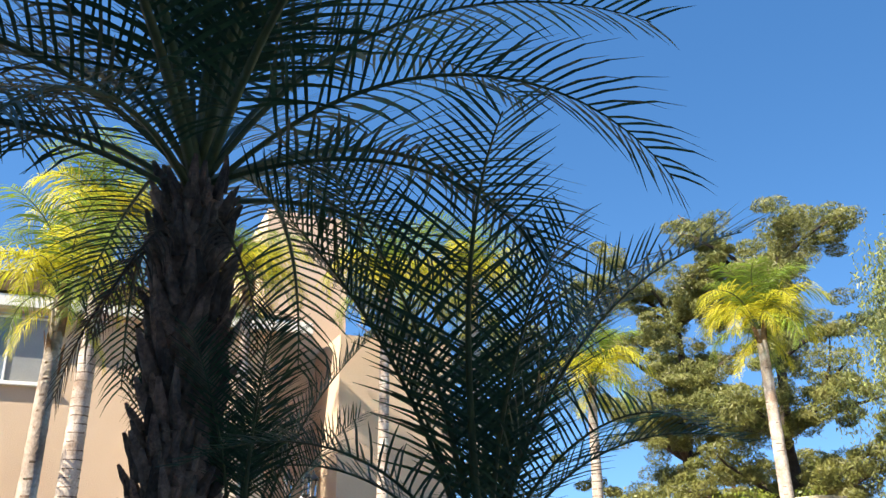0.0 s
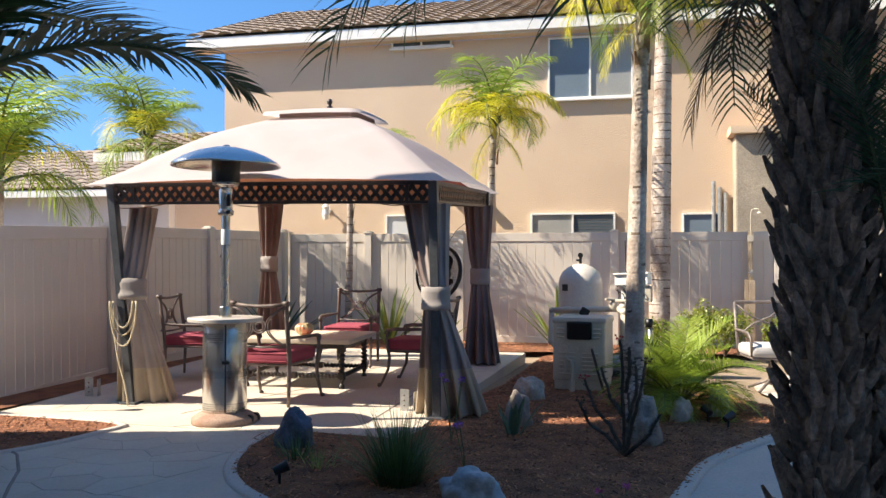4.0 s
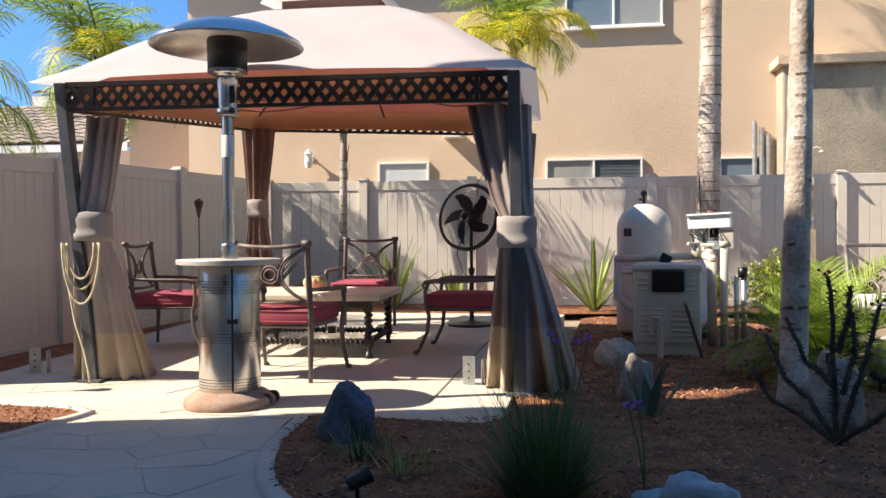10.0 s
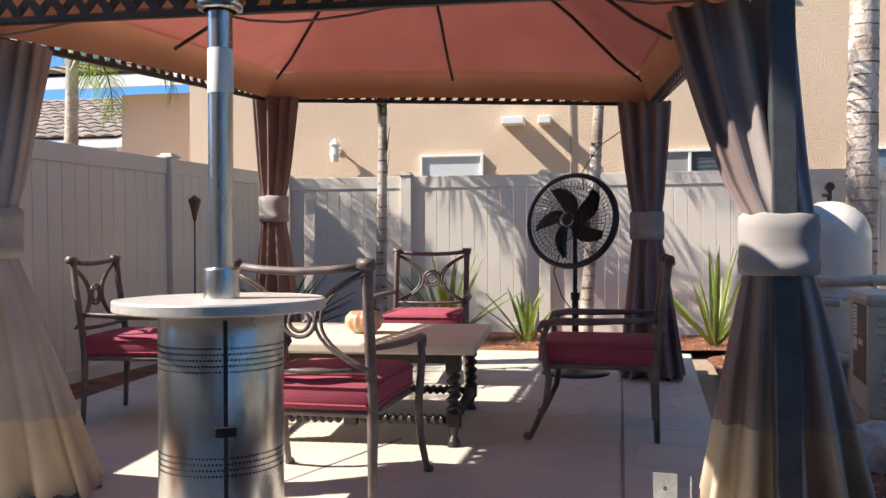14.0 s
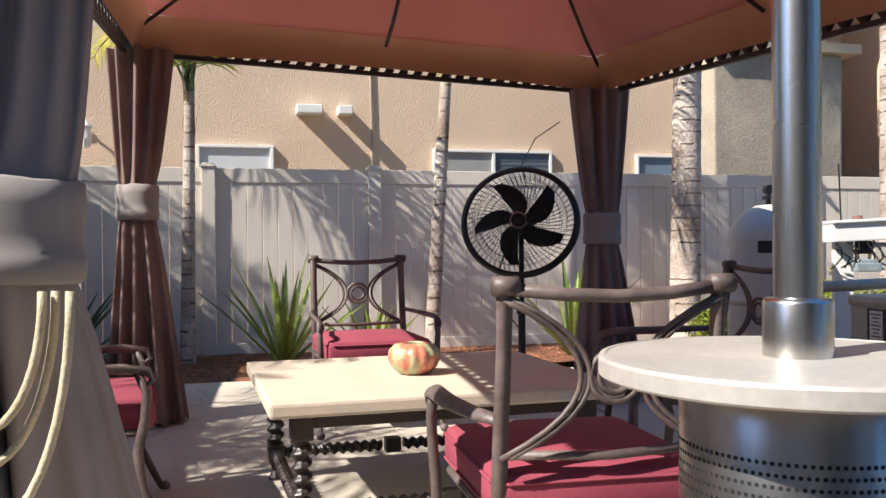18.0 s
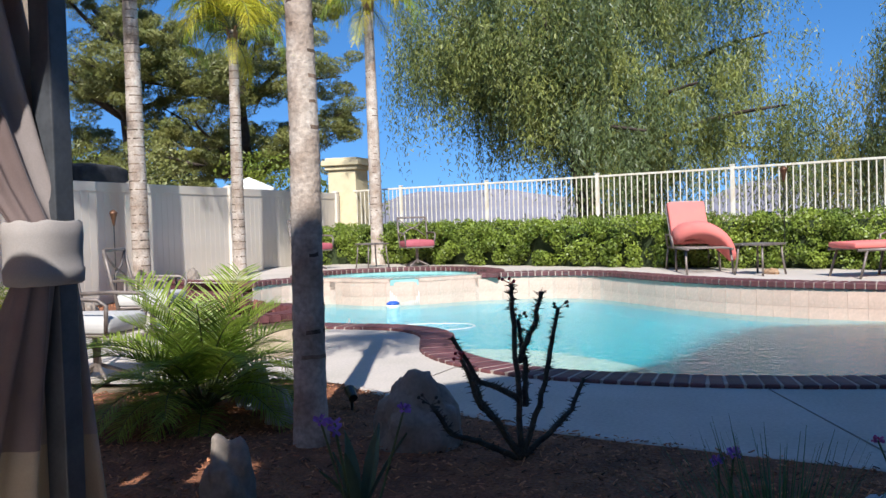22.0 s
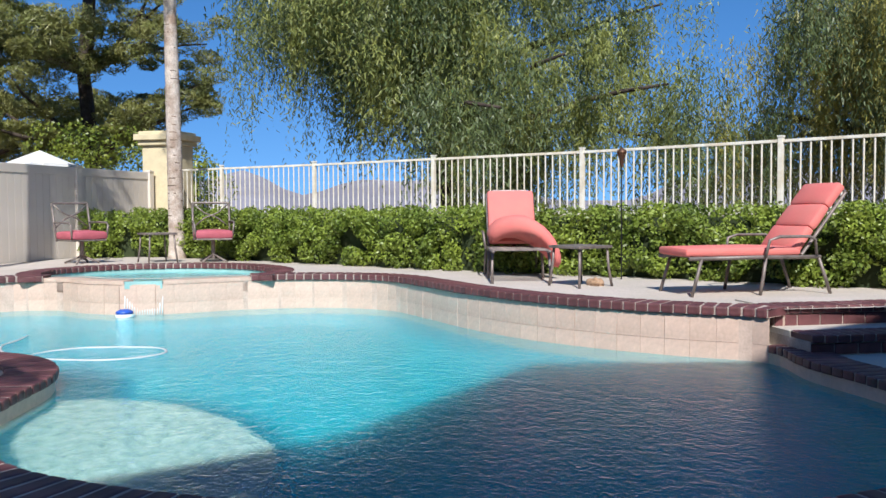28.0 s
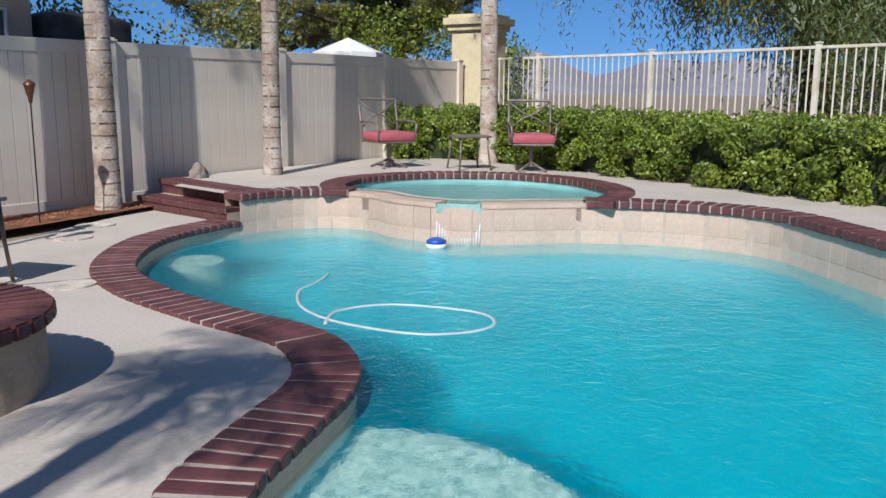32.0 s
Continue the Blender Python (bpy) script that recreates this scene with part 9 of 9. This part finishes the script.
def weeping_crown(root, tips, n_str, drop, mats, seed, leaf=0.04, jitter=0.5):
    """Hanging strands of small leaves from the limbs, in tresses of two tones."""
    rng = np.random.default_rng(seed)
    T = np.array([list(t) for t in tips])
    for mat, share_of in zip(mats, (0.55, 0.45)):
        count = int(n_str * share_of)
        knots = T[rng.integers(0, len(T), count // 30)] + rng.normal(size=(count // 30, 3)) * np.array((jitter, jitter, jitter * 0.6))
        which = rng.integers(0, len(knots), count)
        pick = knots[which] + rng.normal(size=(count, 3)) * np.array((0.2, 0.2, 0.16))
        per = 26
        Ls = rng.uniform(0.25, 1.0, len(knots))[which] * rng.uniform(0.5, 1.0, count) * drop
        s = np.tile(np.arange(per) / per, (count, 1)) + rng.uniform(0, 0.04, (count, per))
        sway = rng.normal(size=(count, 1, 3)) * np.array((0.16, 0.16, 0))
        P = pick[:, None, :] + sway * (s[:, :, None] ** 1.2) + np.array((0, 0, -1.0)) * (s * Ls[:, None])[:, :, None]
        P = (P + rng.normal(size=P.shape) * 0.035).reshape(-1, 3)
        m = len(P)
        d = np.stack([rng.normal(size=m) * 0.7, rng.normal(size=m) * 0.7, -np.abs(rng.normal(size=m)) - 0.6], axis=1)
        d /= np.linalg.norm(d, axis=1)[:, None]
        u = np.cross(d, rng.normal(size=(m, 3)))
        u /= np.linalg.norm(u, axis=1)[:, None]
        l = leaf * rng.uniform(0.7, 1.6, (m, 1))
        V = np.stack([P - u * l * 0.22, P + u * l * 0.22, P + d * l * 1.7 + u * l * 0.12, P + d * l * 1.7 - u * l * 0.12], axis=1).reshape(-1, 3)
        o = raw("crown", V, np.arange(m * 4).reshape(-1, 4), mat, root)
        o["kind"] = "stuff"


def pepper_tree(x, y, h, spread, n_str, drop, seed, mats, label, z=-0.4, wide=1.0, limbs_n=13):
    r = thing("pepper_tree", Matrix.Translation((x, y, z)) @ Matrix.Diagonal((1, wide, 1, 1)), label, "tree", "trees beyond the railing")
    pts = [Vector((0, 0, 0)), Vector((0.1, 0.15, h * 0.18)), Vector((-0.1, 0.3, h * 0.34)), Vector((0.15, 0.2, h * 0.52)), Vector((0.0, 0.0, h * 0.72))]
    tips = limbs(r, None, pts, 0.32, limbs_n, seed, spread, low=2)
    weeping_crown(r, tips, n_str, drop, mats, seed)


M_PEPPER_D = leafy("pepper_leaf_dark", (0.13, 0.17, 0.06), (0.085, 0.115, 0.045), 0.3)
M_PEPPER_O = leafy("pepper_leaf_olive", (0.40, 0.37, 0.09), (0.27, 0.26, 0.08), 0.4)
pepper_tree(20.8, 8.5, 8.0, 3.9, 9400, 3.3, 2, (M_PEPPER, M_PEPPER_D), "large weeping pepper tree with hanging green foliage", wide=1.22, limbs_n=20)
pepper_tree(21.0, -0.4, 7.8, 2.8, 6600, 3.4, 3, (M_PEPPER_O, M_PEPPER_D), "large weeping pepper tree with olive foliage", limbs_n=16)
pepper_tree(20.5, -4.6, 4.6, 2.2, 2200, 1.6, 4, (M_PEPPER_O, M_PEPPER), "pepper tree behind the railing")


def pine(x, y, h, spread, seed, label, n_cl=110, z=0.0):
    """An open pine: bare trunk and limbs with clumps of needles."""
    r = thing("pine_tree", (x, y, z), label, "tree", "pine trees")
    pts = [Vector((0, 0, 0)), Vector((0.1, 0, h * 0.25)), Vector((-0.1, 0.1, h * 0.5)), Vector((0.1, 0, h * 0.75)), Vector((0, 0, h))]
    tips = limbs(r, None, pts, 0.26, 34, seed, spread, low=1)
    rng = np.random.default_rng(seed)
    T = np.array([list(t) for t in tips] + [[0, 0, h]])
    cs = []
    for k in range(n_cl):
        c = T[rng.integers(0, len(T))] + rng.normal(size=3) * 0.35
        s = rng.uniform(0.25, 0.6)
        cs.append((*c, s, s, s * 0.55))
    V, F = leaf_cloud(cs, 420, 0.085, rng, 0.16)
    o = raw("crown", V, F, M_PINE, r)
    o["kind"] = "stuff"


pine(24.0, 20.3, 10.0, 3.6, 11, "tall pine tree with open needle clumps", 420)
pine(23.4, 24.3, 9.5, 3.8, 12, "tall pine tree with open needle clumps", 420)
pine(15.5, 27.0, 7.5, 3.6, 13, "broad pine tree beyond the fence", 110)
# a thin bare-branched tree to the side
bt = thing("small_tree", (13.4, -2.4, -0.2), "thin tree with sparse leaves behind the railing", "tree")
tips = limbs(bt, None, [Vector((0, 0, 0)), Vector((0.1, 0, 0.8)), Vector((0, 0.1, 1.7)), Vector((0.1, 0.1, 2.8)), Vector((0, 0, 3.8))], 0.07, 14, 21, 2.2)
rng = np.random.default_rng(9)
V, F = leaf_cloud([(*t, 0.3, 0.3, 0.25) for t in tips], 26, 0.04, rng, 0.5)
o = raw("crown", V, F, M_SHRUB, bt)
o["kind"] = "stuff"

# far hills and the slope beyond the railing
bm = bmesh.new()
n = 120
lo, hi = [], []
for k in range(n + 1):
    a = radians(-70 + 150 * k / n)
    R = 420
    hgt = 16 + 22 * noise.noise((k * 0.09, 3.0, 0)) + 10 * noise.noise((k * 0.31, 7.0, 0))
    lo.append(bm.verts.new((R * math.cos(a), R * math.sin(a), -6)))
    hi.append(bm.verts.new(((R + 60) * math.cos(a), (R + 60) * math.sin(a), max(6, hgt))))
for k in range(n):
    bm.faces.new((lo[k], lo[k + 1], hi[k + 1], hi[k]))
# distance haze is put into this grey-violet base colour
tagged(part("backdrop_hills", bm, material("far_hills", (0.22, 0.21, 0.24), 0.95, scale=0.02, fine=0.2, bump=0), smooth=True), "low hills in the distance, coloured as through haze", "hills", kind="structure")

# jars stacked by the fence, and a pipe beside them
M_JAR = material("dark_glazed_jar", (0.035, 0.04, 0.045), 0.35, vary=0.3, scale=6, fine=40, bump=0.15, spread=0.4)
jar_me = None
rnd = random.Random(12)
spots = [(c * 0.115 + 0.03 * (w % 2), w * 0.11, lv) for lv in (0, 1) for c in range(7 - lv) for w in range(3 - lv) if (c, w, lv) not in ((6, 2, 0), (0, 1, 1), (5, 1, 1))]
jars = []
for u, w, lv in spots:
    m = Matrix.Translation((-1.19 + 0.77 * u + 0.64 * w + rnd.uniform(-0.01, 0.01), 3.22 - 0.64 * u + 0.77 * w - 0.02 * lv, 0.02 + 0.118 * lv)) @ Matrix.Rotation(rnd.uniform(0, 6), 4, "Z") @ Matrix.Scale(0.71, 4)
    if not jars:
        r = thing("jar", m, "dark glazed jar stacked by the fence", "jar", "stacked jars")
        bm = bmesh.new()
        lathe(bm, [(0, 0), (0.055, 0.0), (0.07, 0.02), (0.074, 0.06), (0.066, 0.1), (0.05, 0.125), (0.047, 0.14), (0.04, 0.14), (0.04, 0.12), (0, 0.1)], 18)
        part("body", bm, M_JAR, r, smooth=True)
        bm = bmesh.new()
        lathe(bm, [(0, 0.166), (0.05, 0.164), (0.056, 0.155), (0.056, 0.141), (0, 0.141)], 18)
        part("lid", bm, M_DARK, r, "dark flat lid", smooth=True)
        jars.append(r)
    else:
        jars.append(copy_thing(jars[0], m))
bm = bmesh.new()
rod(bm, (-0.47, 2.52, 0.0), (-0.46, 2.51, 0.29), 0.017, seg=14)
tagged(part("standpipe", bm, M_TRIM, smooth=True), "white plastic pipe standing by the house wall", "pipe")

# bushes rising over the back fence and beside the bench
for i, (x, y, z, r, h, mt) in enumerate(((13.2, 18.6, -0.1, 1.6, 3.2, M_SHRUB), (16.4, 18.2, -0.1, 1.7, 3.4, M_PINE), (19.4, 17.2, -0.1, 1.5, 3.3, M_SHRUB), (21.4, 15.6, -0.1, 1.2, 2.9, M_SHRUB), (8.75, 0.2, 0.0, 0.55, 1.2, M_LEAF), (9.8, 0.4, 0.0, 0.6, 1.0, M_LEAF), (11.6, -1.0, 0.0, 0.8, 1.5, M_LEAF))):
    rng = np.random.default_rng(300 + i)
    s = thing("bush", (x, y, z), "leafy green bush beyond the fence" if i < 4 else "dark green bush beside the bench", "bush", "bushes")
    cs = [(rng.uniform(-r, r) * 0.7, rng.uniform(-r, r) * 0.7, h * rng.uniform(0.2, 0.85), r * 0.36, r * 0.36, h * 0.16) for _ in range(34)]
    V, F = leaf_cloud(cs, 150, 0.05 if i < 4 else 0.032, rng, 0.5)
    raw("foliage", V, F, mt, s)["kind"] = "stuff"
    bm = bmesh.new()
    for k in range(8):
        rod(bm, (0, 0, 0), (cs[k][0], cs[k][1], cs[k][2]), 0.025, 0.008, 6)
    part("branching", bm, M_BARK, s)

# small black spotlights in the bed
for x, y, rz in ((4.09, 7.35, 40), (3.95, 7.62, 120), (1.28, 4.9, 30)):
    r = thing("garden_spotlight", pose(x, y, 0.02, 0, 0, rz), "small black spotlight staked in the mulch", "spotlight", "garden spotlights")
    bm = bmesh.new()
    rod(bm, (0, 0, 0), (0, 0, 0.06), 0.009, seg=8)
    part("stake", bm, M_BLACK, r)
    bm = bmesh.new()
    rod(bm, (-0.035, 0, 0.075), (0.05, 0, 0.11), 0.026, 0.034, 14)
    head = part("head", bm, M_BLACK, r, smooth=False)
    bm = bmesh.new()
    rod(bm, (0.05, 0, 0.11), (0.052, 0, 0.111), 0.027, seg=14)
    part("lens", bm, M_STEEL, head)

# things that rise above the fence next door
umb = thing("patio_umbrella", (16.45, 15.6, -0.27), "small white cloth umbrella rising beyond the fence", "umbrella")
bm = bmesh.new()
rod(bm, (0, 0, 0), (0, 0, 2.45), 0.02, seg=10)
part("pole", bm, M_WHITE, umb)
bm = bmesh.new()
tip = bm.verts.new((0, 0, 2.5))
rim = [bm.verts.new((0.62 * math.cos(k * math.tau / 8), 0.62 * math.sin(k * math.tau / 8), 2.24)) for k in range(8)]
val = [bm.verts.new((0.63 * math.cos(k * math.tau / 8), 0.63 * math.sin(k * math.tau / 8), 2.15)) for k in range(8)]
for k in range(8):
    q = (k + 1) % 8
    bm.faces.new((tip, rim[k], rim[q]))
    bm.faces.new((rim[k], val[k], val[q], rim[q]))
part("canopy", bm, M_TRIM, umb, "white cloth canopy")
rng = random.Random(8)
cover = thing("grill_cover", (10.95, 15.15, 0.0), "dark grey cloth cover over a grill beyond the fence", "grill cover")
bm = bmesh.new()
box(bm, (0, 0, 1.09), (1.1, 0.7, 2.18), bevel=0.12)
bmesh.ops.subdivide_edges(bm, edges=bm.edges[:], cuts=3, use_grid_fill=True)
for v in bm.verts:
    v.co += Vector((noise.noise(v.co * 3), noise.noise(v.co * 3 + Vector((5, 0, 0))), noise.noise(v.co * 2.5))) * 0.05
    v.co.z = max(0.0, v.co.z)
part("cloth", bm, material("cover_cloth", (0.05, 0.05, 0.055), 0.8, vary=0.2, fine=40, bump=0.3), cover, smooth=True)

# ---- flagstones stamped into the patio and the path ----
def clip(poly, p, n):
    """The part of a convex outline on the inner side of a line."""
    out = []
    for a, b in zip(poly, poly[1:] + poly[:1]):
        da, db = (a - p).dot(n), (b - p).dot(n)
        if da <= 0:
            out.append(a)
        if da * db < 0:
            out.append(a.lerp(b, da / (da - db)))
    return out


def flagstones(parent, x0, x1, y0, y1, pitch, z, seed, keep, gap=0.0045, lift=lambda y: 0.0):
    """Irregular stones with sunk joints between them."""
    rnd = random.Random(seed)
    nx, ny = round((x1 - x0) / pitch), round((y1 - y0) / pitch)
    seeds = {}
    for i in range(-2, nx + 2):
        for j in range(-2, ny + 2):
            seeds[i, j] = Vector((x0 + (i + 0.5 + 0.5 * (j % 2) + rnd.uniform(-0.36, 0.36)) * pitch, y0 + (j + 0.5 + rnd.uniform(-0.36, 0.36)) * pitch))
    made = 0
    for i in range(nx):
        for j in range(ny):
            c = seeds[i, j]
            poly = [c + Vector(v) * pitch * 2 for v in ((-1, -1), (1, -1), (1, 1), (-1, 1))]
            for di in range(-2, 3):
                for dj in range(-2, 3):
                    o = seeds.get((i + di, j + dj))
                    if o is None or (di == 0 and dj == 0):
                        continue
                    n = (o - c).normalized()
                    poly = clip(poly, (o + c) / 2 - n * gap / 2, n)
            for p, n in ((Vector((x0, y0)), Vector((-1, 0))), (Vector((x0, y0)), Vector((0, -1))), (Vector((x1, y1)), Vector((1, 0))), (Vector((x1, y1)), Vector((0, 1)))):
                if poly:
                    poly = clip(poly, p, n)
            if len(poly) < 3 or not all(keep(p.x, p.y) for p in poly):
                continue
            bm = bmesh.new()
            mid = sum(poly, Vector((0, 0))) / len(poly)
            tilt = (rnd.uniform(-0.004, 0.004), rnd.uniform(-0.004, 0.004))
            lo = [bm.verts.new((p.x, p.y, z + lift(p.y))) for p in poly]
            hi = [bm.verts.new((*(p + (mid - p).normalized() * 0.005), z + lift(p.y) + 0.0035 + (p - mid).x * tilt[0] + (p - mid).y * tilt[1])) for p in poly]
            bm.faces.new(hi)
            for k in range(len(poly)):
                q = (k + 1) % len(poly)
                bm.faces.new((lo[k], lo[q], hi[q], hi[k]))
            part("flagstone", bm, M_STAMP, parent)
            made += 1
    return made


flagstones(patio, -2.18, 1.64, 6.91, 11.8, 0.34, 0.001, 3, lambda x, y: True, lift=rise)
flagstones(patio, -0.4, 1.64, 6.4, 6.9, 0.34, 0.011, 8, lambda x, y: True)
path_poly = [(p.x, p.y) for p in path_line]
flagstones(path_ob, -2.6, 2.9, 3.2, 6.45, 0.34, 0.007, 4, lambda x, y: inside(path_poly, x, y))
